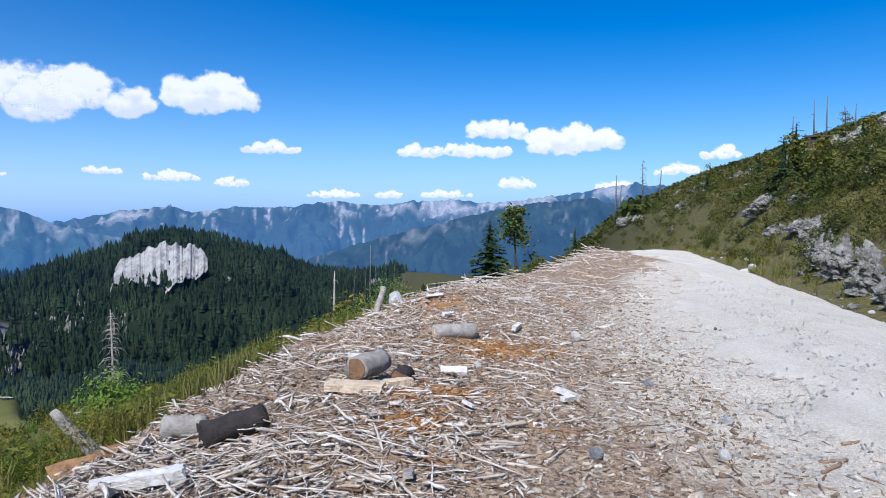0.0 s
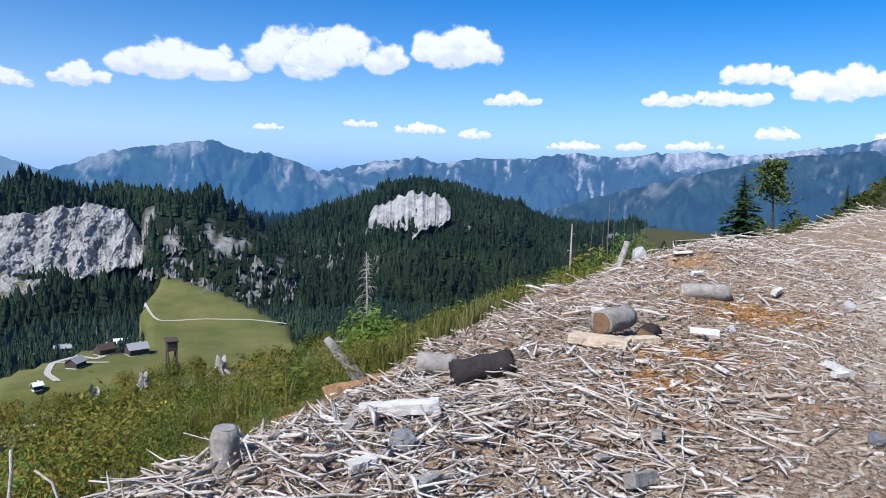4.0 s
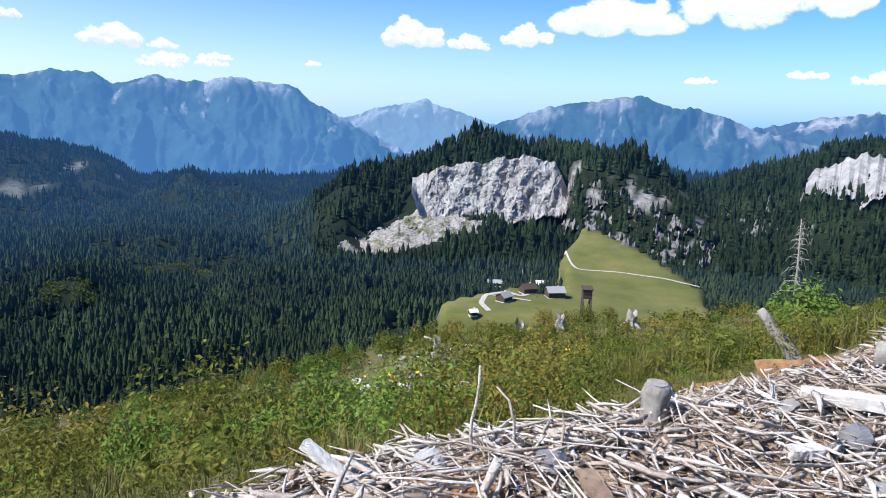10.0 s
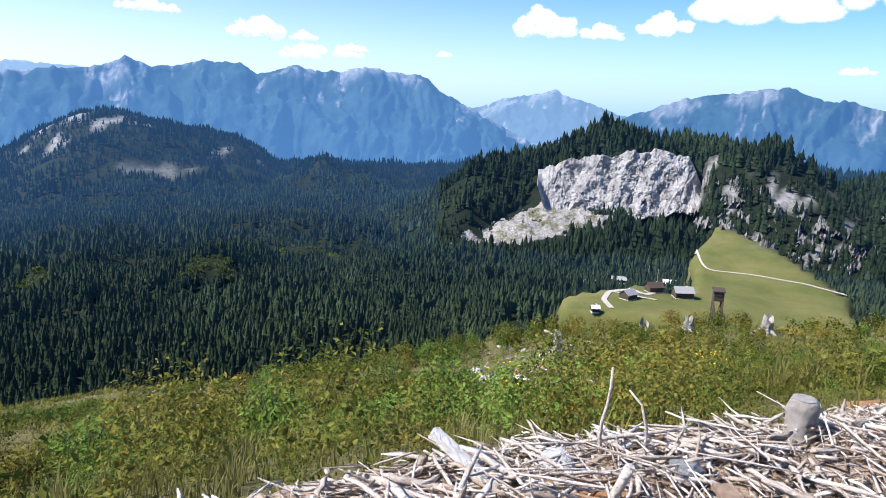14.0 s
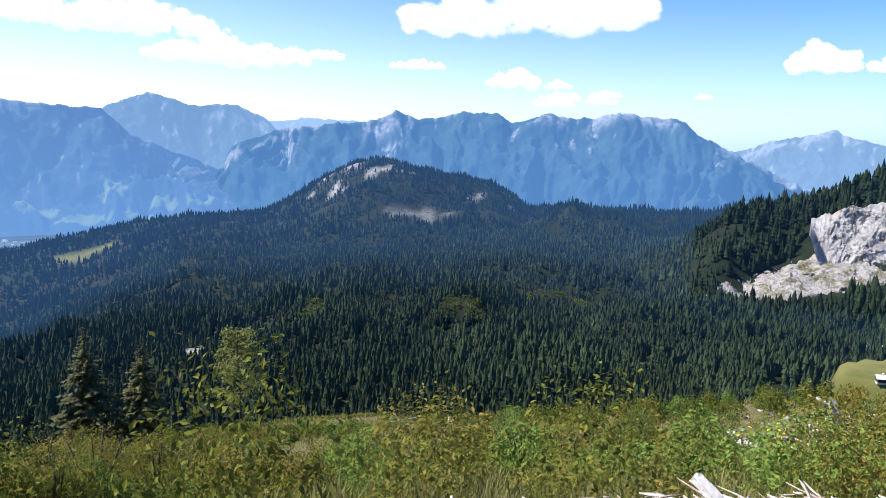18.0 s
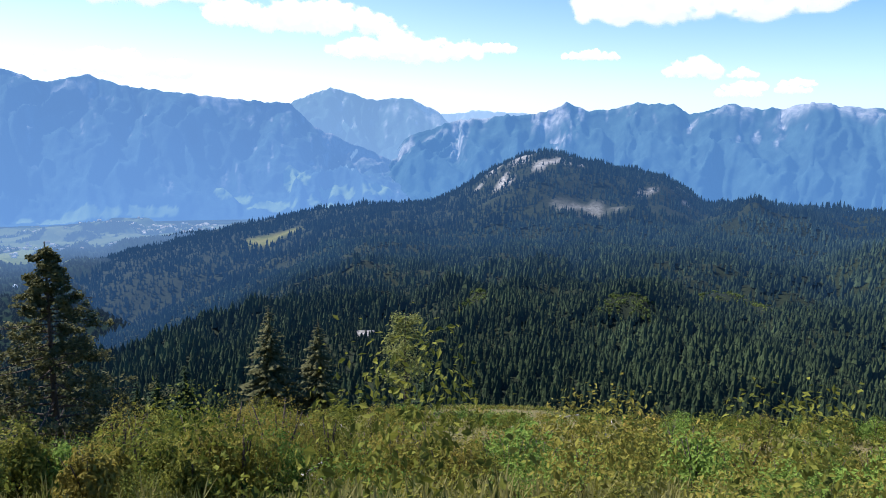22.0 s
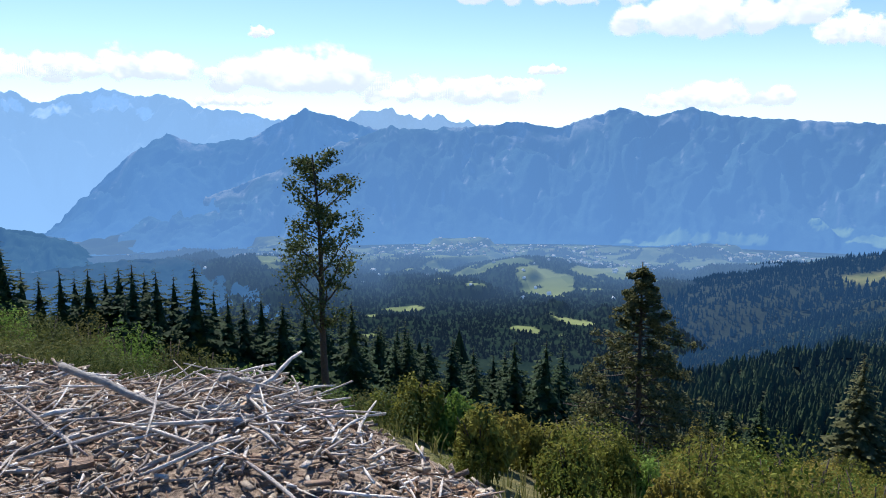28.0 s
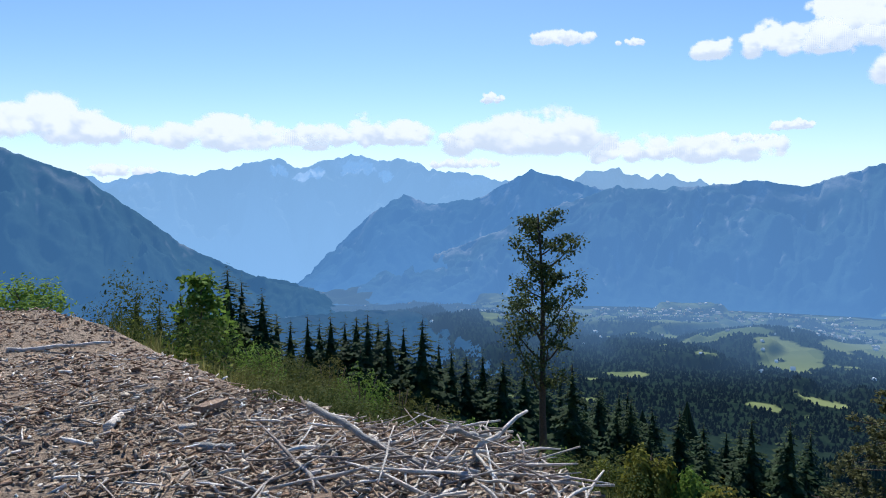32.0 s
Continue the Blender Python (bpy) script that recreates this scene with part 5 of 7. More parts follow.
def bush_shape(seed, n, leaf, spread=0.5, stems=9):
    """A shrub one metre high: upright shoots, each a lump of leaves round larger inner ones, tips reaching out."""
    g = np.random.default_rng(seed)
    vs, fs, base = [], [], 0
    m = max(3, n // stems)
    for k in range(stems):
        w, lean = k * 2.4 + g.uniform(-0.5, 0.5), spread * math.sqrt((k + 0.3) / stems)
        top = g.uniform(0.72, 1.0) * (1 - 0.55 * (lean / max(spread, 0.01)) ** 2 * g.uniform(0.3, 1))
        wide, tall = g.uniform(0.13, 0.22) * (0.7 + 0.6 * spread), top * g.uniform(0.34, 0.46)
        c = np.array([math.cos(w) * lean * 0.85, math.sin(w) * lean * 0.85, top - tall])
        d = g.normal(0, 1, (m, 3))
        d /= np.linalg.norm(d, axis=1)[:, None]
        d[:, 2] = np.where(g.random(m) < 0.75, np.abs(d[:, 2]), d[:, 2])
        sc = g.uniform(0.8, 1.1, (m, 1)) * np.array([wide, wide, tall])
        tip = g.random((m, 1)) < 0.12
        cs = c + d * sc * np.where(tip, 1.3, 1.0)
        v, f = leaves(cs, d * 1.5 + np.array([0, 0, 0.5]), leaf, g)
        vs.append(v)
        fs.append(f + base)
        base += len(v)
        inner = max(2, m // 5)
        v, f = leaves(c + g.normal(0, 0.35, (inner, 3)) * np.array([wide, wide, tall]) - np.array([0, 0, 0.25 * tall]), g.normal(0, 1, (inner, 3)), leaf * 1.35, g, 0.6)
        vs.append(v)
        fs.append(f + base)
        base += len(v)
    return np.concatenate(vs), np.concatenate(fs)


def grass_shape(seed, blades=9):
    g = np.random.default_rng(seed)
    vs, fs = [], []
    for k in range(blades):
        w, l, h = g.uniform(0, 6.28), g.uniform(0.1, 0.45), g.uniform(0.6, 1.0)
        p = np.array([g.uniform(-0.12, 0.12), g.uniform(-0.12, 0.12), 0])
        q = np.array([math.cos(w), math.sin(w), 0])
        s = np.array([-q[1], q[0], 0]) * 0.022
        mid, tip = p + q * l * 0.4 + np.array([0, 0, h * 0.65]), p + q * l + np.array([0, 0, h])
        b = len(vs)
        vs += [p - s, p + s, mid + s * 0.8, mid - s * 0.8, tip, tip]
        fs += [(b, b + 1, b + 2, b + 3), (b + 3, b + 2, b + 4, b + 5)]
    return np.array(vs), np.array(fs)


def on_slope(g, n, a0, a1, r0, r1, d0, d1):
    a = g.uniform(a0, a1, n)
    r = np.sqrt(g.uniform(r0 * r0, r1 * r1, n))
    x, y = -r * np.sin(np.radians(a)), r * np.cos(np.radians(a))
    d = along(y, BRINK) - x
    ok = (d > d0) & (d < d1)
    return x[ok], y[ok], a[ok], r[ok]


SKYLINE = [(-36, 9.6), (-31.5, 8.3), (-28.6, 7.5), (-25.8, 6.4), (-22, 5.5), (-17.2, 3.9), (-14.3, 2.6), (-12.2, 1.9), (-9.6, 0.2), (-7, -0.9), (-5, -2.0), (-3, -3.5), (1.1, -3.0), (3.8, -4.1), (6.5, -4.2), (9, -6.4), (14, -8.4), (20, -10.5), (24, -12), (30, -12.6), (34.5, -14), (39, -15.1), (44.5, -16), (51, -15.4), (57.6, -16.8), (63.7, -18.4), (70, -19.4), (76.7, -20.4), (82, -21.2), (88, -21.6), (95, -21.4), (104, -20.6), (112, -19.5)]


def under_skyline(x, y, z, h):
    """Keep growth beyond the brink as low as the hillside's outline."""
    a, r = polar(x, y)
    top = 1.58 + r * np.tan(np.radians(along(a, SKYLINE) + 0.25 * fbm(a * 1.5, r * 0, 3, 171))) - z
    return np.where((a < 112) & (r > 7) & (r < np.where(a < 20, 500, 130)), np.clip(np.minimum(h, top), 0.45, None), h)


def cover(name, label, category, shapes, mat, count, zone, tall, wide, seed, keep=None, sink=0.05, clumped=True):
    g = np.random.default_rng(seed)
    x, y, a, r = on_slope(g, count, *zone)
    off = (x < along(y, ROAD_LEFT) - 2) | (x > along(y, ROAD_RIGHT) + 1)
    x, y, a, r = x[off], y[off], a[off], r[off]
    patch = fbm(x * 0.16, y * 0.16, 3, 140)
    ok = g.random(len(x)) < np.clip((0.62 if clumped else 0.85) + (3.2 if clumped else 0.8) * patch, 0.22, 1) * (1 - 0.93 * rocky(x, y))
    if keep is not None:
        ok &= keep(x, y, a, r)
    x, y = x[ok], y[ok]
    h = g.uniform(*tall, len(x)) * (1 + 1.5 * np.clip(fbm(x * 0.2, y * 0.2, 4, 150), -0.4, 0.5))
    z = land(x, y) - sink
    h = under_skyline(x, y, z, h)
    a, r = polar(x, y)
    h = np.where((a > 47.5) & (a < 60.5) & (r > 6) & (r < 21), np.minimum(h, 0.4), h)
    hue = np.clip(0.35 + 1.6 * fbm(x * 0.22, y * 0.22, 3, 161), 0, 1)
    vs, fs, base, tint = [], [], 0, []
    pick = g.integers(0, len(shapes), len(x))
    for k, (v, f) in enumerate(shapes):
        sel = np.where(pick == k)[0]
        w = g.uniform(0, 6.283, len(sel))
        c, s, sx = np.cos(w)[:, None], np.sin(w)[:, None], (h[sel] * g.uniform(*wide, len(sel)))[:, None]
        P = np.stack([(v[:, 0] * c - v[:, 1] * s) * sx, (v[:, 0] * s + v[:, 1] * c) * sx, v[:, 2] * h[sel][:, None]], -1) + np.stack([x, y, z], 1)[sel][:, None, :]
        vs.append(P.reshape(-1, 3))
        fs.append((f[None] + (np.arange(len(sel)) * len(v))[:, None, None] + base).reshape(-1, 4))
        tint.append(np.repeat(g.random(len(sel)) ** 1.5 * hue[sel] * 0.85, len(v)))
        base += len(sel) * len(v)
    return tagged(mesh_object(name, np.concatenate(vs), np.concatenate(fs), mat, smooth=False, attrs={"tint": np.concatenate(tint)}), label, category, kind="stuff")


BUSH_NEAR = [bush_shape(800 + k, 640, 0.019, 0.5, 12) for k in range(6)]
BUSH_MID = [bush_shape(820 + k, 230, 0.042, 0.45, 10) for k in range(6)]
BUSH_FAR = [bush_shape(840 + k, 72, 0.07, 0.42, 6) for k in range(6)]
BUSH_TINY = [bush_shape(850 + k, 24, 0.14, 0.42, 4) for k in range(6)]
HERB = [bush_shape(880 + k, 56, 0.075, 0.55, 8) for k in range(6)]
TUFT = [grass_shape(860 + k) for k in range(6)]
TUFT_FAR = [grass_shape(870 + k, 5) for k in range(6)]
cover("shrub_thicket", "green and olive leafy shrubs covering the slope below the brink", "shrubs", BUSH_NEAR, SHRUB, 520, (8, 142, 3, 17, 0.7, 70), (0.45, 1.2), (0.65, 1.0), 51)
# the shrubs towards the sun take the darker leaf copy as painted shade
cover("shrub_thicket_shaded", "leafy shrubs in a shade-darkened green covering the slope below the brink", "shrubs", BUSH_NEAR, DARKSHRUB, 240, (142, 188, 3, 17, 0.7, 70), (0.35, 0.9), (0.8, 1.2), 69)
cover("fresh_thicket", "bright green leafy shrubs among the olive ones on the slope", "shrubs", BUSH_MID, FRESH, 520, (6, 126, 13, 40, 0.8, 75), (0.5, 1.2), (0.75, 1.1), 50)
cover("fresh_thicket_near", "bright green broad-leaved shrubs close below the brink", "shrubs", BUSH_NEAR, FRESH, 150, (20, 110, 4, 14, 0.6, 40), (0.4, 0.8), (0.8, 1.2), 49)
cover("shrub_thicket_lower", "olive green shrubs on the clear-cut slope", "shrubs", BUSH_MID, SHRUB, 1700, (2, 186, 16, 42, 2.5, 75), (0.8, 1.9), (0.6, 0.95), 52)
cover("shrub_thicket_far", "dense shrubs on the lower slope", "shrubs", BUSH_FAR, SHRUB, 3600, (-8, 186, 40, 110, 3, 100), (0.8, 1.8), (0.7, 1.0), 53)
cover("brink_shrubs", "low leafy shrubs and herbs just below the brink", "shrubs", BUSH_NEAR, SHRUB, 360, (8, 142, 2.7, 9.5, 0.3, 30), (0.15, 0.42), (1.0, 1.5), 56)
cover("brink_shrubs_shaded", "leafy shrubs in a shade-darkened green just below the brink", "shrubs", BUSH_NEAR, DARKSHRUB, 200, (142, 188, 2.7, 9.5, 0.3, 30), (0.2, 0.5), (1.0, 1.5), 68)
cover("brink_grass", "grass just below the brink", "grass", TUFT, GRASS, 2200, (8, 186, 2.6, 9, 0.25, 30), (0.12, 0.3), (0.6, 1.1), 57, clumped=False)
cover("herb_carpet", "low green herbs covering the slope", "herbs", HERB, SHRUB, 2100, (4, 186, 4, 26, 0.8, 70), (0.15, 0.34), (1.2, 2.0), 58)
cover("herb_carpet_lower", "low green herbs covering the lower slope", "herbs", BUSH_FAR, SHRUB, 3400, (4, 186, 24, 60, 1.0, 75), (0.2, 0.45), (1.2, 2.0), 70)
cover("shrub_thicket_distant", "dark shrubs and young trees on the distant slope", "shrubs", BUSH_TINY, DARKSHRUB, 5000, (-16, 30, 100, 430, -30, 170), (1.2, 3.2), (0.9, 1.5), 59)
cover("young_growth", "light green young trees in a forest clearing", "young trees", BUSH_TINY, TREELEAF, 1700, (66, 86.5, 545, 690, 0, 2000), (2.0, 4.5), (0.9, 1.4), 66, clumped=False,
      keep=lambda x, y, a, r: ((a - 80) / 6.5) ** 2 + ((r - 610) / 42) ** 2 + 0.9 * fbm(x / 25, y / 25, 3, 95) < 1.0)
for k, (ca, cr, wa, wr) in enumerate([(80, 470, 1.8, 16), (73, 640, 2.5, 25), (92, 480, 1.2, 18), (69.5, 620, 2.6, 30)]):
    cover("glade_growth", "light green young trees in a small forest glade", "young trees", BUSH_TINY, TREELEAF, 260, (ca - wa * 1.2, ca + wa * 1.2, cr - wr * 1.2, cr + wr * 1.2, 0, 2000), (1.2, 2.6), (0.9, 1.4), 67 + 100 * k, clumped=False)
cover("grass_tufts", "dry yellowish grass on the slope", "grass", TUFT, GRASS, 3600, (4, 188, 2.5, 24, 0.3, 60), (0.15, 0.34), (0.6, 1.2), 54, clumped=False)
cover("grass_tufts_lower", "dry grass on the lower slope", "grass", TUFT_FAR, GRASS, 15000, (0, 188, 18, 75, 2, 78), (0.15, 0.36), (1.2, 2.2), 55, clumped=False)


def fresh_bush(name, label, a, r, tall, wide, seed, mat=FRESH, n=760, leaf=0.036, dz=0.0, spread=0.5):
    x, y = -r * math.sin(radians(a)), r * math.cos(radians(a))
    z = float(land(np.array([x]), np.array([y]))[0])
    base = tagged(new(name), label, "shrub")
    g = np.random.default_rng(seed)
    v, f = bush_shape(seed, int(n * 1.35), leaf * 0.66, spread, 15)
    mesh_object("foliage", v * np.array([wide, wide, tall]), f, mat, base, smooth=False, attrs={"tint": np.full(len(v), g.uniform(0, 0.55))})
    for k in range(5):
        w, ln = g.uniform(0, 6.28), g.uniform(0.1, 0.4) * wide
        path = [(0, 0, 0), (math.cos(w) * ln * 0.3, math.sin(w) * ln * 0.3, tall * 0.4), (math.cos(w) * ln, math.sin(w) * ln, tall * 0.8)]
        v, f = tube(path, [0.02 * tall, 0.012 * tall, 0.004 * tall], 6, g)
        mesh_object("stem", v, f, BARK, base)
    base.location = (x, y, z - 0.05 + dz)
    return base


fresh_bush("leafy_bush", "lush green broadleaf bush behind a pale trunk stub", 25.0, 10.5, 1.0, 0.95, 901, n=900, leaf=0.055)
fresh_bush("leafy_bush", "lush green broadleaf bush on the brink", 62.5, 7.0, 0.55, 0.75, 902, n=700, leaf=0.06)
fresh_bush("leafy_bush", "lush green broadleaf bush below the brink", 67, 8.2, 0.6, 0.8, 912, n=600, leaf=0.06)
fresh_bush("leafy_bush", "bright green broadleaf bush beside the stick heap", 153.0, 8.5, 0.95, 1.1, 903, n=700)
fresh_bush("leafy_bush", "bright green broadleaf bush beside the stick heap", 149.5, 9.5, 1.0, 1.1, 904, n=700)
fresh_bush("round_bush", "dark green round bush at the edge of the cleared ground", 186.3, 16.5, 1.25, 1.5, 905, n=1100, leaf=0.05, dz=0.0)
fresh_bush("leafy_bush", "bright green shrub at the far edge of the debris", 4.0, 17, 1.3, 1.3, 907, n=700)
fresh_bush("leafy_bush", "bright green shrub at the far edge of the debris", 6.5, 19, 1.4, 1.3, 908, n=700)
fresh_bush("leafy_bush", "leafy green shrub near the brink", 85, 8.2, 0.9, 1.1, 909, n=500)
fresh_bush("leafy_bush", "leafy green shrub near the brink", 110, 8.0, 0.7, 1.0, 910, SHRUB, n=700)
fresh_bush("leafy_bush", "leafy green shrub near the brink", 131, 7.5, 0.9, 1.0, 911, SHRUB, n=800)
gb = np.random.default_rng(92)


def tall_shrub(a, r, top, k, wide=0.62, mat=None):
    """A shrub whose tips reach an elevation seen from the eye."""
    x, y = -r * math.sin(radians(a)), r * math.cos(radians(a))
    h = 1.58 + r * math.tan(radians(top)) - float(land(np.array([x]), np.array([y]))[0])
    h = min(max(h, 0.6), 3.2)
    fresh_bush("tall_shrub", "tall olive green willow-like shrub on the slope", a, r, h, h * wide, 930 + k, mat or SHRUB, n=int(900 + 520 * h), leaf=0.044 / h)


for k in range(19):
    a = 91.5 + 2.3 * k
    tall_shrub(a + gb.uniform(-0.8, 0.8), gb.uniform(8.5, 15), -24.0 + 4.2 * step(a, 93, 112) + gb.uniform(-1.4, 1.4), k, 0.62, SHRUB)
# shade of these backlit shrubs is put into the darker leaf colour
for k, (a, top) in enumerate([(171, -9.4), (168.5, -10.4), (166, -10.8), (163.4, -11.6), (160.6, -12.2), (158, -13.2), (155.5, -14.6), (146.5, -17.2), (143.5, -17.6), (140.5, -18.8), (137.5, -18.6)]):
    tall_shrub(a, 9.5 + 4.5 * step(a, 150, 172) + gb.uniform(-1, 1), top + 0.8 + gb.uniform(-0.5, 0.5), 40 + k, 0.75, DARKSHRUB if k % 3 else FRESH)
for k, (a, r, top) in enumerate([(70, 14, -22), (75, 12, -23.5), (84, 15, -22), (34, 14, -17.5), (30, 12, -18), (38, 17, -18), (27, 15, -15.5), (22.5, 14, -14), (19, 15, -11.5), (15.5, 16, -9.8), (12.5, 18, -8), (44, 20, -18.5), (63, 19, -20), (66, 22, -19)]):
    tall_shrub(a, r, top, 60 + k, 0.7, FRESH if k % 3 == 1 else SHRUB)
for k, (a, r, top) in enumerate([(145, 6.5, -16.8), (142.5, 6.0, -17.5), (139.5, 6.0, -18.5), (136.5, 6.0, -18.6), (133.5, 6.3, -18.3), (130.5, 6.5, -18.6), (127.8, 7.0, -18.8), (125, 7.0, -20.5), (122, 7.0, -21.5),
                                  (118.5, 7.5, -21.4), (115.5, 7.5, -20.5), (112.8, 7.5, -19.8), (110, 8.0, -21.3), (138, 5.0, -22.5), (131.5, 5.2, -23.5), (124, 5.6, -25), (117, 6, -25.5)]):
    tall_shrub(a, r, top, 80 + k, 0.66, FRESH if k % 5 == 2 else SHRUB)
for k, (a, r, h) in enumerate([(39.9, 54, 2.3), (38.2, 52, 2.0), (41.5, 55, 2.2), (43.2, 50, 1.7)]):
    fresh_bush("slope_shrub", "rounded olive green shrub on the clear-cut slope", a, r, h, h * 0.9, 1700 + k, SHRUB, n=700, leaf=0.05)
for k in range(170):
    a, r = (gb.uniform(27, 130), gb.uniform(15, 46)) if k < 70 else (gb.uniform(60, 118), gb.uniform(8.5, 30))
    if rocky(np.array([-r * math.sin(radians(a))]), np.array([r * math.cos(radians(a))]))[0] < 0.3:
        h = gb.uniform(0.9, 1.9) * (0.75 + r / 90)
        x, y = -r * math.sin(radians(a)), r * math.cos(radians(a))
        z = float(land(np.array([x]), np.array([y]))[0])
        lim = float(along(a, [(26, -12.6), (32, -14), (40, -15.3), (47, -15.4), (57, -17), (64, -18.6), (70, -19.6), (77, -20.6), (84, -21.6), (92, -21.8), (104, -20.8), (112, -19.8), (130, -19)]))
        h = min(h, 1.58 + r * math.tan(radians(lim)) - z)
        if h < 0.5:
            continue
        fresh_bush("slope_shrub", "rounded olive green shrub on the clear-cut slope", a, r, h, h * gb.uniform(0.6, 0.95), 1600 + k, FRESH if k % 3 == 0 else SHRUB, n=int(460 + 200 * h), leaf=0.06 / h)
for k, (a, r, mat, nm) in enumerate([(57, 6.8, YELLOW, "yellow"), (41, 9.5, YELLOW, "yellow"), (55.5, 8.2, PINK, "pink"), (57, 8.0, PINK, "pink")]):
    g = np.random.default_rng(950 + k)
    x, y = -r * math.sin(radians(a)), r * math.cos(radians(a))
    z = float(land(np.array([x]), np.array([y]))[0])
    base = tagged(new(f"{nm}_flowers"), f"clump of small {nm} wild flowers on green stems", "flowers")
    c = g.normal(0, 1, (45, 3)) * np.array([0.16, 0.16, 0.05]) + np.array([0, 0, 0.52])
    v, f = leaves(c, np.tile([0, 0, 1.0], (45, 1)), 0.017, g, 0.9)
    mesh_object("blossoms", v, f, mat, base, smooth=False)
    v, f = bush_shape(960 + k, 200, 0.06, 0.4, 10)
    mesh_object("foliage", v * 0.52, f, FRESH, base, smooth=False)
    base.location = (x, y, z - 0.02)


# ---- trees ----
def place(a, r, top):
    """Foot of a thing at a bearing and distance, and the height that brings its top to the given elevation."""
    x, y = -r * math.sin(radians(a)), r * math.cos(radians(a))
    z = float(land(np.array([x]), np.array([y]))[0])
    return x, y, z, r * math.tan(radians(top)) + 1.58 - z


def needle_boughs(g, tall, reach, whorls, per, quads, start=0.1, thin=0.0):
    cs, ts = [], []
    for k in range(whorls):
        u = start + (1 - start) * (k + g.uniform(0, 0.9)) / whorls
        rad = reach * ((1 - u) / (1 - start)) ** 0.85 + 0.03 * tall * (1 - u) + 0.02
        for j in range(per):
            if g.random() < thin:
                continue
            w, l = g.uniform(0, 6.283), rad * g.uniform(0.45, 1.2)
            lift = g.uniform(-1.6, 1.6) * (1 - start) / whorls * tall
            s = np.linspace(0.12, 1, quads)
            droop = g.uniform(0.15, 0.45)
            cs.append(np.stack([np.cos(w) * l * s, np.sin(w) * l * s, u * tall + lift - droop * l * s ** 1.5 + 0.12 * l * s ** 3], 1))
            ts.append(np.tile([math.cos(w), math.sin(w), -droop * 0.7], (quads, 1)) * (l / quads * 0.95))
    c, t = np.concatenate(cs), np.concatenate(ts)
    side = np.cross(t, [0, 0, 1.0])
    side /= np.linalg.norm(side, axis=1)[:, None]
    width = (np.linalg.norm(t, axis=1) * g.uniform(0.7, 1.25, len(t)))[:, None]
    dz = np.zeros_like(c)
    dz[:, 2] = -width[:, 0] * 0.55
    v = np.stack([c - t * 0.3, c + side * width + t * 0.35 + dz, c + t * 1.3 + dz * 0.3, c - side * width + t * 0.35 + dz], 1)
    return v.reshape(-1, 3), np.arange(len(c) * 4).reshape(-1, 4)


def spruce(name, label, a, r, top, reach, seed, whorls=26, per=7, quads=5, thin=0.0, start=0.1, group="", mat=None):
    x, y, z, tall = place(a, r, top)
    g = np.random.default_rng(seed)
    base = tagged(new(name), label, "tree", group)
    v, f = tube([(0, 0, -0.3), (0.01 * tall, 0, tall * 0.5), (0, 0, tall * 0.97)], [0.014 * tall, 0.009 * tall, 0.002 * tall], 8, g)
    mesh_object("trunk", v, f, BARK, base)
    v, f = needle_boughs(g, tall, reach * tall, whorls, per, quads, start, thin)
    cv, cf = spruce_shape(9, 10, seed)
    cf = np.concatenate([cf, cf[:, 2:]], 1)
    cv = cv * np.array([reach * tall / 0.155 * 0.3, reach * tall / 0.155 * 0.3, tall * 0.96])
    tint = np.concatenate([g.random(len(v) // 4).repeat(4) ** 3 * 0.5, np.zeros(len(cv))])
    mesh_object("crown", np.concatenate([v, cv]), np.concatenate([f, cf + len(v)]), mat or NEEDLES, base, smooth=False, attrs={"tint": tint})
    base.location = (x, y, z)
    return base


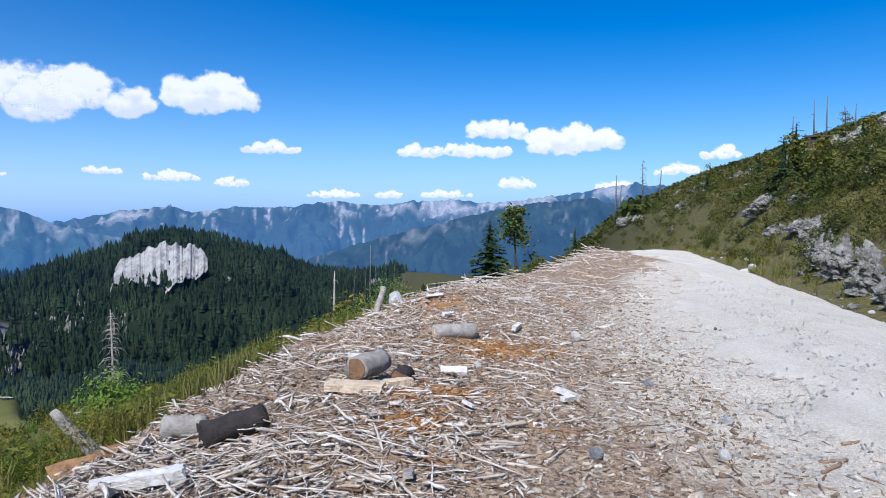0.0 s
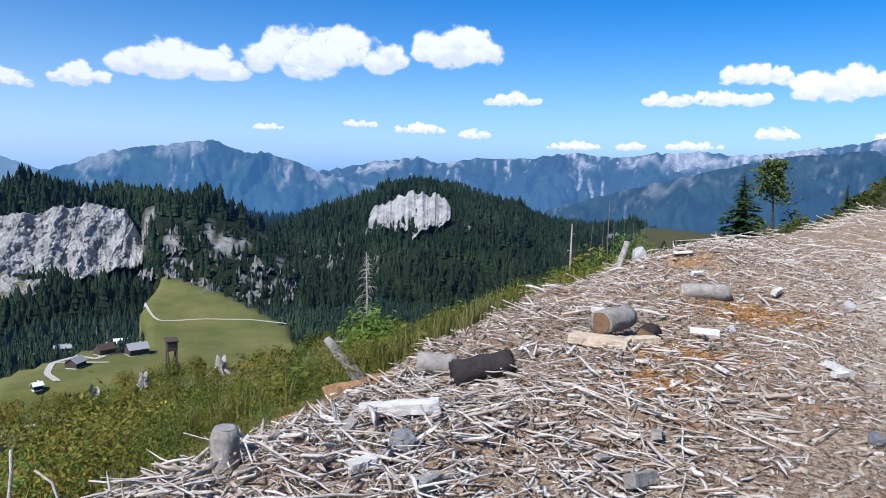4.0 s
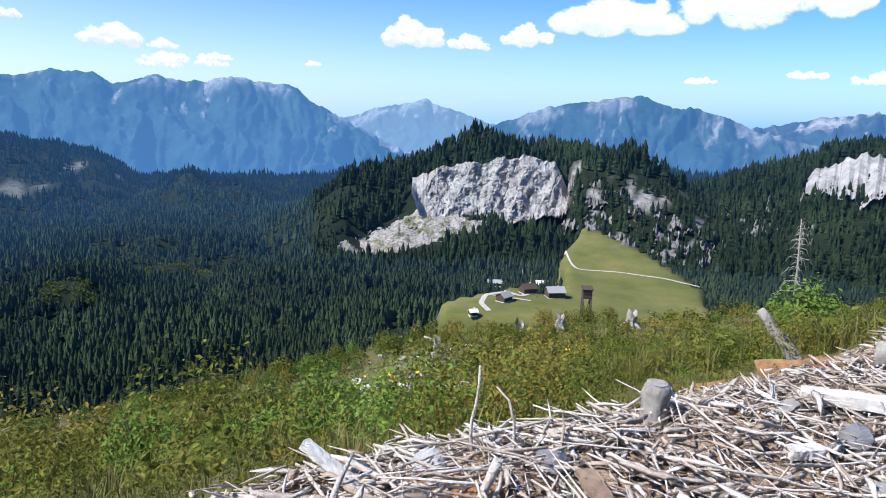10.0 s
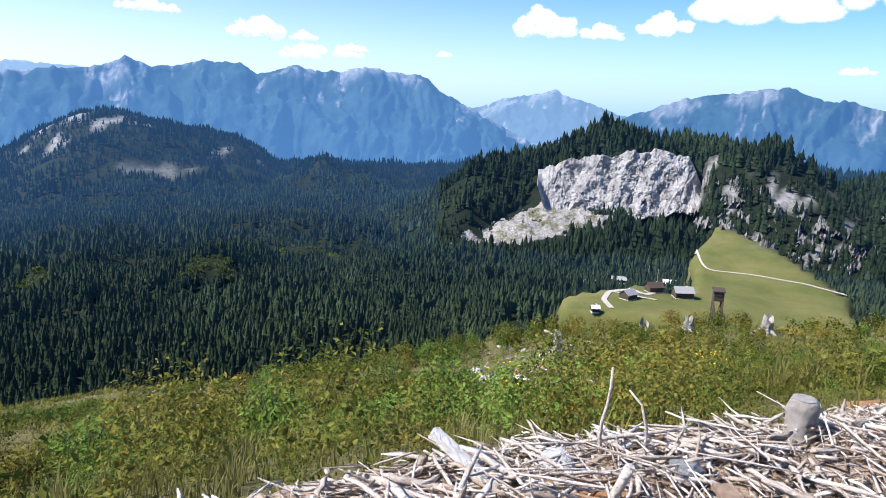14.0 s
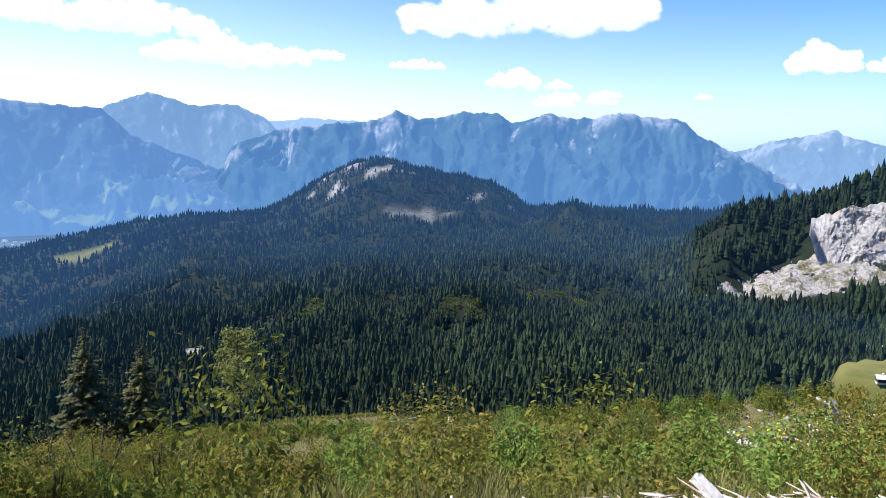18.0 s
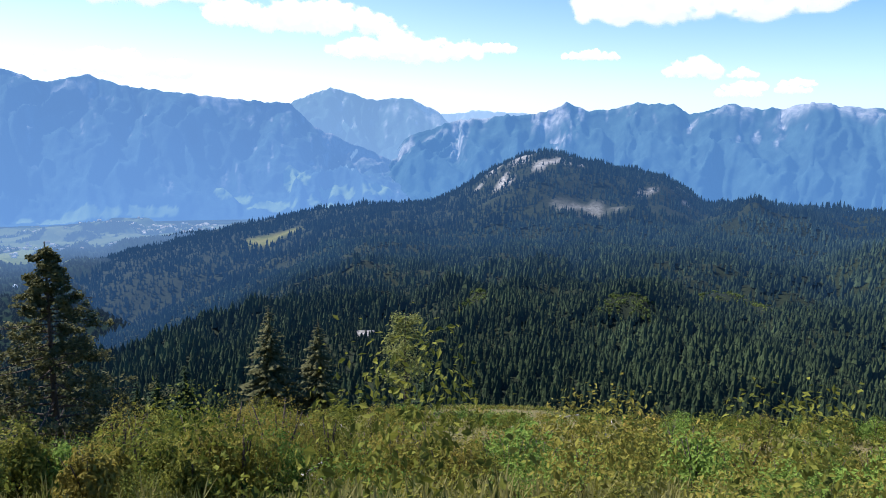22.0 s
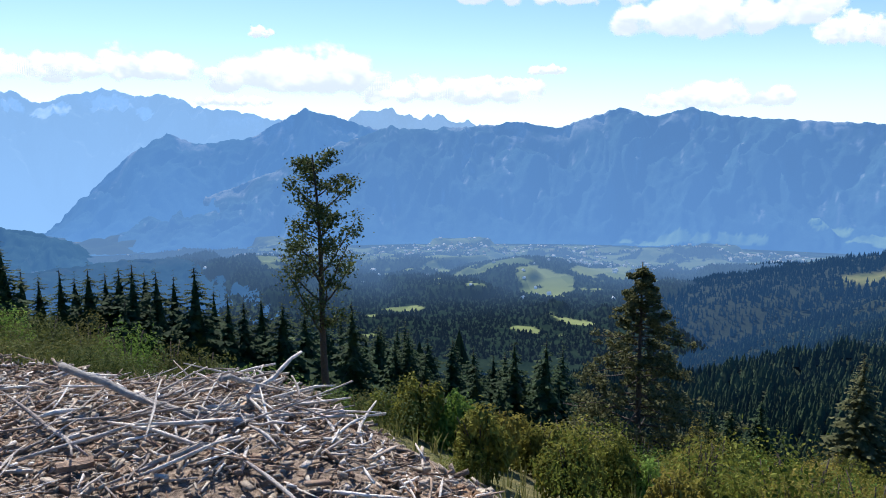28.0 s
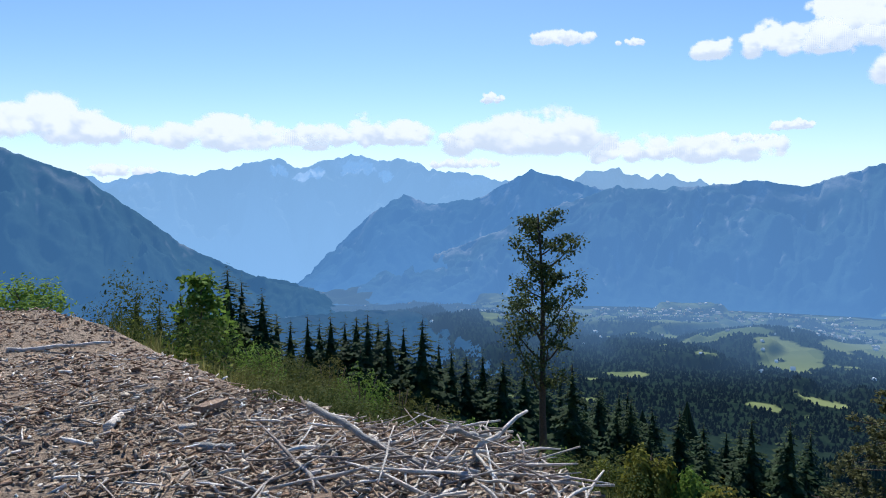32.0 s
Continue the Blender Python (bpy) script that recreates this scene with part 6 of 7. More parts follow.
def broadleaf(name, label, a, r, top, seed, limbs, crown_from, reach, n_leaf, leaf, lean=(0, 0), mat=None, clump=0.5, rises=(0.45, 1.1), cone=0.75):
    """Tapered trunk, limbs that rise and fork, and leaf clumps towards their ends."""
    x, y, z, tall = place(a, r, top)
    g = np.random.default_rng(seed)
    base = tagged(new(name), label, "tree")
    s = np.linspace(0, 1, 9)
    trunk = np.stack([lean[0] * tall * s ** 1.5 + 0.012 * tall * np.sin(s * 6), lean[1] * tall * s ** 1.5 + 0.01 * tall * np.sin(s * 5 + 1), s * tall * 0.97 - 0.3 * (s == 0)], 1)
    v, f = tube(trunk, 0.016 * tall * (1 - 0.88 * s) + 0.004, 9, g, 0.08)
    mesh_object("trunk", v, f, BARK, base)
    cs = []
    for k in range(limbs):
        u = crown_from + (0.97 - crown_from) * (k + g.uniform(0, 0.8)) / limbs
        p0 = np.array([np.interp(u, s, trunk[:, i]) for i in range(3)])
        w = k * 2.4 + g.uniform(-0.5, 0.5)
        l = reach * tall * (1.05 - cone * (u - crown_from) / (1 - crown_from)) * g.uniform(0.5, 1.1)
        rise = g.uniform(*rises)
        q = np.linspace(0, 1, 5)
        path = p0 + np.stack([np.cos(w) * l * q, np.sin(w) * l * q, rise * l * q ** 1.3], 1) + g.normal(0, 0.03 * l, (5, 3)) * q[:, None]
        v, f = tube(path, (0.006 * tall * (1 - u * 0.6)) * (1 - 0.8 * q), 5, g)
        mesh_object("limb", v, f, BARK, base)
        for j in range(7):
            t = g.uniform(0.35, 1.05)
            c = np.array([np.interp(t, q, path[:, i]) for i in range(3)]) + g.normal(0, 0.10 * l, 3)
            cs.append(c + g.normal(0, 1, (max(3, n_leaf // (limbs * 7)), 3)) * clump * np.array([0.34, 0.34, 0.2]) * (0.5 + l / (reach * tall)))
    c = np.concatenate(cs)
    v, f = leaves(c, np.tile([0, 0, 0.8], (len(c), 1)), leaf, g, 0.6)
    mesh_object("crown", v, f, mat or TREELEAF, base, smooth=False, attrs={"tint": np.repeat(g.random(len(f)) ** 2 * 0.6, 4)})
    base.location = (x, y, z)
    return base


broadleaf("tall_ash_tree", "tall thin wind-shaped broadleaf tree with an open crown", 149.2, 35, 1.0, 61, 24, 0.42, 0.15, 8200, 0.085, (0.05, 0.02), clump=0.62, rises=(0.5, 1.5), cone=0.55, mat=ASHLEAF)
broadleaf("young_tree", "young broadleaf tree with dense leaves at the brink", 175.3, 15.5, -4.1, 64, 14, 0.12, 0.28, 1500, 0.075, mat=FRESH, clump=0.45)
broadleaf("slender_tree", "slender broadleaf tree with an airy light green crown", 98.1, 42, -14.2, 62, 17, 0.3, 0.27, 3600, 0.085, clump=0.75, rises=(0.3, 0.9), cone=0.5, mat=AIRYLEAF)
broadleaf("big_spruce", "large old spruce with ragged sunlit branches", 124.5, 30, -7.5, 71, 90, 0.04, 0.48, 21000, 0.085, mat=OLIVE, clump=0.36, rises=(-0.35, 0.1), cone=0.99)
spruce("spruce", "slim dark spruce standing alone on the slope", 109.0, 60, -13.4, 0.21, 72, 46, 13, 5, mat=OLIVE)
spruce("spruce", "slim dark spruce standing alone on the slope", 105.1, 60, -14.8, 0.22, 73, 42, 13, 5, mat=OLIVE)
spruce("small_spruce", "small dark spruce beside a slender tree", 96.5, 50, -18.5, 0.2, 74, 16, 7, 4)
gt = np.random.default_rng(81)
ROWTOPS = [(180.3, -5.4, 34), (177.3, -5.3, 36), (178.8, -6.2, 38), (173.9, -3.5, 33), (172.9, -4.5, 34), (171.4, -5.4, 34), (176.4, -5.0, 40), (170.4, -7.2, 44), (169.4, -7.8, 44), (168.1, -7.3, 46), (167.2, -7.9, 48),
           (166.3, -7.4, 46), (165.2, -7.7, 48), (164.3, -7.5, 47), (163.4, -7.2, 45), (162.6, -7.9, 48), (161.8, -7.9, 46), (160.6, -8.3, 48), (159.1, -7.7, 44), (157.8, -9.6, 48), (156.8, -10.1, 46), (155.6, -10.6, 47),
           (154.3, -10.4, 50), (152.7, -10.8, 46), (151.0, -11.6, 50), (147.3, -10.9, 38), (145.2, -13.2, 50), (142.8, -13.5, 45), (141.2, -14.2, 50), (139.2, -14.1, 48), (137.5, -15.0, 52), (134.2, -14.3, 45)]
ROWMORE = [(132.0, -15.6, 50), (130.6, -16.4, 46), (115.5, -17.5, 46), (117.5, -18.0, 50), (90.0, -21.5, 52), (101.5, -19.5, 60), (119.0, -18.4, 40)]
for k, (a, top, r) in enumerate(ROWTOPS + ROWMORE):
    spruce("dark_spruce", "dark green spruce in a row at the edge of the slope", a, r, top, gt.uniform(0.21, 0.29), 1000 + k, 52, 8, 4, 0.0, 0.05, "spruces along the slope edge")
for k in range(110):
    a, r = gt.uniform(128, 180), gt.uniform(42, 80)
    x, y, z, _ = place(a, r, 0)
    if along(np.array([y]), BRINK)[0] - x > 14:
        top = math.degrees(math.atan2(z + gt.uniform(6, 10.5) - 1.58, r))
        if top < -8.5 - max(0, (165 - a)) * 0.16:
            spruce("dark_spruce", "dark green spruce in a row at the edge of the slope", a, r, top, gt.uniform(0.2, 0.27), 1100 + k, 36, 7, 3, 0.0, 0.05, "spruces along the slope edge")
spruce("dark_conifer", "dark bushy conifer at the end of the debris field", -3.7, 40, 0.7, 0.27, 75, 34, 12, 4, 0, 0.02)
broadleaf("small_tree", "slim broadleaf tree with a flat clumped crown", -5.7, 42, 1.8, 63, 9, 0.5, 0.24, 900, 0.13, clump=0.8)
spruce("young_conifer", "small dark conifer on the hillside", -10.4, 45, 0.1, 0.22, 76, 10, 7, 3)


DEADWOOD = wood_material("dead_grey_trunk", (0.12, 0.105, 0.09), (0.24, 0.215, 0.19), (0.07, 0.06, 0.05), 0)


def dead_spar(name, label, a, r, low, top, width, seed, twigs=0, limb=1.0, mat=None):
    x, y, z, tall = place(a, r, top)
    g = np.random.default_rng(seed)
    base = tagged(new(name), label, "dead tree")
    v, f = tube([(0, 0, -0.5), (g.uniform(-0.2, 0.2), 0, tall * 0.5), (g.uniform(-0.3, 0.3), 0, tall)], [width, width * 0.75, width * 0.3], 7, g)
    mesh_object("trunk", v, f, mat or DEADWOOD, base)
    for k in range(twigs):
        u, w, l = g.uniform(0.25, 0.98), g.uniform(0, 6.28), tall * g.uniform(0.05, 0.22)
        l *= (1.1 - u * 0.8) * limb
        v, f = tube([(0, 0, u * tall), (math.cos(w) * l * 0.6, math.sin(w) * l * 0.6, u * tall - 0.05 * l), (math.cos(w) * l, math.sin(w) * l, u * tall - g.uniform(0.3, 0.9) * l)], [width * 0.25, width * 0.16, width * 0.06], 4, g)
        mesh_object("dead_limb", v, f, mat or DEADWOOD, base)
    base.location = (x, y, z)
    return base


dead_spar("dead_spruce", "bare grey dead spruce with drooping branches", 24.9, 55, -11, -6.3, 0.10, 301, 90, 1.25, GREYWOOD)
dead_spar("dead_snag", "broken grey dead trunk standing on the slope", 8.8, 60, -6.6, -3.7, 0.13, 302, 4, 1.0, GREYWOOD)
dead_spar("dead_spar", "thin bare dead trunk standing in the distance", 5.8, 80, -3.7, -1.6, 0.08, 303, 3)
for k, (a, top) in enumerate([(7.2, -3.2), (6.2, -2.9), (5.4, -3.1), (4.6, -2.9), (4.0, -3.2), (3.2, -2.9)]):
    dead_spar("dead_spar", "thin bare dead trunk standing in the distance", a, 92 + 6 * k, -4, top, 0.04, 310 + k, 8)
for k, (a, r, top, tw) in enumerate([(-13.4, 130, 4.0, 2), (-15.5, 150, 5.2, 26), (-16.8, 160, 4.4, 3), (-25.8, 170, 8.0, 2), (-27.2, 170, 9.1, 1), (-28.0, 170, 9.25, 1), (-29.1, 170, 8.5, 10), (-29.8, 172, 8.6, 6), (-25.4, 75, 5.6, 4), (-13.8, 132, 3.2, 0)]):
    dead_spar("dead_spar", "thin bare dead trunk standing on the rocky hillside", a, r, 0, top, 0.2 if r > 80 else 0.16, 330 + k, tw)


def stump(name, label, a, r, tall, rad, seed, mat=GREYWOOD):
    """A torn stump with flared roots."""
    x, y, z, _ = place(a, r, 0)
    g = np.random.default_rng(seed)
    base = tagged(new(name), label, "stump")
    v, f = tube([(0, 0, -0.2), (0, 0, 0.1), (0.02, 0, tall * 0.6), (0.06 * tall, 0, tall)], [rad * 1.9, rad * 1.25, rad * 0.85, rad * 0.75], 14, g, 0.34)
    ring = slice(3 * 14, 4 * 14)
    v[ring, 2] += tall * g.uniform(-0.35, 0.4, 14)
    v[-1, 2] = tall * 0.62
    mesh_object("body", v, f, mat, base, smooth=False)
    for k in range(7):
        w, l = k * 0.9 + g.uniform(-0.3, 0.3), rad * g.uniform(2.2, 4.6)
        v, f = tube([(math.cos(w) * rad * 0.5, math.sin(w) * rad * 0.5, tall * 0.4), (math.cos(w) * l * 0.6, math.sin(w) * l * 0.6, 0.12), (math.cos(w) * l, math.sin(w) * l, -0.25)], [rad * 0.4, rad * 0.3, rad * 0.1], 6, g, 0.2)
        mesh_object("root", v, f, mat, base)
    base.location = (x, y, z)
    return base


for k, (a, r, h, w) in enumerate([(52.0, 30, 1.2, 0.34), (45.4, 36, 1.1, 0.3), (36.4, 50, 1.3, 0.4), (81.6, 26, 1.0, 0.22), (97.6, 22, 0.8, 0.25), (108.2, 26, 0.7, 0.25), (47.7, 26, 0.5, 0.3), (92, 19, 0.7, 0.18), (15, 24, 0.9, 0.2), (42, 44, 1.0, 0.3), (107, 30, 0.6, 0.25)]):
    stump("torn_stump", "grey weathered tree stump with exposed roots on the slope", a, r, h * 0.95, w * 0.95, 400 + k, GREYWOOD)
g = np.random.default_rng(440)
for k in range(110):
    a, r = g.uniform(47.5, 61), g.uniform(15, 37)
    x, y, z, _ = place(a, r, 0)
    s = 0.07 * (0.55 / 0.07) ** (g.random() ** 1.5)
    boulder("slope_rock", x, y, (s, s * g.uniform(0.4, 0.8), s * g.uniform(0.35, 0.6)), PALESTONE if k % 2 == 0 else LIMESTONE, "pale limestone rock on the bare stony slope", 1200 + k, "rock", z, 0.35)
boulder("white_boulder", *place(57.0, 24, 0)[:2], (0.32, 0.24, 0.24), PALESTONE, "white rounded boulder on the slope", 1290, "rock", place(57.0, 24, 0)[2])
for k in range(26):
    a, r = g.uniform(20, 120), g.uniform(9, 45)
    x, y, z, _ = place(a, r, 0)
    log("fallen_branch", "grey fallen branch lying in the grass", x, y, g.uniform(0.7, 2.4), g.uniform(0.03, 0.08), g.uniform(0, 180), GREYWOOD, tilt=g.uniform(-15, 15), sides=7, taper=0.5, category="branch", z=z, lift=0.1, seed=1300 + k)

# ---- the hillside beyond the road ----


def bank_cover(name, label, category, shapes, mat, count, tall, seed, r0, r1):
    g = np.random.default_rng(seed)
    a, r = g.uniform(-36, 4, count), np.sqrt(g.uniform(r0 * r0, r1 * r1, count))
    x, y = -r * np.sin(np.radians(a)), r * np.cos(np.radians(a))
    e = x - along(y, ROAD_RIGHT)
    ok = ((e > 0.5 + 0.8 * (tall[1] > 1)) | (y > 80) | ((y > 30) & (x < along(y, ROAD_LEFT) - 2.5) & (x > along(y, BRINK) - 3))) & (g.random(count) < np.clip(0.8 + 1.2 * fbm(x * 0.12, y * 0.12, 3, 240), 0.5, 1))
    x, y = x[ok], y[ok]
    h = g.uniform(*tall, len(x)) * (0.55 + 0.45 * step(x - along(y, ROAD_RIGHT), 0.5, 6))
    v0, f0 = [], []
    base, tint = 0, []
    pick = g.integers(0, len(shapes), len(x))
    z = land(x, y) - 0.08
    h = under_skyline(x, y, z, h)
    for k, (v, f) in enumerate(shapes):
        sel = np.where(pick == k)[0]
        w = g.uniform(0, 6.283, len(sel))
        c, s, sx = np.cos(w)[:, None], np.sin(w)[:, None], (h[sel] * g.uniform(0.8, 1.4, len(sel)))[:, None]
        P = np.stack([(v[:, 0] * c - v[:, 1] * s) * sx, (v[:, 0] * s + v[:, 1] * c) * sx, v[:, 2] * h[sel][:, None]], -1) + np.stack([x, y, z], 1)[sel][:, None, :]
        v0.append(P.reshape(-1, 3))
        f0.append((f[None] + (np.arange(len(sel)) * len(v))[:, None, None] + base).reshape(-1, 4))
        tint.append(np.repeat(g.random(len(sel)) ** 2 * 0.7, len(v)))
        base += len(sel) * len(v)
    return tagged(mesh_object(name, np.concatenate(v0), np.concatenate(f0), mat, smooth=False, attrs={"tint": np.concatenate(tint)}), label, category, kind="stuff")


bank_cover("bank_shrubs", "dark green shrubs on the rocky hillside above the road", "shrubs", BUSH_MID, DARKSHRUB, 2700, (0.5, 1.6), 61, 12, 85)
bank_cover("bank_shrubs_far", "dark green shrubs high on the hillside", "shrubs", BUSH_FAR, DARKSHRUB, 3800, (0.7, 2.1), 62, 34, 180)
bank_cover("bank_shrubs_distant", "dark green shrubs on the distant hillside", "shrubs", BUSH_TINY, DARKSHRUB, 6500, (1.4, 3.6), 64, 150, 480)
bank_cover("bank_grass", "grass and herbs on the hillside above the road", "grass", TUFT, GRASS, 6000, (0.25, 0.6), 63, 9, 80)
bank_cover("bank_herbs", "green herbs and low shrubs on the bank beside the road", "herbs", BUSH_MID, SHRUB, 1500, (0.2, 0.6), 65, 8, 85)
for k in range(30):
    a, r = gt.uniform(-33, -12), gt.uniform(30, 95)
    x, y, z, _ = place(a, r, 0)
    if x - float(along(np.array([y]), ROAD_RIGHT)[0]) > 4:
        top = math.degrees(math.atan2(z + gt.uniform(2, 4.2) - 1.58, r))
        if k % 2:
            spruce("young_conifer", "young dark conifer among hillside shrubs", a, r, top, 0.22, 1400 + k, 11, 6, 3, 0, 0.03, "conifers on the hillside")
        else:
            broadleaf("young_broadleaf", "young broadleaf tree among hillside shrubs", a, r, top, 1400 + k, 7, 0.15, 0.3, 420, 0.11, mat=SHRUB, clump=0.7)


def crag(name, label, x, y, size, seed, heading=0.0):
    """A weathered limestone outcrop: blocky, fissured, set into the bank."""
    g = np.random.default_rng(seed)
    n, m = 60, 34
    U, V = np.meshgrid(np.linspace(0, 1, n), np.linspace(0, 1, m), indexing="ij")
    th = (U - 0.5) * math.pi * 1.1
    r = np.cos(np.clip((V - 0.05), 0, 1) * math.pi / 2) ** 0.55
    blocks = np.round(5 * fbm(U * 6, V * 3, 2, seed)) / 5
    d = 1 + 0.16 * blocks + 0.36 * fbm(U * 8, V * 5, 5, seed + 3, 0.6) - 0.3 * step(ridged(U * 6, V * 3.5, 3, seed + 6), 0.5, 0.7) + 0.14 * np.abs((U * 9 + V * 4 + fbm(U * 5, V * 5, 2, seed + 7)) % 1.0 - 0.4) + 0.12 * fbm(U * 30, V * 18, 3, seed + 8, 0.6)
    X, Y = np.sin(th) * size[0] * r * d, -np.cos(th) * size[1] * r * d
    Z = V * size[2] * (1 + 0.55 * fbm(U * 5, V * 0 + 1, 4, seed + 5)) - 0.25 * size[2]
    ob = mesh_object(name, np.stack([X, Y, Z], -1).reshape(-1, 3), grid_faces(n, m)[:, ::-1], LIMESTONE, smooth=False)
    z = float(land(np.array([x]), np.array([y]))[0])
    ob.matrix_world = Matrix.Translation((x, y, z)) @ Matrix.Rotation(radians(heading), 4, "Z")
    return tagged(ob, label, "rock")


gr = np.random.default_rng(91)
for k, (x, y, sx, sy, sz) in enumerate([(8.7, 13.0, 0.7, 0.6, 0.8), (9.6, 15.6, 0.9, 0.7, 1.0), (10.6, 18.4, 1.0, 0.8, 1.2), (11.6, 21.5, 0.9, 0.8, 1.1), (9.9, 16.8, 0.5, 0.5, 0.6), (13.4, 25, 1.1, 0.9, 1.0),
                                        (14.6, 29, 0.9, 0.8, 0.7), (17.2, 38, 1.2, 1.0, 1.0), (9.4, 12.0, 0.9, 0.7, 1.2), (11.0, 14.5, 0.8, 0.7, 1.0), (15, 22, 0.9, 0.8, 1.0), (20, 33, 1.3, 1.0, 1.2), (9.1, 14.1, 0.6, 0.5, 0.7), (12.4, 23.2, 0.8, 0.7, 0.9), (8.2, 11.4, 0.5, 0.5, 0.5)]):
    crag("limestone_outcrop", "grey fissured limestone outcrop in the bank beside the road", x, y, (sx * 0.75, sy * 0.7, sz * 0.75), 500 + k * 7, -58 + gr.uniform(-25, 25))
for k in range(64):
    a, r = gr.uniform(-33, -8), gr.uniform(24, 130)
    x, y, z, _ = place(a, r, 0)
    if x - float(along(np.array([y]), ROAD_RIGHT)[0]) > 3:
        s = gr.uniform(0.25, 0.9) * (1 + r / 90)
        crag("hillside_rock", "pale limestone rock showing among the hillside shrubs", x, y, (s, s * 0.8, s * 0.8), 800 + k * 5, gr.uniform(-80, -20))
for k, (a, r, s) in enumerate([(-30.3, 85, 2.2), (-31.5, 75, 1.9), (-29, 95, 2.0), (-32, 92, 2.6), (-30.8, 70, 1.5), (-29.6, 78, 1.4)]):
    x, y, z, _ = place(a, r, 0)
    crag("summit_crag", "pale bare limestone crag at the top of the hillside", x, y, (s * 1.3, s, s), 1100 + k * 5, -40)
for k in range(28):
    y = gr.uniform(8, 45)
    x = float(along(np.array([y]), ROAD_RIGHT)[0]) + gr.uniform(0.2, 1.6)
    s = 0.04 + 0.16 * gr.random() ** 2
    boulder("verge_stone", x, y, (s, s * 0.8, s * 0.7), PALESTONE if k % 4 == 0 else LIMESTONE, "limestone lump lying on the road verge", 1500 + k, "stone", float(land(np.array([x]), np.array([y]))[0]), 0.2)

# ---- rock faces, huts and the valley ----


def meet(a, el, r0=100.0, r1=2400.0):
    """Where a sight line from the eye at a bearing and elevation meets the land."""
    r = np.linspace(r0, r1, 2600)
    z = land(-r * math.sin(radians(a)), r * math.cos(radians(a)))
    hit = np.where(z > 1.58 + r * math.tan(radians(el)))[0]
    k = hit[0] if len(hit) else len(r) - 1
    return -r[k] * math.sin(radians(a)), r[k] * math.cos(radians(a)), z[k], r[k]


def cliff_material():
    q = Mat("pale_cliff", 0.95)
    c = q.mix(q.noise(0.07, 8, 0.72, (1, 1, 0.6), 0.3, 0.66), (0.24, 0.235, 0.23), (0.64, 0.625, 0.60))
    c = q.mix(q.noise(0.05, 6, 0.7, (1, 1, 0.16), 0.56, 0.70), c, (0.22, 0.215, 0.21))
    c = q.mix(q.noise(0.03, 5, 0.65, None, 0.64, 0.74), c, (0.56, 0.43, 0.27))
    c = q.mix(q.noise(0.09, 5, 0.7, None, 0.63, 0.68), c, (0.05, 0.075, 0.03))
    q.color(c)
    q.bump(q.noise(0.35, 8, 0.75), 1.6, 0.8)
    return q.m


CLIFF = cliff_material()


def weathered_material():
    q = Mat("weathered_rock", 0.95)
    c = q.mix(q.noise(0.12, 8, 0.75, (1, 1, 0.7), 0.32, 0.66), (0.13, 0.125, 0.115), (0.46, 0.445, 0.42))
    c = q.mix(q.noise(0.15, 5, 0.7, None, 0.56, 0.64), c, (0.05, 0.07, 0.03))
    q.color(c)
    q.bump(q.noise(0.5, 8, 0.75), 1.4, 0.9)
    return q.m


WEATHERED = weathered_material()


def rock_face(name, label, a0, a1, top, bottom, r, bulge, seed, n=150, m=70, back=45.0, category="cliff", lean=10.0, mat=None, hug=False):
    """A fissured wall of rock between two bearings; top and bottom are lists of bearing and elevation."""
    U, V = np.meshgrid(np.linspace(0, 1, n), np.linspace(0, 1, m), indexing="ij")
    A = a0 + (a1 - a0) * U
    edge = 0.7 * fbm(U * 9, V * 0, 5, seed + 1, 0.6)
    E = along(A, bottom) + edge + (along(A, top) + 0.45 * fbm(U * 11, V * 0 + 2, 5, seed + 2, 0.6) - along(A, bottom) - edge) * V
    s = A * r / 57.3
    h = E * r / 57.3
    slab = np.abs((s / 34 + 0.45 * h / 34 + 0.5 * fbm(s / 60, h / 60, 2, seed)) % 1.0 - 0.35)
    slab2 = np.abs((s / 15 - 0.8 * h / 21 + 0.7 * fbm(s / 40, h / 40, 2, seed + 5)) % 1.0 - 0.4)
    crack = step(ridged(s / 17 + 0.3 * h / 17, h / 60, 3, seed + 8), 0.62, 0.85)
    d = 1.1 * slab + 0.55 * slab2 + 0.45 * fbm(s / 9, h / 9, 5, seed + 3, 0.6) + 0.5 * fbm(s / 70, h / 50, 2, seed + 4) - 0.5 * crack
    env = np.sin(np.clip(U, 0, 1) * math.pi) ** 0.4
    R = r + lean * V - bulge * d * env - 0.5 * bulge * np.sin(U * math.pi)
    if hug:
        foot = np.array([meet(b, along(b, bottom), 600)[3] for b in A[:, 0]])
        brow = np.array([meet(b, along(b, top), 600)[3] for b in A[:, 0]])
        for _ in range(6):
            foot[1:-1], brow[1:-1] = (foot[:-2] + foot[1:-1] + foot[2:]) / 3, (brow[:-2] + brow[1:-1] + brow[2:]) / 3
        R = foot[:, None] + np.clip(brow - foot, 5, 120)[:, None] * V - 17 - bulge * d * env
    R = np.where(V > 0.985, R + back, np.where(V < 0.015, R + back * 0.6, R)) + np.where((U < 0.008) | (U > 0.992), back, 0)
    X, Y, Z = -R * np.sin(np.radians(A)), R * np.cos(np.radians(A)), 1.58 + R * np.tan(np.radians(E))
    return tagged(mesh_object(name, np.stack([X, Y, Z], -1).reshape(-1, 3), grid_faces(n, m), mat or CLIFF, smooth=False), label, category)


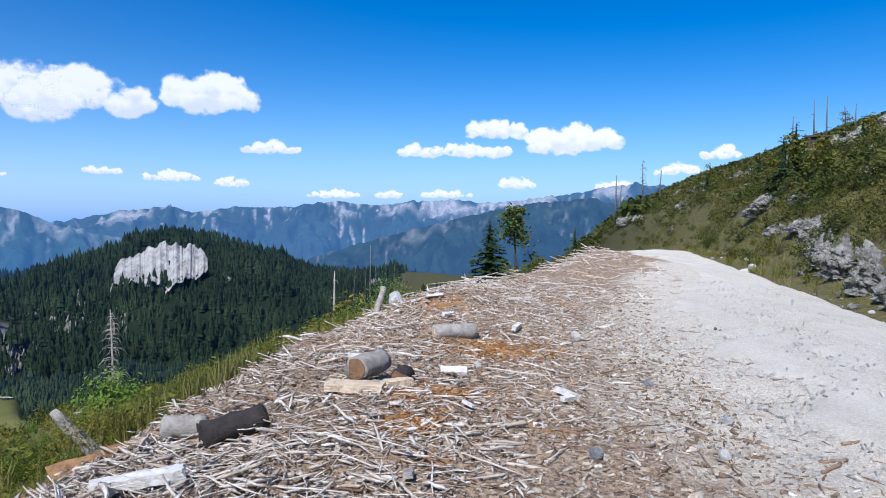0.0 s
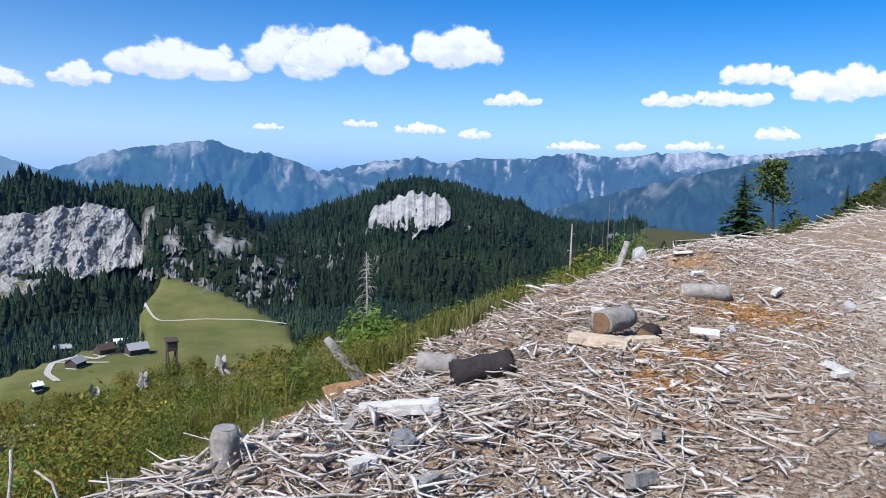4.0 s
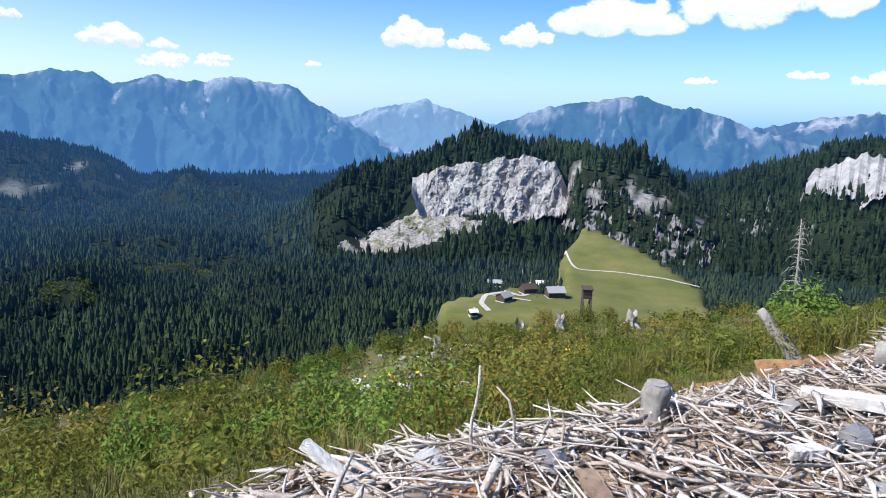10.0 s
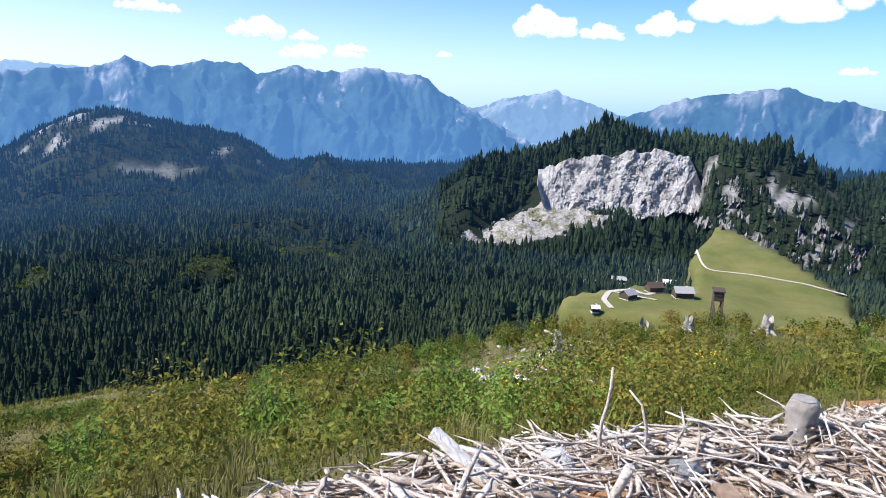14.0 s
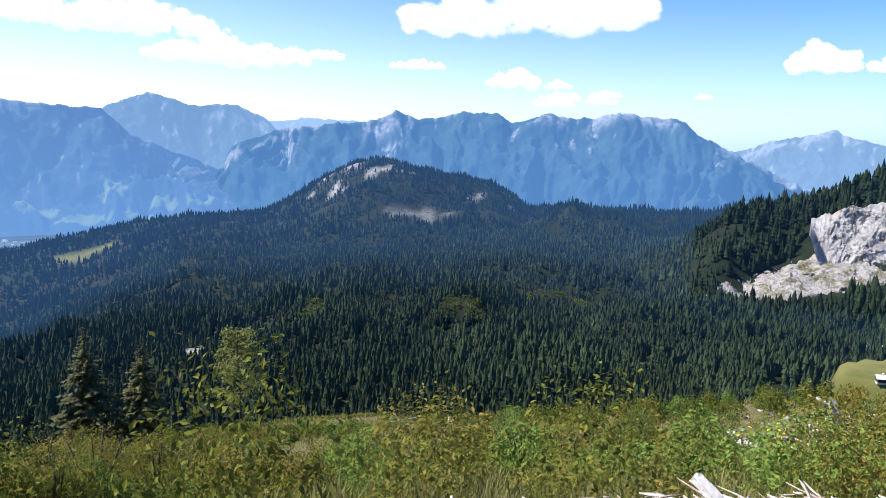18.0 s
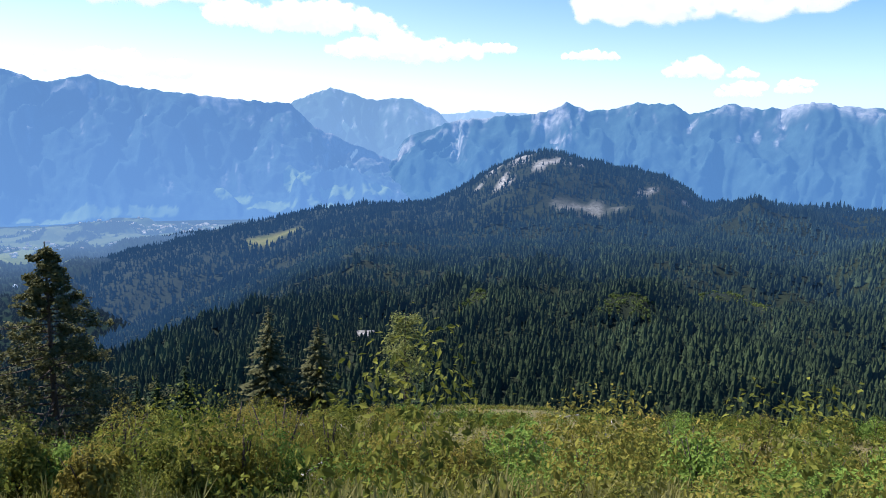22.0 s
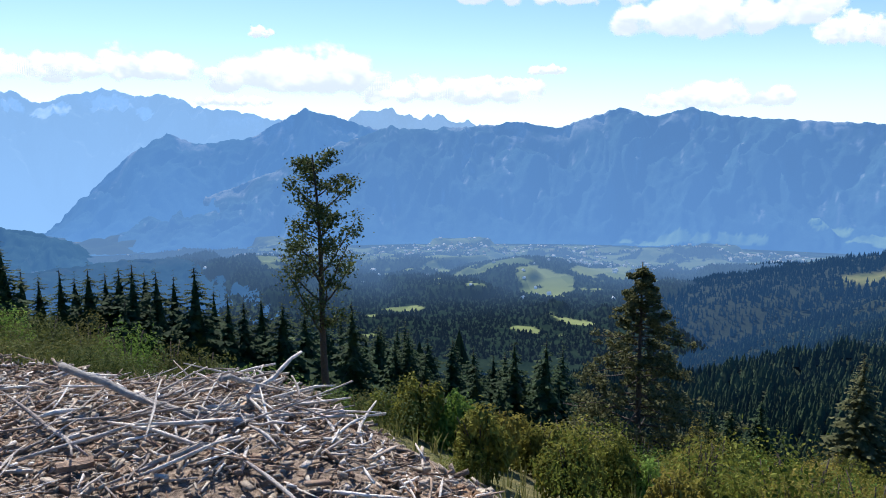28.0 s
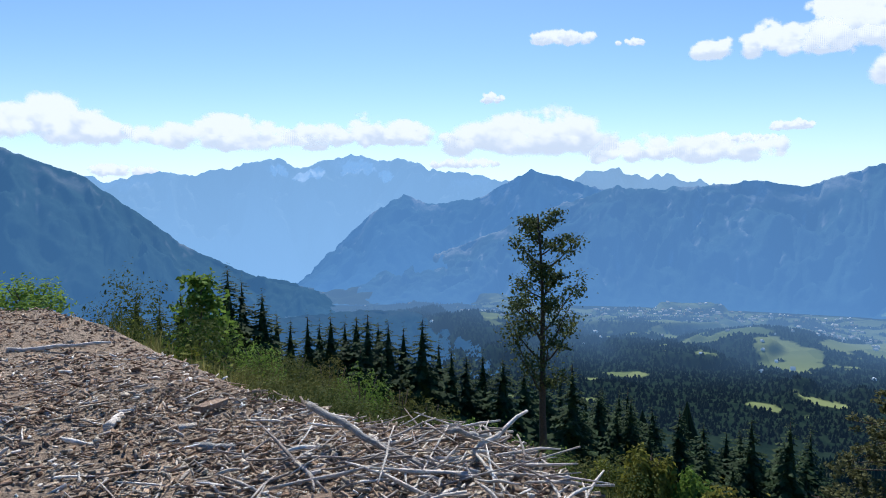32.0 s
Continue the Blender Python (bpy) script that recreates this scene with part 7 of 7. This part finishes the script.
rock_face("knoll_cliff", "pale grey limestone cliff below a wooded knoll", 41.4, 54.3, [(54.3, -4.7), (53.2, -4.4), (50.3, -3.4), (48.1, -3.1), (45.4, -2.7), (42.9, -3.0), (42.1, -4.6), (41.4, -6.2)],
          [(54.3, -5.4), (53.5, -7.4), (51.5, -8.8), (49.8, -9.6), (48, -8.8), (45.2, -8.2), (43, -7.4), (41.4, -6.9)], 770, 11, 2000, 280, 130, lean=42.0)
_foot = meet(21.5, -4.4, 600)[3]
rock_face("dome_cliff", "pale limestone cliff on a wooded dome", 18.2, 24.9, [(24.9, -3.5), (23.9, -2.4), (22.6, -1.8), (20.8, -1.6), (19.0, -1.5), (18.2, -2.6)], [(24.9, -4.3), (23, -4.7), (21, -4.9), (19.8, -4.6), (18.2, -3.6)], _foot, 7, 2100, 150, 70, 30.0, hug=True)
plant("dome_spruces", "dark spruces standing below the cliff of the dome", _foot - 52, _foot - 18, 16, 4, 6, 590, (6, 11), 15, 28, True)


def scree_material():
    q = Mat("scree", 0.95)
    c = q.mix(q.noise(0.3, 8, 0.8, None, 0.35, 0.65), (0.16, 0.15, 0.135), (0.56, 0.54, 0.50))
    c = q.mix(q.noise(0.05, 6, 0.7, None, 0.50, 0.60), c, q.mix(q.noise(0.5, 5, 0.7), (0.06, 0.08, 0.03), (0.24, 0.22, 0.12)))
    q.color(c)
    q.bump(q.noise(0.8, 8, 0.8), 1.0, 0.8)
    return q.m


SCREE = scree_material()


def build_scree():
    """Broken rock lying on the slope below the knoll's face, joined to the land."""
    a, v = np.linspace(47.8, 60.2, 190), np.linspace(0, 1, 46)
    A, V = np.meshgrid(a, v, indexing="ij")
    wob = 0.45 * fbm(A * 0.9, V * 0, 4, 52)
    E = along(A, SCREE_LOW) + wob + (along(A, SCREE_TOP) - along(A, SCREE_LOW)) * V
    R = np.full(A.shape, 840.0)
    for r in np.arange(840, 560, -2.5):
        hit = land(-r * np.sin(np.radians(A)), r * np.cos(np.radians(A))) > 1.58 + r * np.tan(np.radians(E))
        R = np.where(hit, r, R)
    X, Y = -R * np.sin(np.radians(A)), R * np.cos(np.radians(A))
    lump = np.maximum(0, 4.5 * fbm(X / 9, Y / 9, 4, 54, 0.6)) + 2.2 * step(fbm(X / 22, Y / 22, 3, 56), 0.05, 0.3)
    Z = land(X, Y) + 0.6 + lump - 4 * ((V < 0.03) | (V > 0.97) | (A < 47.9) | (A > 60.1))
    tagged(mesh_object("scree_slope", np.stack([X, Y, Z], -1).reshape(-1, 3), grid_faces(*A.shape), SCREE, smooth=False), "pale broken limestone scree below the cliff", "scree")


build_scree()
gc = np.random.default_rng(77)
for k, (a, el, w, h) in enumerate([(41.2, -4.6, 1.2, 1.4), (39.6, -5.2, 1.3, 1.8), (37.9, -5.6, 1.0, 1.6), (38.6, -7.6, 1.6, 1.5), (36.5, -7.2, 1.3, 2.0), (36.9, -9.4, 1.5, 1.5), (35.0, -8.4, 1.2, 1.8), (34.2, -10.2, 1.5, 1.5), (33.0, -9.6, 0.9, 1.7),
                                   (32.3, -10.8, 1.0, 1.4), (31.3, -9.0, 0.8, 1.5), (26.9, -6.0, 1.0, 2.4), (27.6, -7.8, 1.3, 1.5), (28.6, -5.6, 0.9, 1.2), (30.0, -6.5, 0.7, 1.3), (29.6, -3.9, 0.8, 0.8), (16.8, -4.3, 1.5, 1.0), (15.2, -3.6, 0.8, 0.8),
                                   (13.6, -4.9, 1.0, 0.8), (31.5, -10.5, 1.1, 1.6), (5.2, -4.6, 1.6, 0.6), (3.4, -4.5, 1.2, 0.5)]):
    x, y, z, r = meet(a, el)
    rock_face("rock_outcrop", "grey-white limestone outcrop among spruces on the hill", a - w * 0.5, a + w * 0.5, [(a - w * 0.5, el + h * gc.uniform(-0.1, 0.3)), (a + w * gc.uniform(-0.3, 0.3), el + h * 0.5), (a + w * 0.5, el + h * gc.uniform(-0.1, 0.3))], [(a - w * 0.5, el - h * 0.5), (a, el - h * 0.7), (a + w * 0.5, el - h * 0.5)],
              r - 4, 6, 2300 + 11 * k, 44, 34, 14.0, "rock", 16.0, WEATHERED)

for k in range(58):
    a = gc.uniform(30.2, 41.8) if k < 34 else gc.uniform(23.5, 31.5)
    el = -11.2 + (a - 30.2) * 0.28 + gc.uniform(0, 1) * (2.6 + (a - 30.2) * 0.13)
    if k >= 34:
        el = -4.4 - (a - 23.5) * 0.35 - gc.uniform(0, 1) * 3.6
    w, h = gc.uniform(1.0, 2.2), gc.uniform(0.5, 1.1)
    x, y, z, r = meet(a, el)
    if 560 < r < 1000:
        rock_face("rock_outcrop", "grey-white limestone outcrop among spruces on the hill", a - w * 0.5, a + w * 0.5, [(a - w * 0.5, el + h * gc.uniform(-0.1, 0.3)), (a + w * gc.uniform(-0.3, 0.3), el + h * 0.5), (a + w * 0.5, el + h * gc.uniform(-0.1, 0.3))],
                  [(a - w * 0.5, el - h * 0.4), (a, el - h * 0.6), (a + w * 0.5, el - h * 0.4)], r - 4, 5, 2700 + 11 * k, 34, 24, 14.0, "rock", 16.0, WEATHERED)
n = 2600
a, r = gc.uniform(46.5, 62.5, n), gc.uniform(620, 795, n)
ok = on_scree(a, r, land(-r * np.sin(np.radians(a)), r * np.cos(np.radians(a))))
x, y = -r[ok] * np.sin(np.radians(a[ok])), r[ok] * np.cos(np.radians(a[ok]))
s = 1.0 * (6.0 / 1.0) ** (gc.random(len(x)) ** 2.2)
v, f = lay(CHIPSHAPE, gc, np.stack([x, y, land(x, y)], 1), s, s * 1.6, 0.6)
tagged(mesh_object("scree_blocks", v, f, CLIFF, smooth=False), "pale broken rock blocks of the scree below the cliff", "scree", kind="stuff")
for k in range(36):
    a = gc.uniform(49, 61)
    r = gc.uniform(665, 745) - (a - 47) * 3
    x, y = -r * math.sin(radians(a)), r * math.cos(radians(a))
    s = gc.uniform(1.5, 4.5)
    ob = crag("scree_boulder", "pale boulder in the scree below the cliff", x, y, (s, s * 0.8, s * 0.7), 3000 + k * 3, gc.uniform(-20, 80) + a)
    ob.data.materials[0] = CLIFF

HUTWOOD = wood_material("dark_hut_timber", (0.07, 0.05, 0.04), (0.12, 0.09, 0.07), (0.04, 0.03, 0.025), 0)
SHINGLE = wood_material("grey_shingle_roof", (0.30, 0.30, 0.30), (0.42, 0.42, 0.42), (0.2, 0.2, 0.2), 0)
WHITEROOF = Mat("pale_metal_roof", 0.4).color((0.78, 0.78, 0.76)).m
PLASTER = rock_material("whitewash", (0.66, 0.64, 0.60), (0.82, 0.80, 0.76))
WINDOW = Mat("window_glass", 0.1).color((0.05, 0.06, 0.07)).m


def box(sx, sy, sz, bevel=0.0):
    """Vertices and faces of a box standing on z = 0, its edges slightly broken."""
    bm = bmesh.new()
    bmesh.ops.create_cube(bm, size=1.0, matrix=Matrix.Translation((0, 0, sz / 2)) @ Matrix.Diagonal((sx, sy, sz, 1)))
    if bevel:
        bmesh.ops.bevel(bm, geom=bm.edges[:], offset=bevel, segments=1, affect="EDGES")
    return bm


def part(name, bm, material, parent, label="", m=None):
    me = bpy.data.meshes.new(name)
    if m is not None:
        bm.transform(m)
    bm.to_mesh(me)
    bm.free()
    me.materials.append(material)
    ob = new(name, me)
    ob.parent = parent
    if label:
        ob["label"] = label
    return ob


def hut(label, a, el, ln, wd, ht, heading, roof_mat, wall_mat):
    x, y, z, r = meet(a, el, 150)
    base = tagged(new("alpine_hut"), label, "hut", "huts on the meadow")
    part("foundation", box(ln * 1.01, wd * 1.01, 0.9, 0.05), PLASTER, base)
    part("wall", box(ln, wd, ht, 0.04), wall_mat, base, m=Matrix.Translation((0, 0, 0.7)))
    rise = wd * 0.36
    gable = bmesh.new()
    vs = [gable.verts.new(c) for c in [(-ln / 2, -wd / 2, 0), (-ln / 2, wd / 2, 0), (-ln / 2, 0, rise), (ln / 2, -wd / 2, 0), (ln / 2, wd / 2, 0), (ln / 2, 0, rise)]]
    for f in ((0, 2, 1), (3, 4, 5), (0, 1, 4, 3), (0, 3, 5, 2), (1, 2, 5, 4)):
        gable.faces.new([vs[i] for i in f])
    part("gable", gable, wall_mat, base, m=Matrix.Translation((0, 0, ht + 0.69)))
    slope = math.atan2(rise, wd / 2)
    length = math.hypot(rise, wd / 2) + 0.7
    for s in (-1, 1):
        part("roof_slope", box(ln + 1.2, length, 0.16, 0.03), roof_mat, base,
             m=Matrix.Translation((0, s * (wd / 4 + 0.2), ht + 0.74 + rise / 2)) @ Matrix.Rotation(-s * slope, 4, "X"))
    part("chimney", box(0.7, 0.7, 1.4, 0.05), PLASTER, base, m=Matrix.Translation((ln * 0.2, wd * 0.1, ht + 0.6 + rise * 0.7)))
    part("door", box(1.0, 0.1, 1.9, 0.02), WINDOW, base, m=Matrix.Translation((0, -wd / 2 - 0.04, 0.75)))
    for u in (-0.33, 0.33):
        part("window", box(0.9, 0.1, 0.9, 0.02), WINDOW, base, m=Matrix.Translation((u * ln, -wd / 2 - 0.04, 1.7)))
    base.matrix_world = Matrix.Translation((x, y, z - 0.5)) @ Matrix.Rotation(radians(heading), 4, "Z")
    return base


hut("dark timber alpine hut with a grey shingle roof on the meadow", 49.5, -13.7, 9, 7, 2.8, 60, SHINGLE, HUTWOOD)
hut("long timber alpine barn with a pale grey roof", 47.2, -13.15, 11, 6, 2.6, 45, SHINGLE, HUTWOOD)
hut("dark timber hut with a dark shingle roof", 44.5, -13.55, 9, 7, 3.0, 75, HUTWOOD, HUTWOOD)
hut("white walled farmhouse with a bright metal roof", 43.4, -13.1, 9.5, 7, 3.2, 40, WHITEROOF, PLASTER)
hut("timber alpine farmhouse with a grey shingle roof", 42.3, -13.75, 10.5, 8, 3.4, 62, SHINGLE, HUTWOOD)
hut("grey timber hut with a pale shingle roof", 46.4, -14.3, 8, 6.5, 2.8, 100, SHINGLE, HUTWOOD)
hut("small hut with a bright pale roof below the forest", 57.7, -16.7, 4.5, 3.6, 2.0, 20, WHITEROOF, HUTWOOD)
hut("small hut with a bright pale roof below the forest", 48.9, -15.6, 4.0, 3.4, 2.0, 70, WHITEROOF, HUTWOOD)


def ribbon(name, label, pts, width, mat, r0=150):
    """A trodden track laid over the land along sight points."""
    p = np.array([meet(a, el, r0)[:2] for a, el in pts])
    t = np.linspace(0, 1, len(p))
    q = np.linspace(0, 1, len(p) * 10)
    x, y = np.interp(q, t, p[:, 0]), np.interp(q, t, p[:, 1])
    for _ in range(5):
        x[1:-1], y[1:-1] = (x[:-2] + 2 * x[1:-1] + x[2:]) / 4, (y[:-2] + 2 * y[1:-1] + y[2:]) / 4
    dx, dy = np.gradient(x), np.gradient(y)
    l = np.hypot(dx, dy) + 1e-6
    w = np.array([-0.5, -0.25, 0, 0.25, 0.5])
    X = x[:, None] - dy[:, None] / l[:, None] * w * width
    Y = y[:, None] + dx[:, None] / l[:, None] * w * width
    return tagged(mesh_object(name, np.stack([X, Y, land(X, Y) + 0.35], -1).reshape(-1, 3), grid_faces(len(q), 5), mat), label, "track", kind="structure")


TRACK = rock_material("track_gravel", (0.36, 0.33, 0.27), (0.60, 0.56, 0.48))
ribbon("path_meadow", "pale footpath crossing the green meadow", [(43.2, -12.2), (42.6, -11.55), (41, -11.5), (37.3, -11.45), (34, -11.6), (31.2, -12.0)], 1.6, TRACK)
ribbon("path_farm", "pale gravel track curving between the huts", [(47.6, -15.2), (48.3, -14.6), (47.9, -13.9), (46.2, -13.6), (45.0, -13.9), (43.9, -13.4), (43.2, -12.4), (43.0, -11.9)], 3.2, TRACK)
ribbon("path_hut", "pale gravel track leading to a hut", [(47.9, -13.9), (46.8, -13.95), (45.5, -14.1), (44.2, -14.2)], 2.4, TRACK)


def high_seat(a, r, top, label, legs, w):
    """A hunter's raised hide on four braced legs."""
    x, y, z, tall = place(a, r, top)
    base = tagged(new("hunting_stand"), label, "hunting stand")
    cab = 1.9 * w
    for i in (-1, 1):
        for j in (-1, 1):
            g = np.random.default_rng(i * 3 + j + 10)
            v, f = tube([(i * 0.95 * w, j * 0.95 * w, -0.5), (i * 0.7 * w, j * 0.7 * w, tall - cab)], [0.09, 0.08], 7, g)
            mesh_object("leg", v, f, HUTWOOD, base)
            v, f = tube([(i * 0.9 * w, j * 0.9 * w, 0.2), (-i * 0.72 * w, j * 0.72 * w, tall - cab)], [0.05, 0.05], 6, g)
            mesh_object("brace", v, f, HUTWOOD, base)
    part("cabin", box(1.6 * w, 1.6 * w, cab * 0.85, 0.04), HUTWOOD, base, m=Matrix.Translation((0, 0, tall - cab)))
    part("roof", box(2.0 * w, 2.0 * w, 0.12, 0.03), HUTWOOD, base, m=Matrix.Translation((0, 0, tall - cab * 0.13)) @ Matrix.Rotation(0.15, 4, "X"))
    part("window", box(1.0 * w, 0.06, 0.4 * w, 0.01), WINDOW, base, m=Matrix.Translation((0, -0.82 * w, tall - cab * 0.55)))
    base.matrix_world = Matrix.Translation((x, y, z)) @ Matrix.Rotation(radians(a + 10), 4, "Z")
    return base


high_seat(39.9, 75, -12.75, "dark wooden hunting stand on tall grey legs", 4, 0.62)
high_seat(-27.4, 88, 6.7, "dark wooden hunting hide on the hilltop", 4, 1.3)
for k, (a, el, h) in enumerate([(44.3, -13.3, 15), (45.0, -12.6, 11), (42.0, -12.6, 8), (50.9, -13.9, 8)]):
    x, y, z, r = meet(a, el, 150)
    v, f = tube([(0, 0, -0.4), (0, 0, h * 0.5), (0, 0, h)], [0.2, 0.17, 0.13], 7, gc)
    ob = mesh_object("utility_pole", v, f, GREYWOOD)
    ob.location = (x, y, z)
    tagged(ob, "thin grey wooden pole beside the huts", "pole")


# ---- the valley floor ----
# emission colour painted as haze over the valley floor and its woods
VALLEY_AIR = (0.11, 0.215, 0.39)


def valley_material(name, air, amount, colour=None):
    q = Mat(name, 1.0)
    q.b.inputs["Specular IOR Level"].default_value = 0.0
    if colour:
        c = q.mix(q.random(True), *colour)
    else:
        vor = q.n("TexVoronoi")
        vor.inputs["Scale"].default_value = 0.011
        q.l(q.co, vor.inputs["Vector"])
        field = q.mix(vor.outputs["Color"], (0.08, 0.11, 0.04), (0.21, 0.24, 0.095))
        wood = q.mix(q.noise(0.03, 6, 0.7), (0.006, 0.014, 0.009), (0.018, 0.03, 0.017))
        c = q.mix(q.attr("grass"), wood, field)
    q.color(c)
    # glow laid over the surface in place of hazy valley air
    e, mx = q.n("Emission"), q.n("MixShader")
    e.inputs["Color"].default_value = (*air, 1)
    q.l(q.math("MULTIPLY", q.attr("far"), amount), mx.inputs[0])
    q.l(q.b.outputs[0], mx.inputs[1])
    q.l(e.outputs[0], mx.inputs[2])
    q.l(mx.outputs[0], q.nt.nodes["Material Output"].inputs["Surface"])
    return q.m


def valley_height(x, y):
    a, r = polar(x, y)
    knob = 26 * step(fbm(x / 190, y / 190, 3, 655), 0.0, 0.35) * step(r, 1300, 1600) + 45 * np.exp(-(((a - 133) / 5) ** 2 + ((r - 2050) / 170) ** 2)) + 60 * np.exp(-(((a - 158) / 7) ** 2 + ((r - 2000) / 220) ** 2))
    return -334 - 90 * (1 - step(a, 112, 124)) * (1 - step(r, 1500, 1800)) + 14 * fbm(x / 220, y / 220, 4, 600) + knob - 14 * step(r, 2100, 2600)


GLADES = [(131.4, 1840, 2.2, 120), (135, 2010, 2.0, 60), (129.6, 1450, 1.9, 24), (133.2, 1370, 1.3, 20), (142.6, 1570, 2.2, 26), (146.2, 1510, 1.3, 20), (137.5, 1930, 1.6, 50), (126, 2050, 2.2, 60),
          (121.5, 1900, 1.5, 40), (149, 2050, 2.5, 70), (140, 2060, 1.6, 50), (153.5, 1950, 1.4, 40)]


def valley_open(x, y):
    a, r = polar(x, y)
    glade = np.zeros_like(r)
    for fa, fr, wa, wr in GLADES:
        q = ((a - fa) / wa) ** 2 + ((r - fr) / wr) ** 2 + 1.2 * fbm(x / 45, y / 45, 3, 633)
        glade = np.maximum(glade, 1 - step(q, 0.8, 1.0))
    wide = step(fbm(x / 55, y / 55, 4, 641, 0.6) + 0.12 * fbm(x / 400, y / 400, 2, 642), 0.02, 0.07) * step(r, 2080, 2250) * (1 - step(a, 153, 158))
    return np.maximum(np.maximum(glade, wide), (1 - 0.9 * step(a, 151, 156)) * step(fbm(x / 130, y / 90, 4, 611) - 0.3 * (1 - step(r, 1700, 2300)) + 0.12 * step(r, 2200, 2600), 0.16, 0.20) * (1 - np.exp(-(((a - 133) / 4) ** 2 + ((r - 2050) / 150) ** 2)) > 0.6))


A, R = np.meshgrid(np.arange(96, 176, 0.22), np.linspace(1080, 3500, 240), indexing="ij")
X, Y = -R * np.sin(np.radians(A)), R * np.cos(np.radians(A))
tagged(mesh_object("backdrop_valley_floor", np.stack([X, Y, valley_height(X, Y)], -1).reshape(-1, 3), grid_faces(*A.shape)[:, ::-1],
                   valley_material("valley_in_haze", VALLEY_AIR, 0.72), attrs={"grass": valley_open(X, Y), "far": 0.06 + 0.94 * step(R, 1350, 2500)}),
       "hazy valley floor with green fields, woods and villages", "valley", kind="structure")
gv = np.random.default_rng(620)
n = 10000
a, r = gv.uniform(100, 172, n), gv.uniform(1650, 2900, n)
x, y = -r * np.sin(np.radians(a)), r * np.cos(np.radians(a))
town = np.zeros(n)
for ta, tr, wa, wr in [(113, 2600, 5, 120), (118, 2650, 3, 90), (141, 2500, 6, 150), (136, 2680, 6, 100), (148, 2450, 4, 160), (131, 2600, 5, 120), (156, 2350, 3, 90), (127, 2250, 4, 90), (163.5, 3000, 2, 60)]:
    town = np.maximum(town, np.exp(-(((a - ta) / wa) ** 2 + ((r - tr) / wr) ** 2)))
ok = gv.random(n) < 0.55 * town + 0.012
x, y = x[ok], y[ok]
shape = (np.array([(-.5, -.4, 0), (.5, -.4, 0), (.5, .4, 0), (-.5, .4, 0), (-.5, -.4, .5), (.5, -.4, .5), (.5, .4, .5), (-.5, .4, .5), (-.5, 0, .85), (.5, 0, .85)]),
         np.array([(0, 1, 5, 4), (2, 3, 7, 6), (4, 5, 9, 8), (6, 7, 8, 9), (1, 2, 6, 5), (3, 0, 4, 7), (4, 8, 7, 7), (5, 6, 9, 9)]))
h = gv.uniform(5, 10, len(x))
v, f = scatter([shape], np.stack([x, y, valley_height(x, y)], -1), h, gv.uniform(0.9, 1.5, len(x)))
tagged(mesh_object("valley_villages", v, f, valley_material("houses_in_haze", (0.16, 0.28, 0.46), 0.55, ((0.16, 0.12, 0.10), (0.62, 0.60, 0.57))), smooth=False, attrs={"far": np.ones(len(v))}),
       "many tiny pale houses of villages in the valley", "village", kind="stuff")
n = 40000
a, r = gv.uniform(100, 172, n), np.sqrt(gv.uniform(1150 ** 2, 2700 ** 2, n))
x, y = -r * np.sin(np.radians(a)), r * np.cos(np.radians(a))
ok = valley_open(x, y) < 0.3
x, y = x[ok], y[ok]
v, f = scatter([spruce_shape(2, 5, 560 + k) for k in range(4)], np.stack([x, y, valley_height(x, y)], -1), gv.uniform(5, 9, len(x)), gv.uniform(2.2, 3.4, len(x)))
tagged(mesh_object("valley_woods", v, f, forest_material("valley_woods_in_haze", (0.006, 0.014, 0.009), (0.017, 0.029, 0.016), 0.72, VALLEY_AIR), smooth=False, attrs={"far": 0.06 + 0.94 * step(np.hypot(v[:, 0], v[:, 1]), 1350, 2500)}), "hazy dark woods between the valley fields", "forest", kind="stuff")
